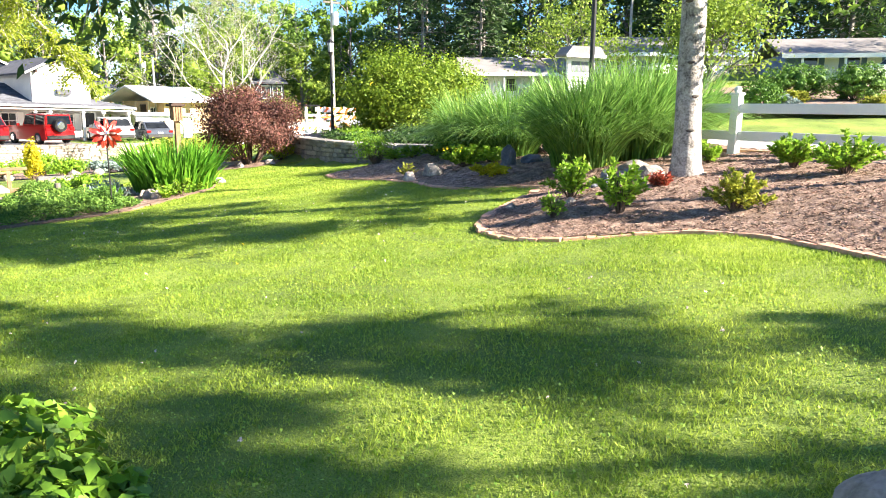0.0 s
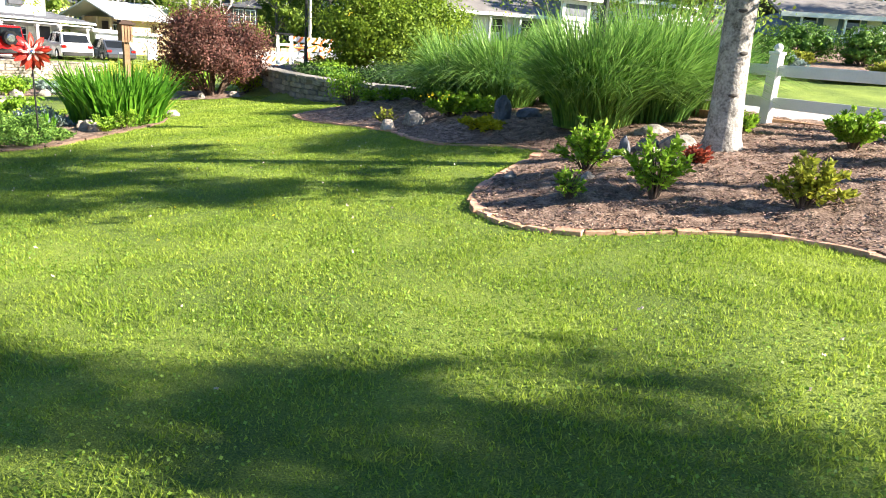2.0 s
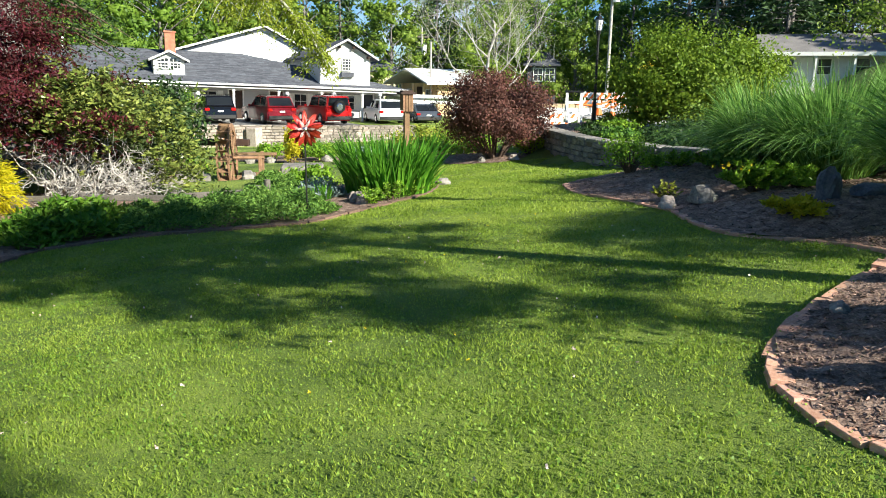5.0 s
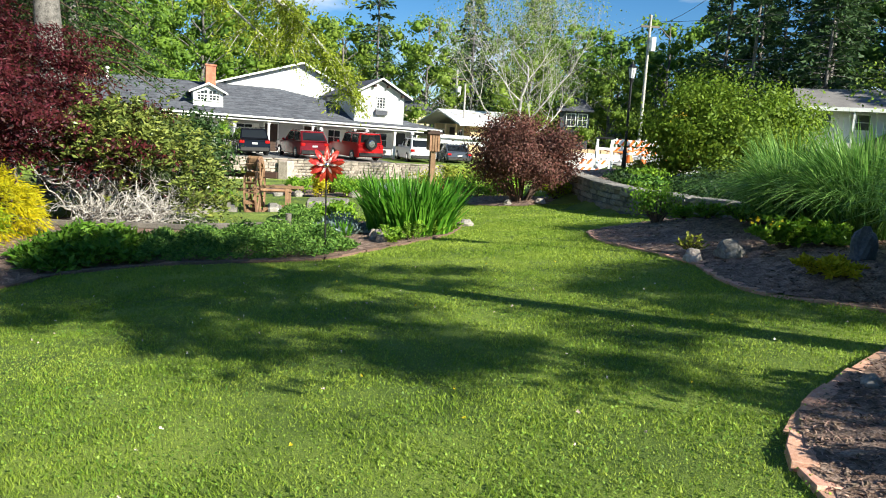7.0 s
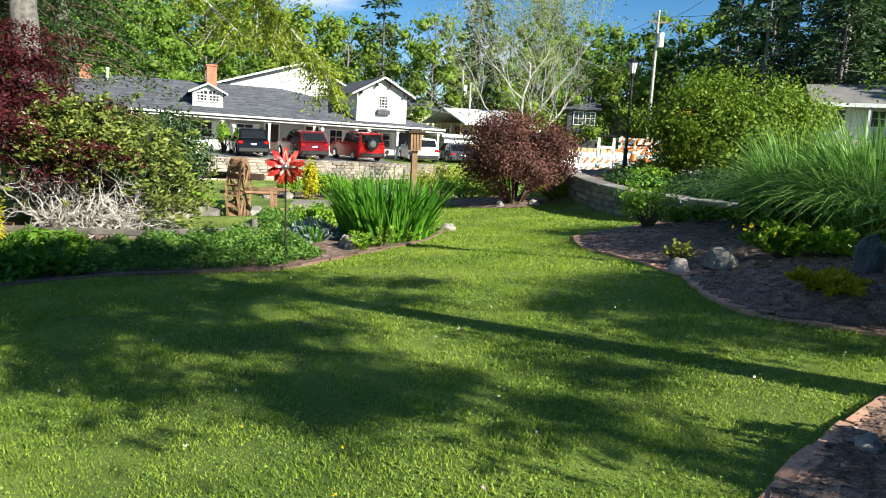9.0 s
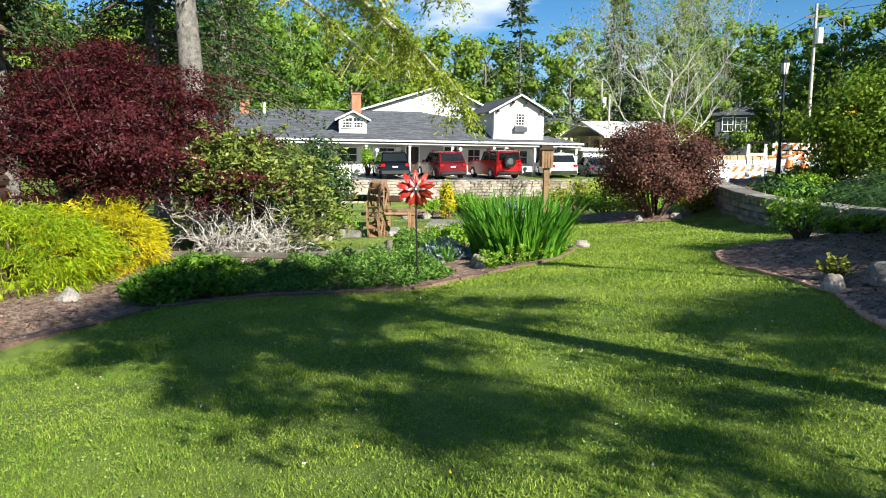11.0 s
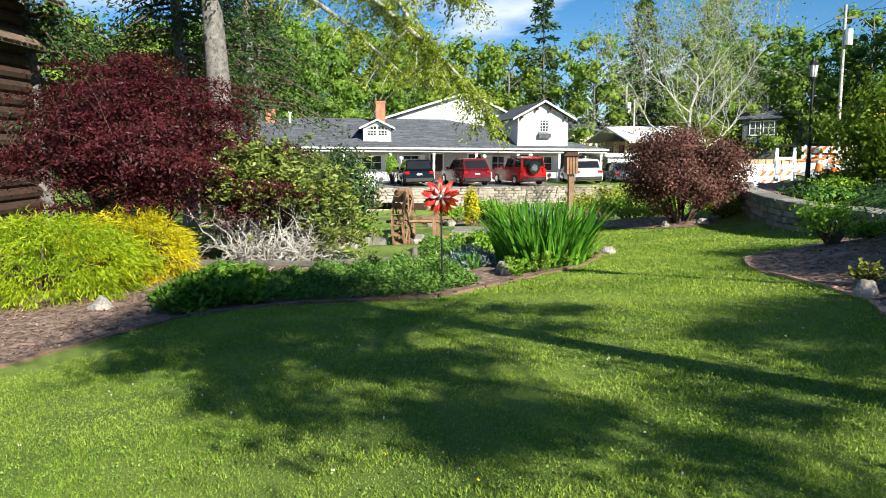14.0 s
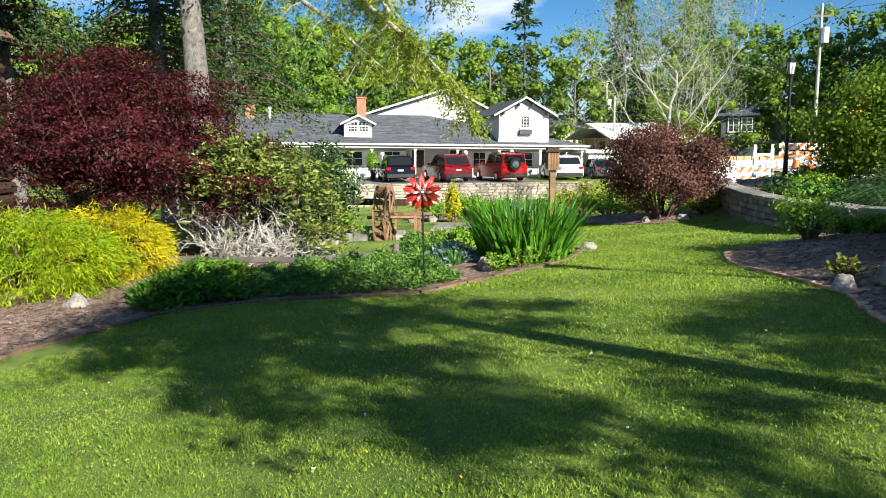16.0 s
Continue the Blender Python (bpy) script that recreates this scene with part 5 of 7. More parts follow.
def hemlock(x, y, height, radius, seed, boughs, label, clear=0.34):
    r = rng_of(seed)
    z = land1(x, y)
    t = thing("hemlock_tree", x, y, z, label, "tree")
    V, F = tube_arrays([([np.array([0, 0, -0.3]), np.array([0.05, 0, 1]), np.array([0.0, 0.05, height * 0.3]), np.array([-0.1, 0, height * 0.6]), np.array([0, 0, height])], [radius * 1.35, radius * 1.05, radius * 0.9, radius * 0.65, 0.05])], 16)
    link("trunk", mesh_arrays("trunk", V, F, M_BARK, True), t, "thick furrowed grey trunk")
    paths, P, A = [], [], []
    for k in range(boughs):
        f = clear + (0.96 - clear) * k / boughs
        a = r.random() * 6.283
        L = 5.2 * (1.1 - f) * (0.7 + 0.6 * r.random())
        s = np.array([0, 0, height * f])
        e = np.array([math.cos(a) * L, math.sin(a) * L, height * f - 0.35 * L])
        paths.append(([s, (s + e) / 2 + np.array([0, 0, 0.12 * L]), e], [0.07, 0.045, 0.012]))
        q = 150
        g = 0.2 + 0.85 * r.random(q)
        c = s + (e - s) * g[:, None] + np.array([0, 0, 0.12 * L]) * np.sin(np.minimum(g, 1) * 3.14)[:, None]
        P.append(c + r.normal(size=(q, 3)) * np.array([[0.36, 0.36, 0.16]]))
        A.append(np.repeat([[math.cos(a) * 0.6, math.sin(a) * 0.6, -0.4]], q, 0))
    V, F = leaf_arrays(np.concatenate(P), 0.17, r, 0.42, 0.0, np.concatenate(A))
    stems(t, "branches", paths, M_STEM, 5)
    foliage(t, "crown", V, F, L_DARK)
    return t


weeper = hemlock(-19.1, 18.7, 15, 0.42, 221, 90, "tall hemlock with thick grey trunk and drooping boughs", 0.55)
hemlock(-24.0, 20.6, 14, 0.3, 222, 90, "hemlock with dark drooping boughs behind the lodge")
hemlock(-27.5, 26.5, 15, 0.35, 223, 90, "hemlock with dark drooping boughs on the bank")

hemlock(-25.5, 15.8, 13, 0.3, 224, 90, "hemlock with dark drooping boughs beside the lodge")


def weeping_bough(path, sprays, seed, drop, material, size=0.12, tree=None):
    """A long limb of the hemlock with hanging sprays."""
    r = rng_of(seed)
    tree = tree or weeper
    o = tree.matrix_world.translation
    pts = spline([np.array(p) - np.array(o) for p in path], 6)
    pts = [np.array(p) for p in pts]
    n = len(pts)
    paths = [(pts, [0.1 - 0.085 * k / (n - 1) for k in range(n)])]
    P, A = [], []
    for k in range(sprays):
        f = 0.25 + 0.75 * r.random()
        i = min(n - 2, int(f * (n - 1)))
        a = r.random() * 6.283
        L = drop * (0.4 + 0.7 * r.random())
        e = pts[i] + np.array([math.cos(a) * L * 0.8, math.sin(a) * L * 0.8, -L * (0.35 + 0.75 * r.random())])
        m = (pts[i] + e) / 2 + np.array([0, 0, 0.12 * L])
        paths.append(([pts[i], m, e], [0.014, 0.009, 0.003]))
        q = 110
        g = r.random(q)
        c = pts[i] + (e - pts[i]) * g[:, None] + np.array([0, 0, 0.12 * L]) * np.sin(g * 3.14)[:, None]
        d = (e - pts[i]) / L
        P.append(c + r.normal(size=(q, 3)) * 0.085)
        A.append(np.repeat([d * 0.6], q, 0))
    stems(tree, "limb", paths, M_TWIG, 6, "bare grey drooping limb")
    V, F = leaf_arrays(np.concatenate(P), size, r, 0.35, 0.0, np.concatenate(A))
    foliage(tree, "spray", V, F, material, "hanging needle sprays")


weeping_bough([(-19.1, 18.7, 7.2), (-15.5, 18.4, 6.3), (-13.2, 18.1, 5.2), (-11.6, 17.8, 4.2), (-10.5, 17.6, 3.5)], 34, 231, 0.9, L_HEMLOCK, 0.09)
weeping_bough([(-19.1, 18.7, 6.6), (-14.0, 18.6, 6.4), (-11.0, 18.6, 4.6), (-9.6, 18.9, 3.3), (-9.0, 19.2, 2.3)], 80, 232, 0.9, L_HEMLOCK, 0.09)
weeping_bough([(-19.1, 18.7, 8.6), (-13.0, 18.0, 7.2), (-9.6, 17.6, 5.6), (-8.4, 17.4, 4.9)], 70, 233, 1.0, L_HEMLOCK, 0.09)
weeping_bough([(-19.1, 18.7, 9.0), (-13.6, 19.5, 6.6), (-12.0, 20.0, 5.0), (-11.6, 20.2, 3.6)], 60, 234, 1.2, L_HEMLOCK, 0.1)


near_pine = placed(pine("overhanging_pine", 241, 10, 2.6, 3000, L_DARK, "dark conifer whose bough hangs over the path start", 0.2), -7.2, 2.4)
weeping_bough([(-7.2, 2.4, 5.6), (-4.6, 3.6, 4.2), (-2.6, 4.1, 2.75), (-1.75, 4.2, 2.3)], 34, 242, 0.42, L_PINE, 0.09, near_pine)


# ---- stone walls and edging, built piece by piece ----
def stone_mesh(seed, w=1.0, h=1.0, d=1.0):
    """A rough block about the origin, one unit each way."""
    r = rng_of(seed)
    bm = bmesh.new()
    bmesh.ops.create_cube(bm, size=1.0)
    bmesh.ops.bevel(bm, geom=list(bm.edges), offset=0.09, segments=1, affect="EDGES")
    for v in bm.verts:
        v.co += Vector(r.normal(size=3)) * 0.03
    me = bpy.data.meshes.new("stone")
    bm.to_mesh(me)
    bm.free()
    return me


def stone_meshes(material, n=6):
    out = []
    for k in range(n):
        me = stone_mesh(300 + k)
        me.materials.append(material)
        out.append(me)
    return out


def dry_wall(name, line, base, top, thick, rows, mean, material, label, seed, cap=True):
    """A wall along a line: a core, courses of single stones on both faces, cap stones."""
    r = rng_of(seed)
    wall = tagged(new(name), label, "wall", kind="structure")
    meshes = stone_meshes(material)
    pts = [Vector(p).to_3d() for p in line]
    for a, b in zip(pts, pts[1:]):
        d = b - a
        L = d.length
        yaw = math.atan2(d.y, d.x)
        mid = (a + b) / 2
        m = pose(mid.x, mid.y, 0, 0, 0, math.degrees(yaw))
        zb = min(base(a.x, a.y), base(b.x, b.y)) - 0.1
        zt = (top(a.x, a.y) + top(b.x, b.y)) / 2
        boxpart("core", (-L / 2, L / 2, -thick / 2 + 0.06, thick / 2 - 0.06, zb, zt - 0.05), M_MORTAR, wall, "dark mortar core", m)
    path = even(pts, 0.05)
    s_all = len(path) * 0.05
    for row in range(rows):
        s = 0.0
        while s < s_all - 0.1:
            w = min(mean * (0.55 + 0.9 * r.random()), s_all - s)
            p, d = path[min(len(path) - 1, int((s + w / 2) / 0.05))]
            s += w
            zb, zt = base(p.x, p.y) - 0.05, top(p.x, p.y) - 0.06
            hh = (zt - zb) / rows
            st = link("stone", meshes[int(r.random() * len(meshes))], wall)
            n = Vector((-d.y, d.x, 0))
            q = p + n * (0.015 * r.normal())
            yaw = math.degrees(math.atan2(d.y, d.x))
            st.matrix_world = pose(q.x, q.y, zb + hh * (row + 0.5), 0, 0, yaw) @ Matrix.Diagonal((w * 0.975, thick * (1 + 0.04 * r.normal()), hh * (0.96 + 0.05 * r.normal()), 1))
    if cap:
        s = 0.0
        while s < s_all - 0.2:
            w = min(mean * 1.5 * (0.8 + 0.5 * r.random()), s_all - s)
            p, d = path[min(len(path) - 1, int((s + w / 2) / 0.05))]
            s += w
            st = link("cap_stone", meshes[int(r.random() * len(meshes))], wall)
            st.matrix_world = pose(p.x, p.y, top(p.x, p.y) - 0.03, r.normal(), r.normal(), math.degrees(math.atan2(d.y, d.x))) @ Matrix.Diagonal((w * 0.96, thick * 1.15, 0.09, 1))
    return wall


GARDEN_WALL = spline([(-5.45, 28.6), (-4.6, 25.5), (-3.35, 22.4), (-2.1, 20.0), (-0.7, 18.6), (1.0, 17.9)], 4)
dry_wall("stone_wall_1", GARDEN_WALL, lambda x, y: land1(x - 0.45, y - 0.45), lambda x, y: 0.37 + 0.012 * (28.6 - y), 0.42, 5, 0.42, M_STONE, "low curved grey fieldstone garden wall with flat caps", 310)
PARK_LINE = [house_xy(u, -5.45) for u in (-11, -7, -3, 1, 5, 8.2)]
dry_wall("stone_wall_2", PARK_LINE, lambda x, y: -2.15, lambda x, y: -0.88 - 0.014 * ((x + 27.8) + (y - 45.1)) * 0.7071, 0.5, 7, 0.55, M_STONE_W, "warm tan stacked-stone retaining wall below the parking strip", 311)
p_end = house_xy(-2.4, -6.0)
pil = boxpart("wall_pier", (p_end[0] - 0.35, p_end[0] + 0.35, p_end[1] - 0.35, p_end[1] + 0.35, -2.2, -0.95), M_STONE_W, None, bevel=0.04)
tagged(pil, "short tan stone pier before the retaining wall", "pier")


def brick_mesh():
    bm = bmesh.new()
    bmesh.ops.create_cube(bm, size=1.0)
    bmesh.ops.bevel(bm, geom=list(bm.edges), offset=0.03, segments=1, affect="EDGES")
    me = bpy.data.meshes.new("brick")
    bm.to_mesh(me)
    bm.free()
    me.materials.append(M_BRICK)
    return me


def edging(name, line, step, width, height, material, label, lift, seed):
    r = rng_of(seed)
    e = tagged(new(name), label, "edging", kind="structure")
    me = brick_mesh()
    if material is not M_BRICK:
        me.materials[0] = material
    for p, d in even(line, step):
        b = link("brick", me, e)
        q = p + d * step / 2
        n = Vector((-d.y, d.x, 0)) * 0.006 * r.normal()
        b.matrix_world = pose(q.x + n.x, q.y + n.y, land1(q.x, q.y) + lift + 0.006 * r.normal(), 2 * r.normal(), -math.degrees(math.atan(0.1 * d.x)) + 1.5 * r.normal(), math.degrees(math.atan2(d.y, d.x)) + 2 * r.normal()) @ Matrix.Diagonal((step * 0.99, width, height, 1))


edging("brick_edging_1", bed_line, 0.21, 0.12, 0.11, M_BRICK, "terracotta brick edging between lawn and mulch", -0.028, 320)
edging("brick_edging_2", left_line, 0.28, 0.1, 0.1, M_EDGE, "dark brown edging blocks along the lawn", -0.005, 321)


# ---- rocks ----
def rock(x, y, z, w, d, h, seed, material, label, rz=0.0, name="rock"):
    r = rng_of(seed)
    bm = bmesh.new()
    bmesh.ops.create_icosphere(bm, subdivisions=3, radius=1.0)
    o = Vector(r.random(3) * 20)
    for v in bm.verts:
        n = v.co.normalized()
        v.co = n * (1 + 0.3 * noise.noise(n * 1.4 + o) + 0.12 * noise.noise(n * 4 + o))
        v.co = Vector((v.co.x * w / 2, v.co.y * d / 2, max(v.co.z, -0.35) * h / 1.25))
    ob = part(name, bm, material, None, "", False)
    ob.matrix_world = pose(x, y, z + 0.2 * h, 0, 0, rz)
    return tagged(ob, label, "rock")


rock(0.12, 13.15, bed_z(0.12, 13.15), 0.36, 0.3, 0.2, 401, M_ROCK, "pale grey boulder in the mulch bed")
rock(-0.3, 13.0, bed_z(-0.3, 13.0), 0.24, 0.2, 0.15, 402, M_STONE_W, "small tan rock at the brick edge")
rock(1.45, 12.35, bed_z(1.45, 12.35), 0.28, 0.17, 0.34, 403, M_SLATE, "upright dark slate stone in the mulch", 20)
rock(1.9, 12.5, bed_z(1.9, 12.5), 0.4, 0.25, 0.14, 404, M_SLATE, "flat dark stone in the mulch")
rock(3.0, 10.05, bed_z(3.0, 10.05) - 0.04, 0.44, 0.4, 0.13, 405, M_ROCK, "pale lichened boulder below the tall grass")
for k, (x, y, w, h, mt, lab) in enumerate(((2.72, 8.5, 0.4, 0.2, M_ROCK, "grey rock at the birch foot"), (2.5, 8.75, 0.3, 0.16, M_ROCK, "flat grey rock beside the birch"), (2.35, 8.3, 0.2, 0.14, M_STONE_W, "small pale rock beside the birch"), (2.2, 8.65, 0.14, 0.2, M_SLATE, "small upright slate stone in mulch"), (2.05, 8.55, 0.18, 0.1, M_SLATE, "small dark stone in mulch"), (2.48, 8.05, 0.17, 0.11, M_STONE_W, "small cream rock in mulch"), (1.55, 7.55, 0.16, 0.07, M_ROCK, "flat small stone in mulch"), (1.0, 8.35, 0.14, 0.08, M_ROCK, "small stone near the brick edge"))):
    rock(x, y, bed_z(x, y) - 0.02, w, w * 0.8, h, 410 + k, mt, lab, 40 * k)
rock(-10.4, 10.15, land1(-10.4, 10.15), 0.42, 0.32, 0.25, 421, M_ROCK, "pale rock on mulch below the golden cypress", 20)
rock(-5.75, 14.75, land1(-5.75, 14.75), 0.34, 0.3, 0.22, 422, M_STONE_W, "tan rock beside the irises", 10)
rock(-5.5, 14.45, land1(-5.5, 14.45), 0.24, 0.22, 0.2, 423, M_STONE_W, "tan rock at the lawn edge", 50)
rock(-6.0, 15.05, land1(-6.0, 15.05), 0.26, 0.2, 0.18, 424, M_STONE_W, "pale rock beside the irises", 80)
rock(-5.05, 17.3, land1(-5.05, 17.3), 0.3, 0.26, 0.16, 425, M_ROCK, "grey rock behind the irises")
rock(-5.0, 22.95, land1(-5.0, 22.95) + 0.05, 0.3, 0.2, 0.14, 426, M_STONE_W, "pale rock on the mulch island")
rock(-5.9, 22.75, land1(-5.9, 22.75) + 0.04, 0.22, 0.2, 0.14, 427, M_ROCK, "small rock on the mulch island")
rock(1.28, 1.75, land1(1.28, 1.75), 0.34, 0.3, 0.18, 428, M_STONE_W, "tan stone lying on the lawn edge")
for k, (x, y) in enumerate(((-12.6, 25.6), (-12.0, 26.2), (-14.7, 25.2), (-15.4, 24.9), (-11.7, 28.6))):
    rock(x, y, land1(x, y), 0.4, 0.3, 0.24, 430 + k, M_ROCK, "pale rock edging the far bed", 30 * k)


# ---- lamp posts ----
def street_lamp(x, y, z, h, label):
    t = thing("lamp_post", x, y, z, label, "lamp post", "black garden lamp posts")
    bm = bmesh.new()
    cyl(bm, (0, 0, -0.3), (0, 0, 0.1), 0.12, 0.12)
    cyl(bm, (0, 0, 0.1), (0, 0, 0.75), 0.085, 0.065)
    cyl(bm, (0, 0, 0.75), (0, 0, 0.82), 0.085, 0.06)
    cyl(bm, (0, 0, 0.82), (0, 0, h - 0.62), 0.05, 0.04)
    cyl(bm, (0, 0, h - 0.62), (0, 0, h - 0.52), 0.075, 0.09)
    part("pole", bm, M_BLACK, t)
    bm = bmesh.new()
    cyl(bm, (0, 0, h - 0.5), (0, 0, h - 0.16), 0.085, 0.14, 6)
    g = part("lantern", bm, M_LAMPGLASS, t, "frosted glass lantern")
    bm = bmesh.new()
    cyl(bm, (0, 0, h - 0.53), (0, 0, h - 0.5), 0.1, 0.1, 6)
    cyl(bm, (0, 0, h - 0.16), (0, 0, h - 0.03), 0.175, 0.06, 6)
    cyl(bm, (0, 0, h - 0.03), (0, 0, h + 0.07), 0.03, 0.012, 6)
    for k in range(6):
        a = k * math.pi / 3
        cyl(bm, (0.088 * math.cos(a), 0.088 * math.sin(a), h - 0.5), (0.143 * math.cos(a), 0.143 * math.sin(a), h - 0.16), 0.008, 0.008, 4)
    part("cage", bm, M_BLACK, g)
    return t


street_lamp(-3.65, 28.6, 0.3, 3.75, "black lamp post with white frosted lantern behind the wall")
street_lamp(2.9, 12.55, bed_z(2.9, 12.55), 3.4, "black lamp post among the tall grasses")


# ---- white vinyl fence ----
def fence():
    t = thing("white_fence", 4.62, 10.5, bed_z(4.62, 10.5), "white vinyl two-rail fence with ball finials", "fence")
    d = Vector((0.52, -0.854, 0)).normalized()
    yaw = math.degrees(math.atan2(d.y, d.x))
    for k in range(-1, 6):
        p = d * 2.4 * k
        m = Matrix.Translation((p.x, p.y, 0)) @ pose(0, 0, 0, 0, 0, yaw)
        bm = bmesh.new()
        box(bm, -0.065, 0.065, -0.065, 0.065, -0.3, 0.86, m=m, bevel=0.006)
        post = part("post", bm, M_VINYL, t)
        bm = bmesh.new()
        box(bm, -0.08, 0.08, -0.08, 0.08, 0.86, 0.9, m=m, bevel=0.01)
        bmesh.ops.create_uvsphere(bm, u_segments=12, v_segments=8, radius=0.055, matrix=m @ Matrix.Translation((0, 0, 0.945)))
        part("finial", bm, M_VINYL, post)
        for z0 in (0.2, 0.6):
            bm = bmesh.new()
            box(bm, 0.066, 2.4 - 0.066, -0.02, 0.02, z0, z0 + 0.14, m=m, bevel=0.004)
            part("rail", bm, M_VINYL, t)
    tm = boxpart("timber", (-6, 6, -0.07, 0.07, -0.05, 0.07), M_WOOD, None, "", pose(4.72, 10.72, bed_z(4.7, 10.6) - 0.02, 0, 0, yaw))
    tagged(tm, "brown landscape timber along the fence foot", "timber")


fence()


# ---- garden spinner ----
def spinner():
    x, y = -5.85, 13.12
    t = thing("garden_spinner", x, y, land1(x, y), "red metal flower wind spinner on a black pole", "wind spinner", rz=35)
    bm = bmesh.new()
    cyl(bm, (0, 0, -0.2), (0, 0, 1.44), 0.014, 0.012)
    cyl(bm, (0, -0.1, 1.44), (0, 0.06, 1.44), 0.02, 0.02)
    part("pole", bm, M_BLACK, t)
    bm = bmesh.new()
    bmesh.ops.create_uvsphere(bm, u_segments=12, v_segments=8, radius=0.045, matrix=Matrix.Translation((0, -0.12, 1.44)))
    part("hub", bm, M_CHROME, t, "dark metal hub")
    for ring, (n, l0, l1, w, yy, mt) in enumerate(((9, 0.05, 0.29, 0.085, -0.05, M_REDMETAL), (6, 0.04, 0.16, 0.04, -0.1, M_PALEPETAL), (10, 0.05, 0.28, 0.075, 0.0, M_REDMETAL))):
        for k in range(n):
            a = (k + 0.5 * ring) * 2 * math.pi / n
            bm = bmesh.new()
            rows = []
            for j in range(7):
                f = j / 6
                ww = w * math.sin(math.pi * min(1, f * 0.92 + 0.06)) ** 0.8 * 0.5
                rr = l0 + (l1 - l0) * f
                rows.append([bm.verts.new((s * ww, -0.05 * math.sin(f * 3) + 0.3 * ww * s, rr)) for s in (-1, 0, 1)])
            for p, q in zip(rows, rows[1:]):
                bm.faces.new((p[0], p[1], q[1], q[0]))
                bm.faces.new((p[1], p[2], q[2], q[1]))
            bmesh.ops.solidify(bm, geom=list(bm.faces), thickness=0.002)
            bmesh.ops.transform(bm, matrix=pose(0, yy, 1.44) @ Matrix.Rotation(a, 4, "Y"), verts=bm.verts)
            part("petal", bm, mt, t, "", True)


spinner()
bm = bmesh.new()
cyl(bm, (0, 0, -0.2), (0, 0, 0.55), 0.06, 0.055)
stub = part("stub_post", bm, M_GREYWOOD)
stub.matrix_world = pose(-7.5, 14.45, land1(-7.5, 14.45))
tagged(stub, "short weathered wooden post in the juniper", "post")


# ---- rail fence along the stream ----
def rail_fence():
    pts = [(-14.6, 12.2), (-12.75, 12.75), (-10.9, 13.35), (-9.3, 14.0), (-7.9, 14.7)]
    t = thing("rail_fence", 0, 0, 0, "weathered grey low split-rail fence", "fence")
    for k, (x, y) in enumerate(pts):
        bm = bmesh.new()
        cyl(bm, (x, y, land1(x, y) - 0.2), (x, y, land1(x, y) + 0.42), 0.075, 0.07, 8)
        part("post", bm, M_GREYWOOD, t)
    for (x0, y0), (x1, y1) in zip(pts, pts[1:]):
        for z in (0.33, 0.12):
            bm = bmesh.new()
            a, b = Vector((x0, y0, land1(x0, y0) + z)), Vector((x1, y1, land1(x1, y1) + z - 0.02))
            d = b - a
            m = Matrix.Translation((a + b) / 2) @ d.to_track_quat("X", "Z").to_matrix().to_4x4()
            box(bm, -d.length / 2, d.length / 2, -0.05, 0.03, -0.055, 0.055, m=m, bevel=0.012)
            part("rail", bm, M_GREYWOOD, t)


rail_fence()


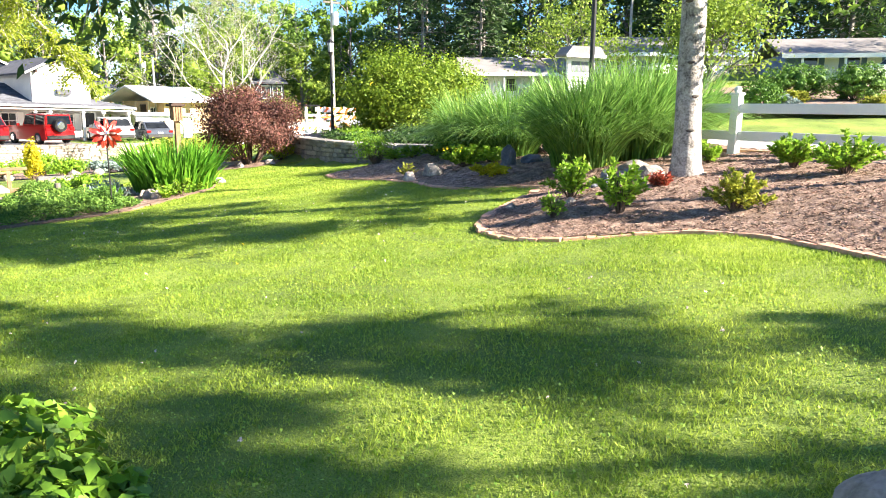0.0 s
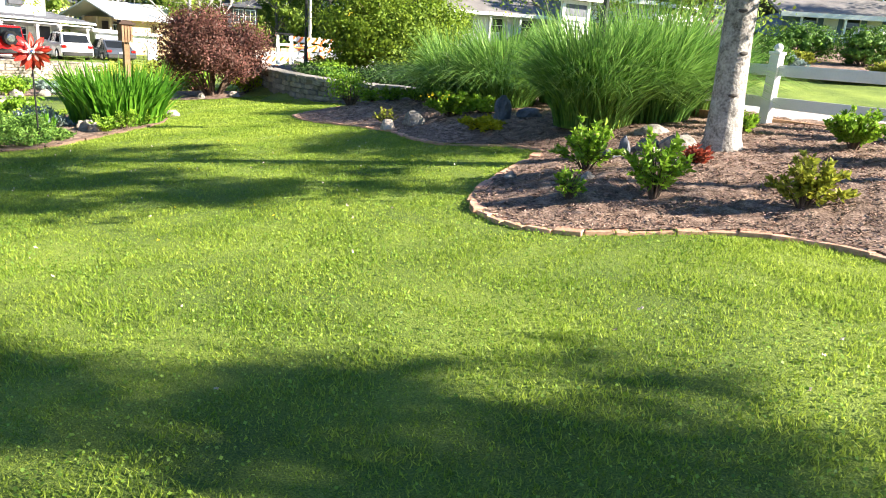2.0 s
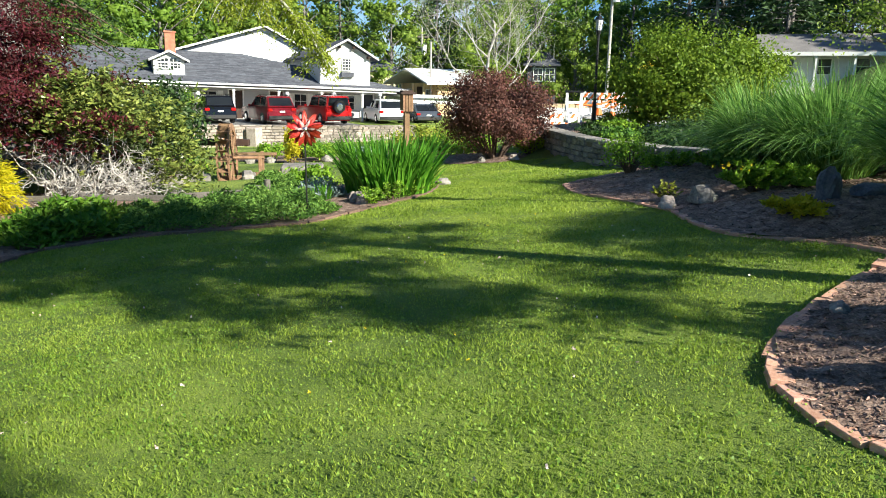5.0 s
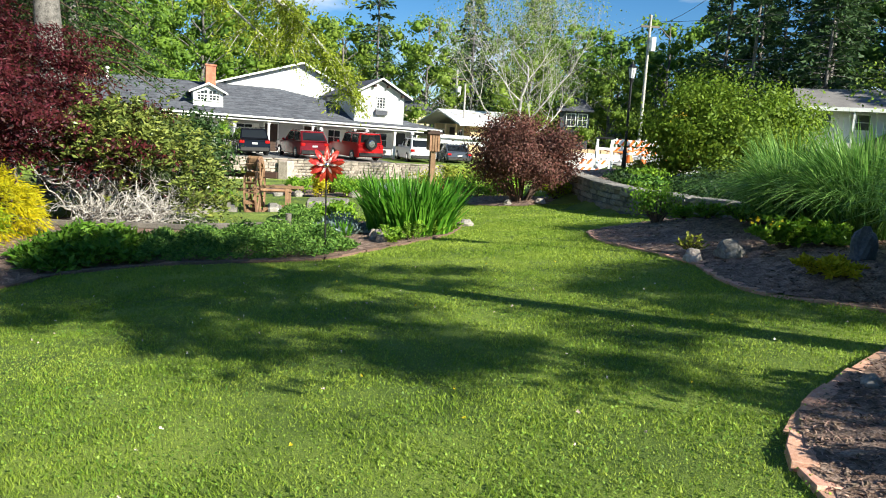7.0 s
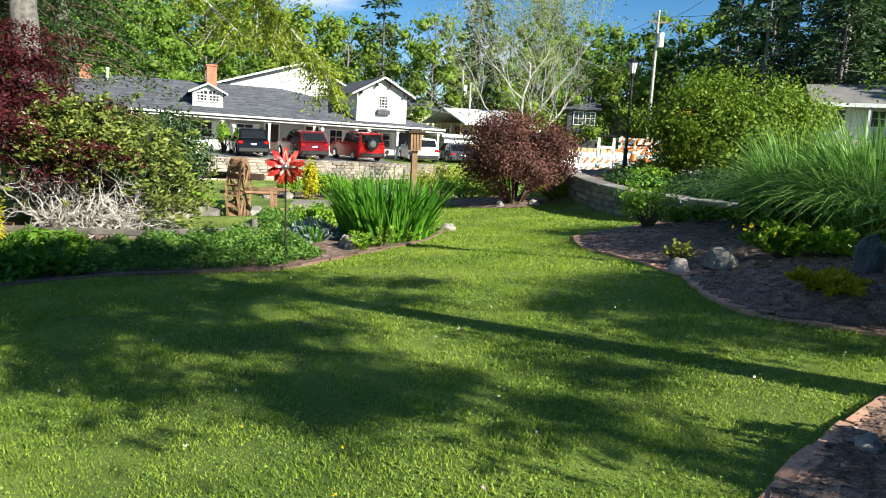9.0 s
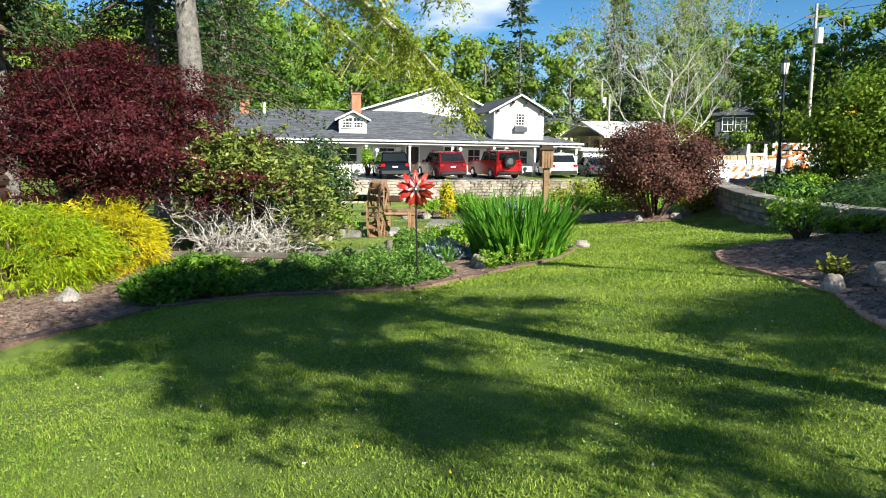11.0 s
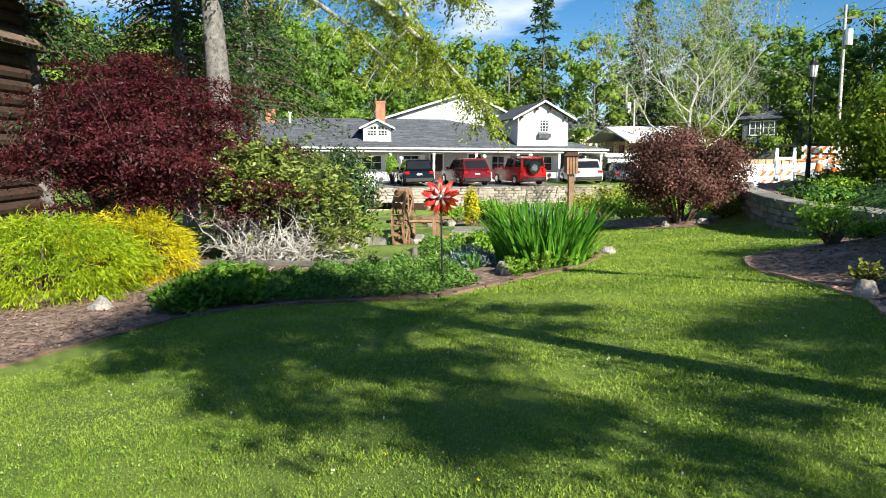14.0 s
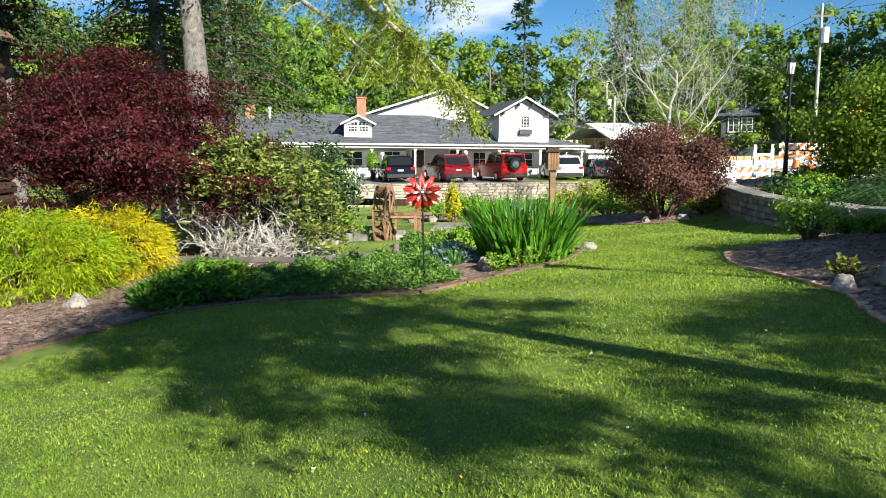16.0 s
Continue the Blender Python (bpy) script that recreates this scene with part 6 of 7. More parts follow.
# ---- water wheel, flume, stream ----
def water_wheel():
    c = Vector((-13.5, 21.15, -0.58))
    n = Vector((0.872, 0.489, 0)).normalized()
    yaw = math.degrees(math.atan2(n.y, n.x))
    t = thing("water_wheel", c.x, c.y, c.z, "weathered brown wooden water wheel over a small stream", "water wheel", rz=yaw)
    R, W = 1.04, 0.16
    for s in (-1, 1):
        bm = bmesh.new()
        k = 28
        for ring_r0, ring_r1 in ((R - 0.2, R),):
            vs = []
            for i in range(k):
                a = 2 * math.pi * i / k
                vs.append([bm.verts.new((s * W + dx, rr * math.cos(a), rr * math.sin(a))) for dx in (-0.02, 0.02) for rr in (ring_r0, ring_r1)])
            for i in range(k):
                p, q = vs[i], vs[(i + 1) % k]
                for a, b in ((0, 1), (1, 3), (3, 2), (2, 0)):
                    bm.faces.new((p[a], p[b], q[b], q[a]))
        part("rim", bm, M_WOOD, t)
        for i in range(8):
            a = 2 * math.pi * i / 8
            bm = bmesh.new()
            box(bm, s * W - 0.02, s * W + 0.02, -0.03, 0.03, 0.05, R - 0.1, m=Matrix.Rotation(a, 4, "X"))
            part("spoke", bm, M_WOOD, t)
    for i in range(20):
        a = 2 * math.pi * i / 20
        bm = bmesh.new()
        box(bm, -W + 0.025, W - 0.025, -0.012, 0.012, R - 0.24, R - 0.01, m=Matrix.Rotation(a, 4, "X") @ pose(0, 0, 0, 18))
        part("paddle", bm, M_WOOD, t)
    bm = bmesh.new()
    cyl(bm, (-0.55, 0, 0), (1.1, 0, 0), 0.05, 0.05)
    part("axle", bm, M_WOOD, t)
    # frame beside the wheel
    f = thing("wheel_frame", c.x, c.y, land1(-12.6, 21.44), "weathered timber frame beside the water wheel", "timber frame", rz=yaw)
    for y0 in (-0.42, 0.3):
        boxpart("post", (0.95, 1.05, y0, y0 + 0.1, -0.7, 0.92), M_WOOD, f, bevel=0.008)
    boxpart("beam", (0.25, 1.5, -0.43, -0.34, 0.86, 0.95), M_WOOD, f, bevel=0.008)
    boxpart("beam", (0.3, 1.75, -0.44, -0.32, 0.06, 0.26), M_WOOD, f, bevel=0.008)
    boxpart("beam", (0.3, 1.75, 0.32, 0.42, 0.06, 0.26), M_WOOD, f, bevel=0.008)
    boxpart("chute", (1.5, 2.15, -0.5, 0.45, 0.1, 0.32), M_WOOD, f, "timber trough", bevel=0.01)
    boxpart("support", (1.6, 2.1, -0.4, 0.3, -0.6, 0.1), M_WOOD, f, bevel=0.01)
    boxpart("brace", (1.8, 1.9, -0.5, -0.42, -0.1, 0.8), M_WOOD, f, "", pose(0.1, 0, 0.3, 0, 35, 0) @ pose(-0.5, 0, 0))
    for k, (u, v, w, h) in enumerate(((2.3, -1.5, 1.2, 0.5), (0.75, -0.9, 0.3, 0.6), (-0.55, -0.9, 0.35, 0.7), (-0.9, -2.0, 0.9, 0.55), (-1.0, -3.0, 0.8, 0.3), (0.8, -1.9, 0.3, 0.4))):
        p = Matrix.Translation(c) @ pose(0, 0, 0, 0, 0, yaw) @ Vector((u, v, 0))
        z = land1(p.x, p.y)
        s = boxpart("stone_step", (-w / 2, w / 2, -0.55, 0.55, -0.6, h * 0.55), M_STONE, None, "", pose(p.x, p.y, z, 0, 0, yaw + 4 * (k % 3)), bevel=0.05)
        tagged(s, "grey stacked stone block lining the stream", "stone step")
    bm = bmesh.new()
    box(bm, -0.45, 0.5, -4.2, 1.2, -0.02, 0.0, m=pose(c.x, c.y, -1.42, 0, 0, yaw))
    w = part("water", bm, M_WATER)
    tagged(w, "dark shallow water in the stone channel", "water", kind="structure")
    boxpart("outlet_log", (-0.1, 0.1, -1.2, 1.2, -0.1, 0.1), M_LOG, f, "dark log chute", pose(-0.6, 1.0, 1.15, 0, 0, 80), bevel=0.02)


water_wheel()


# ---- bird house ----
BIRD = (-6.25, 18.1)


def bird_house():
    x, y = BIRD
    z = land1(x, y)
    t = thing("bird_house", x, y, z, "brown wooden bird house on a square post", "bird house", rz=40)
    top = 1.52 - z
    boxpart("post", (-0.06, 0.06, -0.06, 0.06, -0.2, top - 0.42), M_WOOD, t, bevel=0.006)
    boxpart("box", (-0.12, 0.12, -0.12, 0.12, top - 0.42, top - 0.07), M_WOOD, t, bevel=0.006)
    for k in range(4):
        boxpart("slat", (-0.115 + 0.062 * k, -0.07 + 0.062 * k, -0.138, -0.12, top - 0.44, top - 0.08), M_WOOD, t)
    boxpart("roof", (-0.18, 0.18, -0.18, 0.18, top - 0.07, top - 0.02), M_LOG, t, "dark flat roof", bevel=0.008)
    boxpart("ridge", (-0.12, 0.12, -0.12, 0.12, top - 0.02, top + 0.02), M_LOG, t)


bird_house()


# ---- sign kiosk ----
def kiosk():
    x, y = 6.7, 30.6
    z = land1(x, y)
    t = thing("sign_kiosk", x, y, z, "white wooden sign kiosk with shingled gable roof", "sign", rz=24)
    for s in (-0.62, 0.62):
        boxpart("post", (s - 0.07, s + 0.07, -0.07, 0.07, -0.3, 3.55 - z + 0.1), M_WHITE, t, bevel=0.006)
    h = 3.55 - z
    boxpart("panel", (-0.55, 0.55, -0.03, 0.03, h - 1.6, h - 0.05), M_WHITE, t, "white sign panel")
    boxpart("header", (-0.5, 0.5, -0.045, -0.031, h - 0.62, h - 0.18), M_SLATE, t, "dark grey lettering band")
    for k in range(3):
        boxpart("text_bar", (-0.4, 0.3 - 0.1 * k, -0.04, -0.031, h - 0.85 - 0.18 * k, h - 0.79 - 0.18 * k), M_SLATE, t, "grey unreadable lettering bar")
    bm = bmesh.new()
    prism(bm, [(-1.0, 0.0), (1.0, 0.0), (1.0, 0.08), (0.72, 0.42), (-0.72, 0.42), (-1.0, 0.08)], (1, 0, 0), (0, 0, 1), (0, 1, 0), (0, -0.4, h), 0.8)
    part("roof", bm, M_SHINGLE_B, t, "grey-brown shingled roof")
    boxpart("fascia", (-1.02, 1.02, -0.43, -0.4, h - 0.04, h + 0.09), M_WHITE, t)
    boxpart("fascia", (-1.02, 1.02, 0.4, 0.43, h - 0.04, h + 0.09), M_WHITE, t)


kiosk()

# ---- vehicles ----
M_CARS = {"black": plain("black car paint", (0.005, 0.005, 0.006), 0.12), "maroon": plain("dark red car paint", (0.2, 0.006, 0.01), 0.15), "red": plain("red car paint", (0.55, 0.012, 0.012), 0.18),
          "white": plain("white car paint", (0.78, 0.78, 0.78), 0.18), "grey": plain("dark grey car paint", (0.06, 0.07, 0.09), 0.15)}
M_LIGHT_RED = plain("tail light", (0.5, 0.01, 0.01), 0.15)
M_TRIM = plain("dark trim", (0.02, 0.02, 0.02), 0.6)


def vehicle(x, y, z, heading, paint, label, L=4.6, W=1.86, H=1.7, boxy=False, category="car", spare=False):
    """A car that drives towards +x of its own frame; windows, lights, wheels and bumpers are parts."""
    t = thing("suv" if H > 1.55 else "sedan", x, y, z, label, category, "parked cars", rz=heading)
    p = M_CARS[paint]
    g, h = 0.24, H
    hood = 0.6 * h if boxy else 0.57 * h
    body = [(-L / 2, g + 0.12), (-L / 2 + 0.06, 0.55 * h), (-L / 2 + 0.12, 0.6 * h), (0.14 * L, 0.6 * h), (L / 2 - 0.35, hood), (L / 2 - 0.03, 0.48 * h), (L / 2, g + 0.15), (L / 2 - 0.1, g), (-L / 2 + 0.1, g)]
    bm = bmesh.new()
    prism(bm, body, (1, 0, 0), (0, 0, 1), (0, 1, 0), (0, -W / 2, 0), W)
    bmesh.ops.bevel(bm, geom=list(bm.edges), offset=0.05, segments=2, affect="EDGES")
    b = part("body", bm, p, t, "", False)
    tops = ((-L / 2 + 0.08, 0.6 * h), (-L / 2 + (0.14 if boxy else 0.5), h - 0.04), (-0.07 * L, h), (0.0, h - 0.05), ((0.08 if boxy else 0.17) * L, 0.6 * h))
    if H < 1.55:
        tops = ((-L / 2 + 0.35, 0.6 * h), (-L / 2 + 1.2, h - 0.02), (0.04 * L, h), (0.1 * L, h - 0.04), (0.25 * L, 0.6 * h))
    bm = bmesh.new()
    lo, inn = W / 2 - 0.06, W / 2 - 0.2
    left = [bm.verts.new((q, -lo + (lo - inn) * max(0, (r - 0.6 * h) / (0.4 * h)), r)) for q, r in tops]
    right = [bm.verts.new((q, lo - (lo - inn) * max(0, (r - 0.6 * h) / (0.4 * h)), r)) for q, r in tops]
    bm.faces.new(left)
    bm.faces.new(right[::-1])
    k = len(tops)
    for i in range(k):
        bm.faces.new((left[i], right[i], right[(i + 1) % k], left[(i + 1) % k]))
    bmesh.ops.bevel(bm, geom=list(bm.edges), offset=0.03, segments=1, affect="EDGES")
    part("cabin", bm, p, t)
    # glass set on the cabin's faces
    x0, x1 = tops[1][0] + 0.12, tops[3][0] - 0.02
    for s in (-1, 1):
        for a, c in ((x0, (x0 + x1) / 2 - 0.05), ((x0 + x1) / 2 + 0.05, x1 + 0.08)):
            bm = bmesh.new()
            za, zb = 0.62 * h, 0.945 * h
            ya, yb = s * (lo - (lo - inn) * 0.1 + 0.006), s * (lo - (lo - inn) * 0.825 + 0.006)
            vs = [bm.verts.new(q) for q in ((a, ya, za), (c + (0.12 if c > x1 else 0), ya, za), (c, yb, zb), (a + 0.04, yb, zb))]
            bm.faces.new(vs)
            bmesh.ops.solidify(bm, geom=list(bm.faces), thickness=0.008)
            part("side_window", bm, M_GLASS, t)
    (qa, ra), (qb, rb) = tops[0], tops[1]
    bm = bmesh.new()
    f0, f1 = 0.14, 0.86
    pa, pb = (qa + (qb - qa) * f0, ra + (rb - ra) * f0), (qa + (qb - qa) * f1, ra + (rb - ra) * f1)
    vs = [bm.verts.new((pp[0] - 0.012, s * w, pp[1] + 0.004)) for pp, w in ((pa, lo - 0.12), (pb, inn - 0.05)) for s in (-1, 1)]
    bm.faces.new((vs[0], vs[1], vs[3], vs[2]))
    bmesh.ops.solidify(bm, geom=list(bm.faces), thickness=0.008)
    part("rear_window", bm, M_GLASS, t)
    (qa, ra), (qb, rb) = tops[4], tops[3]
    bm = bmesh.new()
    vs = [bm.verts.new((q + 0.012, s * w, r + 0.004)) for q, r, w in ((qa - (qa - qb) * 0.12, ra + (rb - ra) * 0.12, lo - 0.1), (qa - (qa - qb) * 0.9, ra + (rb - ra) * 0.9, inn - 0.05)) for s in (-1, 1)]
    bm.faces.new((vs[0], vs[1], vs[3], vs[2]))
    bmesh.ops.solidify(bm, geom=list(bm.faces), thickness=0.008)
    part("windscreen", bm, M_GLASS, t)
    boxpart("rear_bumper", (-L / 2 - 0.06, -L / 2 + 0.1, -W / 2 + 0.06, W / 2 - 0.06, g + 0.06, g + 0.3), M_TRIM, t, "dark bumper", bevel=0.03)
    boxpart("front_bumper", (L / 2 - 0.1, L / 2 + 0.05, -W / 2 + 0.06, W / 2 - 0.06, g + 0.06, g + 0.3), M_TRIM, t, "dark bumper", bevel=0.03)
    for s in (-1, 1):
        boxpart("tail_light", (-L / 2 - 0.01, -L / 2 + 0.12, s * (W / 2 - 0.17) - 0.14, s * (W / 2 - 0.17) + 0.14, 0.46 * h, 0.56 * h), M_LIGHT_RED, t, "red tail light", bevel=0.02)
        boxpart("headlight", (L / 2 - 0.1, L / 2 + 0.01, s * (W / 2 - 0.3) - 0.15, s * (W / 2 - 0.3) + 0.15, 0.4 * h, 0.47 * h), M_LAMPGLASS, t, "clear headlight", bevel=0.02)
        boxpart("mirror", (0.1 * L, 0.1 * L + 0.12, s * (W / 2 + 0.08) - 0.08, s * (W / 2 + 0.08) + 0.08, 0.6 * h, 0.6 * h + 0.14), p, t, bevel=0.02)
    boxpart("number_plate", (-L / 2 - 0.02, -L / 2 + 0.02, -0.17, 0.17, 0.42 * h, 0.42 * h + 0.1), M_WHITE, t, "white number plate")
    R = 0.37 if H > 1.55 else 0.32
    for q in (-L * 0.3, L * 0.31):
        for s in (-1, 1):
            bm = bmesh.new()
            yy = s * (W / 2 - 0.1)
            cyl(bm, (q, yy - 0.12, R), (q, yy + 0.12, R), R, R, 20)
            bmesh.ops.bevel(bm, geom=[e for e in bm.edges if e.calc_face_angle(0) > 1], offset=0.03, segments=2, affect="EDGES")
            w = part("wheel", bm, M_RUBBER, t, "black tyre")
            bm = bmesh.new()
            cyl(bm, (q, yy + s * 0.1, R), (q, yy + s * 0.135, R), R * 0.62, R * 0.5, 10)
            part("rim", bm, M_CHROME, w, "silver rim")
    if spare:
        bm = bmesh.new()
        cyl(bm, (-L / 2 - 0.28, 0.1, 0.62 * h), (-L / 2 - 0.02, 0.1, 0.62 * h), 0.4, 0.4, 20)
        w = part("spare_wheel", bm, M_RUBBER, t, "black spare tyre")
        bm = bmesh.new()
        cyl(bm, (-L / 2 - 0.31, 0.1, 0.62 * h), (-L / 2 - 0.27, 0.1, 0.62 * h), 0.2, 0.26, 12)
        part("rim", bm, M_CHROME, w, "silver rim")
    boxpart("roof_rail", (-L * 0.34, -L * 0.08, -inn + 0.02, -inn + 0.06, h, h + 0.05), M_TRIM, t)
    boxpart("roof_rail", (-L * 0.34, -L * 0.08, inn - 0.06, inn - 0.02, h, h + 0.05), M_TRIM, t)
    return t


for u, v, hd, paint, H, L, boxy, spare, lab in ((-4.2, -2.2, 138, "black", 1.7, 4.7, False, False, "black crossover parked by the inn porch"), (-0.85, -2.4, 145, "maroon", 1.75, 4.9, False, False, "dark red suv parked by the inn porch"),
                                                (2.85, -2.2, 148, "red", 1.85, 4.5, True, True, "boxy bright red suv with rear spare wheel"), (7.6, -1.0, 131, "white", 1.68, 4.6, False, False, "white suv parked beside the carport"), (10.6, -0.6, 129, "grey", 1.42, 4.6, False, False, "dark grey sedan under the carport")):
    x, y = house_xy(u, v)
    vehicle(x, y, -0.88 - 0.02 * u, hd, paint, lab, L, 1.88, H, boxy, "car", spare)
x, y = 25.2, 37.2
vehicle(x, y, land1(x, y) + 0.05, 190, "white", "white pickup-sized car parked before the motel", 4.8, 1.9, 1.75)
x, y = 17.2, 47.5
vehicle(x, y, land1(x, y), 200, "white", "white car parked across the road", 4.5, 1.8, 1.45)
# potted cone tree, lamp globes and white fence by the porch
for u in (-4.9, 0.9, 4.2, 7.6):
    x, y = house_xy(u, -0.3)
    g = thing("path_light", x, y, -0.95, "small white globe light on a post beside the porch", "light")
    bm = bmesh.new()
    cyl(bm, (0, 0, 0), (0, 0, 1.75), 0.04, 0.035)
    part("post", bm, M_WHITE, g)
    bm = bmesh.new()
    bmesh.ops.create_uvsphere(bm, u_segments=12, v_segments=8, radius=0.15, matrix=Matrix.Translation((0, 0, 1.88)))
    part("globe", bm, M_LAMPGLASS, g, "white glass globe", True)
x, y = house_xy(-5.6, -0.9)
dome_shrub("cone_tree", x, y, -0.95, 0.4, 0.4, 2.1, 1500, 0.12, L_SHRUB, "small clipped cone tree behind the cars", "tree", 500, 40, low=0.35)
x, y = house_xy(-8.2, -3.4)
pf = thing("picket_fence", x, y, -0.95, "short white picket fence at the porch", "fence", rz=45)
for k in range(9):
    boxpart("picket", (0.16 * k, 0.16 * k + 0.1, -0.015, 0.015, 0.0, 1.05), M_WHITE, pf)
boxpart("rail", (0, 1.4, 0.016, 0.05, 0.75, 0.83), M_WHITE, pf)
boxpart("rail", (0, 1.4, 0.016, 0.05, 0.25, 0.33), M_WHITE, pf)


# ---- far buildings ----
def motel(name, x, y, yaw, L, D, H, rise, wall, label, roof=None, doors=True):
    z = land1(x, y) - 0.6
    t = thing(name, x, y, z, label, "building", rz=yaw)
    bm = bmesh.new()
    box(bm, -L / 2, L / 2, 0, D, -1.0, H)
    part("wall", bm, wall, t)
    for s in (0, 1):
        e = [(-L / 2 - 0.5, -1.4, H - 0.1), (L / 2 + 0.5, -1.4, H - 0.1), (L / 2 + 0.5, D / 2, H + rise), (-L / 2 - 0.5, D / 2, H + rise)]
        if s:
            e = [(a, D - b, c) for a, b, c in e][::-1]
        slab("roof", e, 0.18, roof or M_SHINGLE_B, t)
    boxpart("fascia", (-L / 2 - 0.5, L / 2 + 0.5, -1.47, -1.41, H - 0.34, H - 0.08), M_WHITE, t, "white fascia")
    n = int(L / 2.4)
    for k in range(n):
        u = -L / 2 + 1.0 + k * 2.4
        window(t, u, u + 0.95, 0.9, 2.05, -0.03, Matrix(), 1, 2)
        if doors:
            d = boxpart("door", (u + 1.3, u + 2.1, -0.06, 0.01, 0.05, 2.05), M_WHITE, t, "white door")
        boxpart("post", (u - 0.35, u - 0.23, -1.35, -1.23, -0.2, H - 0.25), M_WHITE, t)
    boxpart("walkway", (-L / 2, L / 2, -1.5, -0.02, -0.6, 0.05), M_CONCRETE, t)
    return t


motel("motel", 29.5, 43.0, -14, 14, 7, 2.2, 1.2, M_BLUE, "low blue motel with light brown roof and white trim")
motel("cottage", 8.6, 60.5, 2, 10, 6, 2.5, 1.4, M_SIDING, "low white cottage with a light brown roof")
motel("cottage", 19.5, 58.5, -5, 11, 6, 2.6, 1.5, M_SIDING, "white low building with brown roof among trees")


def porch_house(x, y, z, yaw):
    t = thing("hill_house", x, y, z, "tan wooden building with white metal roof and deck", "house", rz=yaw)
    boxpart("wall", (-3.2, 3.2, 0, 5, -4, 2.3), M_TAN, t)
    for s in (-1, 1):
        e = [(0, -1.6, 3.6), (0, 5.6, 3.6), (s * 4.1, 5.6, 2.3), (s * 4.1, -1.6, 2.3)]
        slab("roof", e if s < 0 else e[::-1], 0.12, M_METALROOF, t, "white metal roof")
    for u in (-2.9, -1.0, 1.0, 2.9):
        boxpart("post", (u - 0.07, u + 0.07, -1.35, -1.2, -1.0, 2.3), M_TAN, t)
    boxpart("deck", (-3.4, 3.4, -1.5, 0, -0.25, 0.0), M_TAN, t)
    boxpart("deck_rail", (-3.4, 3.4, -1.48, -1.4, 0.8, 0.9), M_TAN, t)
    for k in range(14):
        boxpart("baluster", (-3.3 + 0.5 * k, -3.24 + 0.5 * k, -1.47, -1.41, 0.0, 0.8), M_TAN, t)
    window(t, -2.2, -1.3, 0.7, 1.8, -0.03, Matrix(), 2, 2)
    window(t, 1.2, 2.1, 0.7, 1.8, -0.03, Matrix(), 2, 2)
    boxpart("door", (-0.4, 0.5, -0.05, 0.01, 0, 2.0), M_LOG, t, "dark door")
    return t


porch_house(-24.6, 63.6, -0.5, -38)


def small_house(x, y, z, yaw, wall, label, w=5, h=5, d=5):
    t = thing("far_house", x, y, z, label, "house", rz=yaw)
    boxpart("wall", (-w / 2, w / 2, 0, d, -3, h), wall, t)
    e = [(-w / 2 - 0.4, -0.5, h), (w / 2 + 0.4, -0.5, h), (w / 2 - 0.8, d / 2, h + 1.2), (-w / 2 + 0.8, d / 2, h + 1.2)]
    slab("roof", e, 0.15, M_SHINGLE, t)
    slab("roof", [(a, d - b, c) for a, b, c in e][::-1], 0.15, M_SHINGLE, t)
    for u in (-w * 0.3, w * 0.1):
        for q in ((0.8, 3.2) if h > 4.5 else (0.8,)):
            window(t, u, u + 0.9, q, q + 1.2, -0.03, Matrix(), 2, 2)
    return t


small_house(-31.5, 67.5, -0.6, 30, M_CREAM, "cream two-storey house behind the inn", 5, 3.6)
small_house(-14.4, 68.0, 1.3, 12, M_SHINGLE, "dark grey house among trees", 2.6, 2.3)


# ---- utility poles and wires ----
def pole(x, y, z, h, label, arm=True, can=True, r=0.13):
    t = thing("utility_pole", x, y, z, label, "utility pole")
    bm = bmesh.new()
    cyl(bm, (0, 0, -0.5), (0, 0, h), r, r * 0.75, 10)
    part("pole", bm, M_GREYTWIG, t)
    if arm:
        bm = bmesh.new()
        box(bm, -0.7, 0.7, -0.06, 0.06, h - 0.9, h - 0.76, m=pose(0, 0, 0, 0, 0, 30))
        part("crossarm", bm, M_GREYWOOD, t)
    if can:
        bm = bmesh.new()
        cyl(bm, (0.3, -0.15, h - 2.6), (0.3, -0.15, h - 1.6), 0.24, 0.24, 12)
        part("transformer", bm, M_VINYL, t, "pale grey transformer can")
    return t


pole(-7.3, 59.0, 0.4, 10.0, "tall pale utility pole beside the road", True, True, 0.13)
pole(-27.0, 70.0, 0.5, 6.6, "utility pole behind the inn")
pole(-22.9, 62.0, -0.3, 5.6, "slim utility pole behind the inn", False, False, 0.1)
pole(19.0, 66, 4.0, 13.0, "utility pole before the dark woods", False, False)
pole(24.5, 66, 4.0, 14.5, "utility pole with transformer before the woods", False, True)


def wire(a, b, sag, label="thin black overhead cable", material=None, r=0.016):
    pts = [Vector(a).lerp(Vector(b), k / 12) - Vector((0, 0, sag * 4 * (k / 12) * (1 - k / 12))) for k in range(13)]
    V, F = tube_arrays([(pts, [r] * 13)], 4)
    tagged(link("cable", mesh_arrays("cable", V, F, material or M_BLACK)), label, "cable")


wire((-7.3, 59, 9.9), (-27, 70, 6.4), 0.9)
wire((-7.3, 59, 9.5), (-27, 70, 5.9), 0.9)
wire((-7.3, 59, 9.0), (-22.9, 62, 5.0), 0.8)
wire((-7.3, 59, 9.9), (19, 66, 15), 1.0)
wire((-7.3, 59, 9.6), (2.5, 26, 9.5), 1.0)


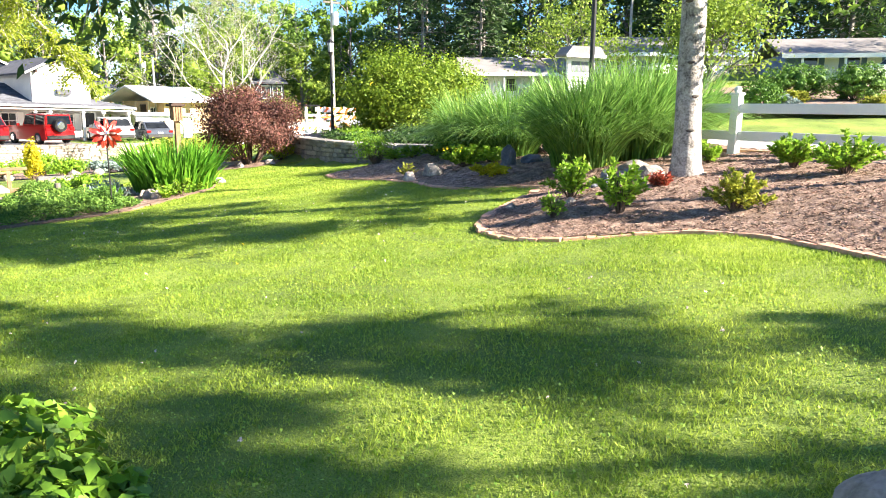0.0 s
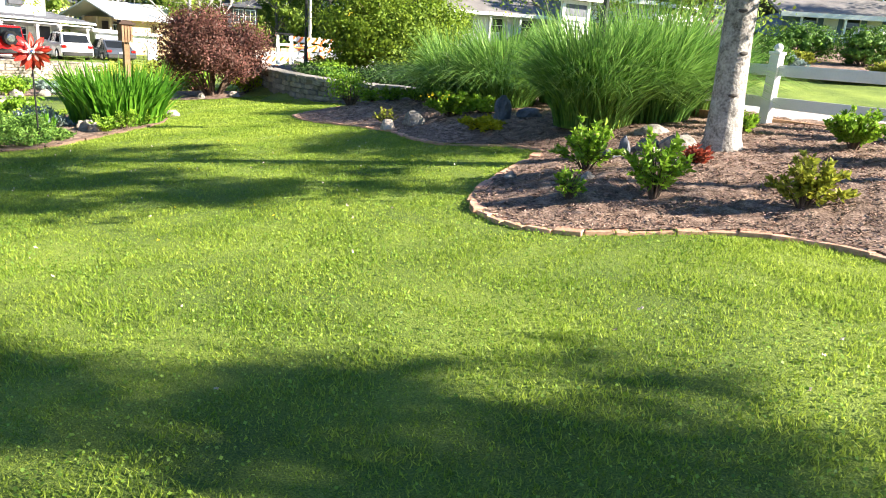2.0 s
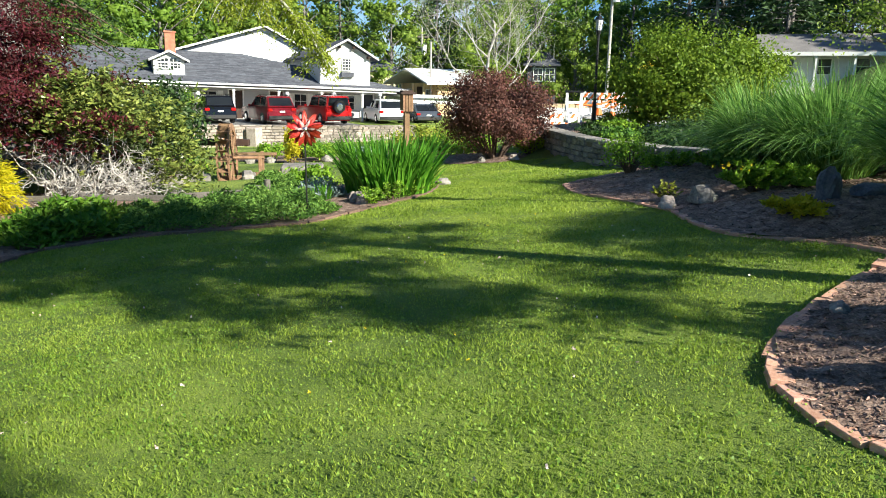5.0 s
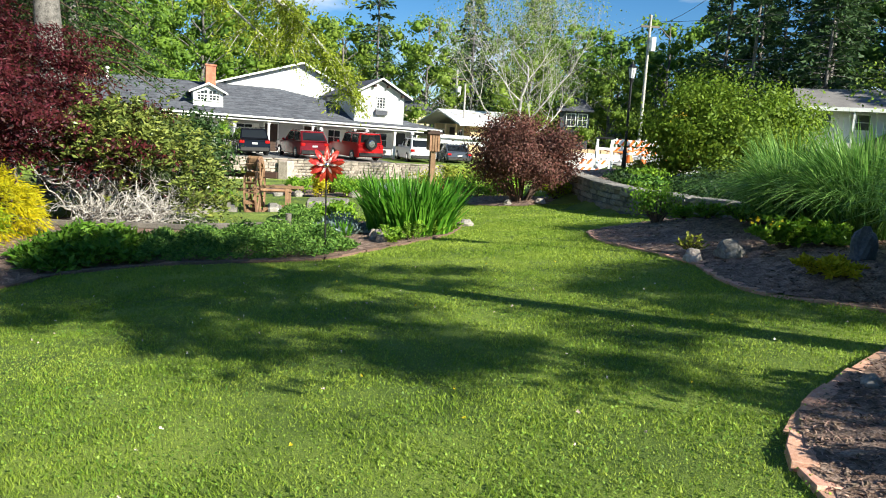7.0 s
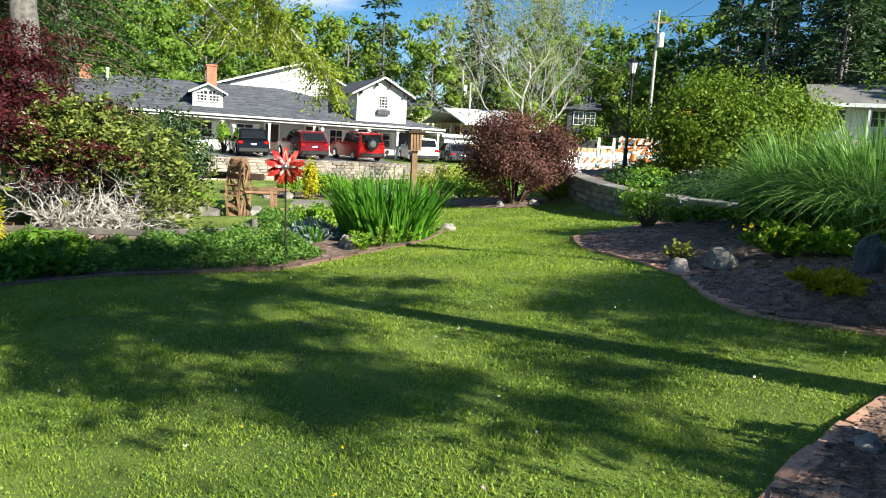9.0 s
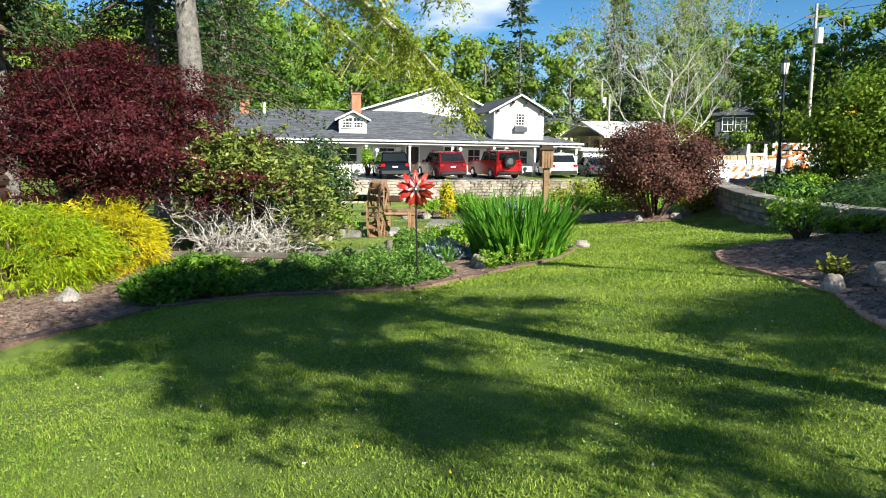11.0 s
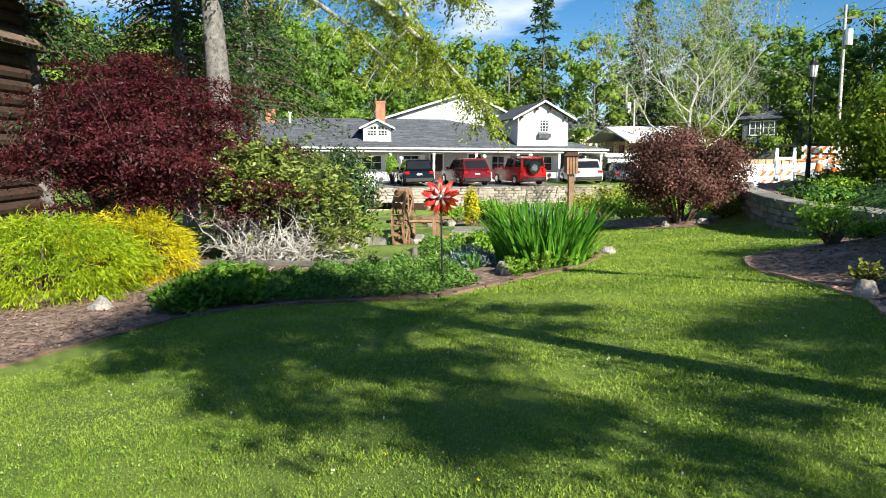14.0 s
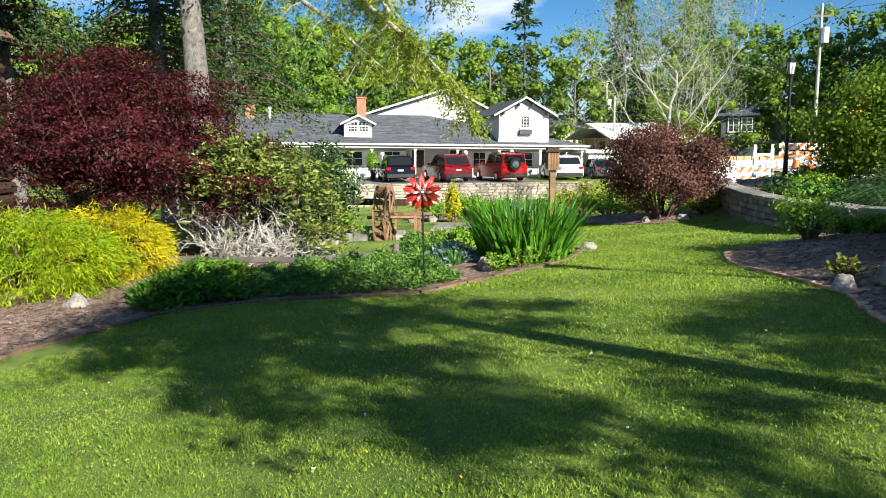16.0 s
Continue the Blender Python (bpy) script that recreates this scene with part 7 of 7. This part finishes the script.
# ---- road works beyond the wall ----
def barricade(x, y, z, yaw, label):
    t = thing("barricade", x, y, z, label, "barricade", "roadwork barricades", rz=yaw)
    for s in (-0.75, 0.75):
        boxpart("leg", (s - 0.04, s + 0.04, -0.3, 0.3, 0, 0.06), M_WHITE, t)
        boxpart("upright", (s - 0.04, s + 0.04, -0.04, 0.04, 0.06, 1.05), M_WHITE, t)
    for z0 in (0.35, 0.75):
        b = boxpart("board", (-0.9, 0.9, -0.07, -0.042, z0, z0 + 0.24), M_WHITE, t, "white board with orange stripes")
        for k in range(5):
            bm = bmesh.new()
            prism(bm, [(-0.85 + 0.36 * k, 0), (-0.7 + 0.36 * k, 0), (-0.5 + 0.36 * k, 0.24), (-0.65 + 0.36 * k, 0.24)], (1, 0, 0), (0, 0, 1), (0, 1, 0), (0, -0.076, z0), 0.005)
            part("stripe", bm, M_ORANGE, b, "orange stripe")


barricade(-4.4, 37.5, land1(-4.4, 37.5) + 0.02, 15, "white roadwork barricade with orange stripes")
barricade(-6.6, 38.8, land1(-6.6, 38.8) + 0.02, 30, "white roadwork barricade with orange stripes")
barricade(-5.4, 42.0, land1(-5.4, 42.0) + 0.02, 5, "white barricade further along the road")
for k, (x, y) in enumerate(((-3.6, 33.2), (-4.6, 36.3), (-2.9, 35.5))):
    z = land1(x, y)
    t = thing("traffic_cone", x, y, z, "orange traffic cone with white bands on the road", "traffic cone")
    bm = bmesh.new()
    cyl(bm, (0, 0, 0.04), (0, 0, 0.9), 0.19, 0.03, 14)
    part("cone", bm, M_ORANGE, t)
    for q in (0.4, 0.62):
        bm = bmesh.new()
        cyl(bm, (0, 0, q), (0, 0, q + 0.12), 0.203 - 0.186 * q, 0.181 - 0.186 * q, 14)
        part("band", bm, M_WHITE, t, "white reflective band")
    boxpart("base", (-0.24, 0.24, -0.24, 0.24, 0, 0.05), M_RUBBER, t, bevel=0.02)
# white easel by the wall, orange tape
ez = land1(-4.9, 31.6)
es = thing("easel_sign", -4.9, 31.6, ez, "white folding easel sign beside the wall", "sign", rz=20)
for k in (-1, 1):
    for u in (-0.28, 0.28):
        boxpart("leg", (u - 0.045, u + 0.045, -0.02, 0.02, 0, 1.2), M_WHITE, es, "", pose(0, 0.25 * k, 0, 11 * k, 0, 0))
    for q in (0.35, 0.75):
        boxpart("crossbar", (-0.23, 0.23, -0.015, 0.015, q, q + 0.1), M_WHITE, es, "", pose(0, 0.25 * k, 0, 11 * k, 0, 0))
boxpart("cap", (-0.36, 0.36, -0.1, 0.1, 1.17, 1.24), M_BLACK, es, "dark cap board", bevel=0.02)
wire((-4.9, 31.6, ez + 0.75), (-3.6, 33.2, land1(-3.6, 33.2) + 0.85), 0.12, "orange barrier tape between the signs", M_ORANGE, 0.035)
ys = thing("road_sign", -2.6, 36.5, land1(-2.6, 36.5), "yellow diamond road sign on a thin post", "road sign", rz=12)
boxpart("post", (-0.03, 0.03, -0.03, 0.03, -0.2, 2.0), M_CHROME, ys)
boxpart("plate", (-0.38, 0.38, -0.05, -0.032, -0.38, 0.38), M_YELLOW, ys, "yellow diamond plate", Matrix.Translation((0, 0, 2.0)) @ pose(0, 0, 0, 0, 45, 0))
wf = thing("white_board_fence", -8.6, 46.5, land1(-8.6, 46.5), "white board fence along the far road", "fence", rz=25)
for k in range(10):
    boxpart("panel", (-4 + 0.9 * k, -3.14 + 0.9 * k, -0.03, 0.03, 0, 1.3), M_WHITE, wf)
bf = thing("wooden_fence", -10.4, 52.5, land1(-10.4, 52.5), "brown wooden board fence by the road", "fence", rz=20)
for k in range(14):
    boxpart("board", (-3 + 0.45 * k, -2.6 + 0.45 * k, -0.03, 0.03, 0, 1.6), M_TAN, bf)
tp = boxpart("tarp", (-2.0, 2.0, -0.6, 0.6, 0, 0.9), M_TARP, None, "", pose(-7.0, 54.0, land1(-7, 54), 0, 0, 12), bevel=0.15)
tagged(tp, "blue tarp over a pile beside the road", "tarp")
for k, (x, y, r, h) in enumerate(((-2.2, 31.5, 0.6, 0.7), (-3.2, 30.4, 0.5, 0.5), (-2.4, 25.8, 0.6, 0.5))):
    dome_shrub("shrub", x, y, land1(x, y), r, r, h, 900, 0.1, (L_SHRUB, L_OLIVE)[k % 2], "low leafy shrub behind the stone wall", "shrub", 520 + k, 24)

# ---- slope across the road ----
for k, (x, y, rx, ry, h, lab) in enumerate(((14.7, 28.0, 1.6, 1.1, 1.5, "clipped rounded evergreen hedge on the slope"), (16.4, 26.4, 1.25, 1.0, 1.6, "clipped dome evergreen shrub on the slope"), (11.3, 23.8, 0.8, 0.7, 1.15, "clipped round evergreen shrub by the road"), (9.6, 22.8, 0.8, 0.7, 0.9, "clipped green mound by the road"), (22.0, 27.5, 1.2, 1.0, 1.3, "clipped evergreen shrub on the slope"))):
    dome_shrub("clipped_shrub", x, y, land1(x, y) + 0.1, rx, ry, h, 5000, 0.08, L_CLIPPED, lab, "shrub", 540 + k, 260, blur=0.06, low=0.02)
for k, (x, y) in enumerate(((12.6, 24.6), (15.6, 24.0), (18.5, 24.4), (13.8, 26.2))):
    leafy_shrub(x, y, land1(x, y) + 0.2, 0.6, 0.45, (L_BLUEISH, L_OLIVE)[k % 2], "low spreading conifer on the mulched slope", 550 + k, 500, 0.13)
placed(broadleaf("weeping_tree", 561, 4.2, 3.6, 6500, 0.2, L_TREE[2], "small yellow-green tree by the motel drive", first=0.12, fat=1.0, up=0.0), 14.4, 36.3)
placed(broadleaf("weeping_tree", 562, 4.8, 4.2, 4200, 0.16, L_TREE[2], "small yellow-green tree beside the sign", first=0.25, fat=0.9, up=0.05), 8.2, 40.0)
placed(broadleaf("weeping_tree", 563, 5.5, 5.0, 4200, 0.18, L_TREE[1], "small green tree by the motel", first=0.25, fat=0.9, up=0.05), 31.0, 41.0)


# ---- the lodge ----
def lodge():
    t = thing("lodge", -19.0, 9.4, -1.0, "dark brown log lodge with cedar shake roofs", "house", rz=38)
    # its front corner is at the origin of its frame; the building runs to -x and +y
    boxpart("wall", (-9.0, -0.95, 0.9, 1.15, 0, 9.4), M_LOG, t)
    boxpart("wall", (-0.95, -0.7, 0.9, 7.7, 0, 9.4), M_LOG, t)
    for k in range(18):
        bm = bmesh.new()
        cyl(bm, (-9.0, 0.9, 0.2 + 0.4 * k), (-1.1, 0.9, 0.2 + 0.4 * k), 0.19, 0.19, 8)
        part("log", bm, M_LOG, t)
    for k in range(22):
        bm = bmesh.new()
        cyl(bm, (-0.72, 0.7, 0.2 + 0.42 * k), (-0.72, 7.9, 0.2 + 0.42 * k), 0.2, 0.2, 8)
        part("log", bm, M_LOG, t)
    for zz, o in ((6.1, 0.0), (7.45, 0.75)):
        slab("roof", [(-9.5, -0.45, zz), (0.0 + o, -0.45, zz), (-1.1, 1.2, zz + 0.85), (-9.5, 1.2, zz + 0.85)], 0.12, M_SHAKE, t, "cedar shake roof")
        slab("roof", [(0.0 + o, -0.45, zz), (0.0 + o, 8.0, zz), (-1.1, 8.0, zz + 0.85), (-1.1, 1.2, zz + 0.85)], 0.12, M_SHAKE, t, "cedar shake roof")
        for row in range(5):
            for k in range(24):
                f = row / 5
                boxpart("shake", (-0.16, 0.16, -0.14 + 0.03 * ((k + row) % 3), 0.14, 0, 0.035), M_SHAKE, t, "", pose(o - 0.05 - (1.1 + o) * f, 0.2 + 0.32 * k + 0.1 * (row % 2), zz + 0.06 + 0.83 * f, 0, math.degrees(math.atan2(0.85, 1.1 + o)), 0))
            for k in range(14):
                f = row / 5
                sh = boxpart("shake", (-1.4 - 0.3 * k - 0.14, -1.4 - 0.3 * k + 0.14, -0.2, 0.2, 0, 0.03), M_SHAKE, t, "", pose(0, -0.38 + 1.6 * f, zz + 0.06 + 0.83 * f, 27, 0, 0))
    slab("roof", [(-9.5, 0.5, 9.3), (-0.6, 0.5, 9.3), (-0.6, 4.2, 11.2), (-9.5, 4.2, 11.2)], 0.12, M_SHAKE, t)
    window(t, -4.2, -3.0, 3.1, 4.2, 0.68, Matrix(), 2, 2)
    window(t, -2.9, -2.0, 0.9, 2.2, 0.68, Matrix(), 2, 2)
    boxpart("deck", (-9, 0.2, -1.2, 0.9, 0.6, 0.75), M_WOOD, t)
    for k in range(9):
        boxpart("rail_post", (-8.4 + k, -8.28 + k, -1.15, -1.03, 0.75, 1.65), M_WOOD, t)
    boxpart("rail", (-8.5, 0.2, -1.16, -1.02, 1.55, 1.66), M_WOOD, t)


lodge()

# ---- grass of the lawn, clover, mulch chips ----
def on_lawn(x, y):
    return ~(inside(bed_out, x, y) | inside(left_out, x, y) | inside(ISLAND, x, y)) & (y < np.interp(x, WALL_X, WALL_Y) - 0.3)


def sow(name, x0, x1, y0, y1, per, height, width, seed, lean=0.55, material=M_BLADE):
    r = rng_of(seed)
    n = int((x1 - x0) * (y1 - y0) * per)
    x, y = r.uniform(x0, x1, n), r.uniform(y0, y1, n)
    k = on_lawn(x, y)
    x, y = x[k], y[k]
    # tufts: uneven growth from patch to patch
    patch = 0.75 + 0.35 * np.sin(x * 5.1 + 2 * np.sin(y * 3.7)) * np.sin(y * 4.3 + 1.5 * np.sin(x * 2.9))
    V, F = blade_arrays(np.c_[x, y, land(x, y) - 0.004], height * patch * (0.6 + 0.7 * r.random(len(x))), width, r, lean, 0.1, 1)
    tagged(link(name, mesh_arrays(name, V, F, material)), "short mown lawn grass with clover", "grass", kind="stuff")


sow("lawn_grass", -4.5, 4.5, 0.2, 3.2, 5600, 0.036, 0.0075, 601, 0.8)
sow("lawn_grass", -4.8, 3.2, 3.2, 6.0, 4600, 0.036, 0.0085, 607, 0.8)
sow("lawn_grass", 2.0, 4.0, 4.5, 6.5, 4600, 0.04, 0.0085, 606, 0.8)
sow("lawn_grass", -7.5, 2.0, 6.0, 9.0, 3900, 0.036, 0.0095, 602, 0.8)
sow("lawn_grass", -9.2, 2.0, 9.0, 13.0, 2500, 0.038, 0.0125, 603, 0.8)
sow("lawn_grass", -6.0, 0.5, 13.0, 18.0, 1700, 0.045, 0.02, 604, 0.7)
sow("lawn_grass", -9.0, -1.5, 18.0, 29.0, 600, 0.05, 0.034, 605, 0.7)


def clover():
    r = rng_of(610)
    n = 70000
    x, y = r.uniform(-7.5, 2, n), r.uniform(1.0, 12.0, n)
    k = on_lawn(x, y) & ((np.sin(x * 1.7 + np.sin(y * 1.1) * 2) * np.sin(y * 1.9 + 1) + 0.6 * r.normal(size=n)) > -0.45)
    x, y = x[k], y[k]
    V, F = shell_leaves(np.c_[x, y, land(x, y) + 0.022 + 0.016 * r.random(len(x))], np.c_[0 * x, 0 * x, 1 + 0 * x], 0.0135, r, 0.95, 0.6)
    tagged(link("clover", mesh_arrays("clover", V, F, M_CLOVER)), "clover leaves scattered through the lawn", "clover", kind="stuff")
    k = r.random(len(x)) < 0.003
    x, y = x[k], y[k]
    V, F = leaf_arrays(np.repeat(np.c_[x, y, land(x, y) + 0.045], 4, 0), 0.014, r, 0.9, 0.5)
    tagged(link("clover_flowers", mesh_arrays("clover_flowers", V, F, M_PALEPETAL)), "tiny pale clover flowers in the lawn", "flowers", kind="stuff")
    x, y = r.uniform(-5, 1, 16), r.uniform(5, 13, 16)
    k = on_lawn(x, y)
    V, F = leaf_arrays(np.repeat(np.c_[x[k], y[k], land(x[k], y[k]) + 0.05], 6, 0), 0.012, r, 0.9, 0.5)
    tagged(link("dandelions", mesh_arrays("dandelions", V, F, L_FLOWER)), "small yellow flowers in the lawn", "flowers", kind="stuff")


clover()


def chips(n, x0, x1, y0, y1, seed, outline, size):
    r = rng_of(seed)
    x, y = r.uniform(x0, x1, n), r.uniform(y0, y1, n)
    k = inside(outline, x, y)
    x, y = x[k], y[k]
    d = np.full(len(x), 9.0)
    for p in (bed_line if outline is bed_out else left_line)[::2]:
        d = np.minimum(d, np.hypot(x - p.x, y - p.y))
    z = land(x, y) + (0.03 + 0.16 * smooth(0, 1.4, d) if outline is bed_out else 0.03 + 0.06 * smooth(0, 1.4, d))
    V, F = shell_leaves(np.c_[x, y, z + 0.008], np.c_[0 * x, 0 * x, 1 + 0 * x], size, r, 0.24, 0.3)
    tagged(link("mulch_chips", mesh_arrays("mulch_chips", V, F, M_CHIP)), "shredded brown bark chips on the bed", "mulch", kind="stuff")


chips(52000, 0.4, 5.2, 4.2, 11.0, 620, bed_out, 0.04)
chips(14000, -2.4, 5.2, 11.0, 17.5, 621, bed_out, 0.06)
chips(6000, -12.5, -8.0, 7.0, 11.5, 622, left_out, 0.06)
# broad-leaved plant at the start of the path
hp = thing("broad_leaf_plant", -2.1, 2.3, land1(-2.1, 2.3), "lush green broad-leaved plant at the lawn edge", "plant")
for k, (cx, cy, cr, ch) in enumerate(((0.0, 0.0, 0.5, 0.5), (0.42, -0.35, 0.45, 0.4), (-0.35, 0.3, 0.5, 0.5), (0.35, 0.3, 0.4, 0.36), (-0.2, -0.5, 0.5, 0.45), (0.72, -0.05, 0.34, 0.26))):
    r0 = rng_of(630 + k)
    a0 = r0.random(420) * 6.283
    d0 = cr * np.sqrt(r0.random(420))
    P0 = np.c_[cx + np.cos(a0) * d0, cy + np.sin(a0) * d0, 0.04 + ch * (0.25 + 0.75 * r0.random(420)) * (1 - 0.55 * (d0 / cr) ** 2)]
    link("leaf_clump", mesh_arrays("leaf_clump", *shell_leaves(P0, np.c_[np.cos(a0) * 0.6, np.sin(a0) * 0.6, 0.9 + 0 * a0], 0.1, r0, 0.45, 0.5), L_SHRUBD), hp)
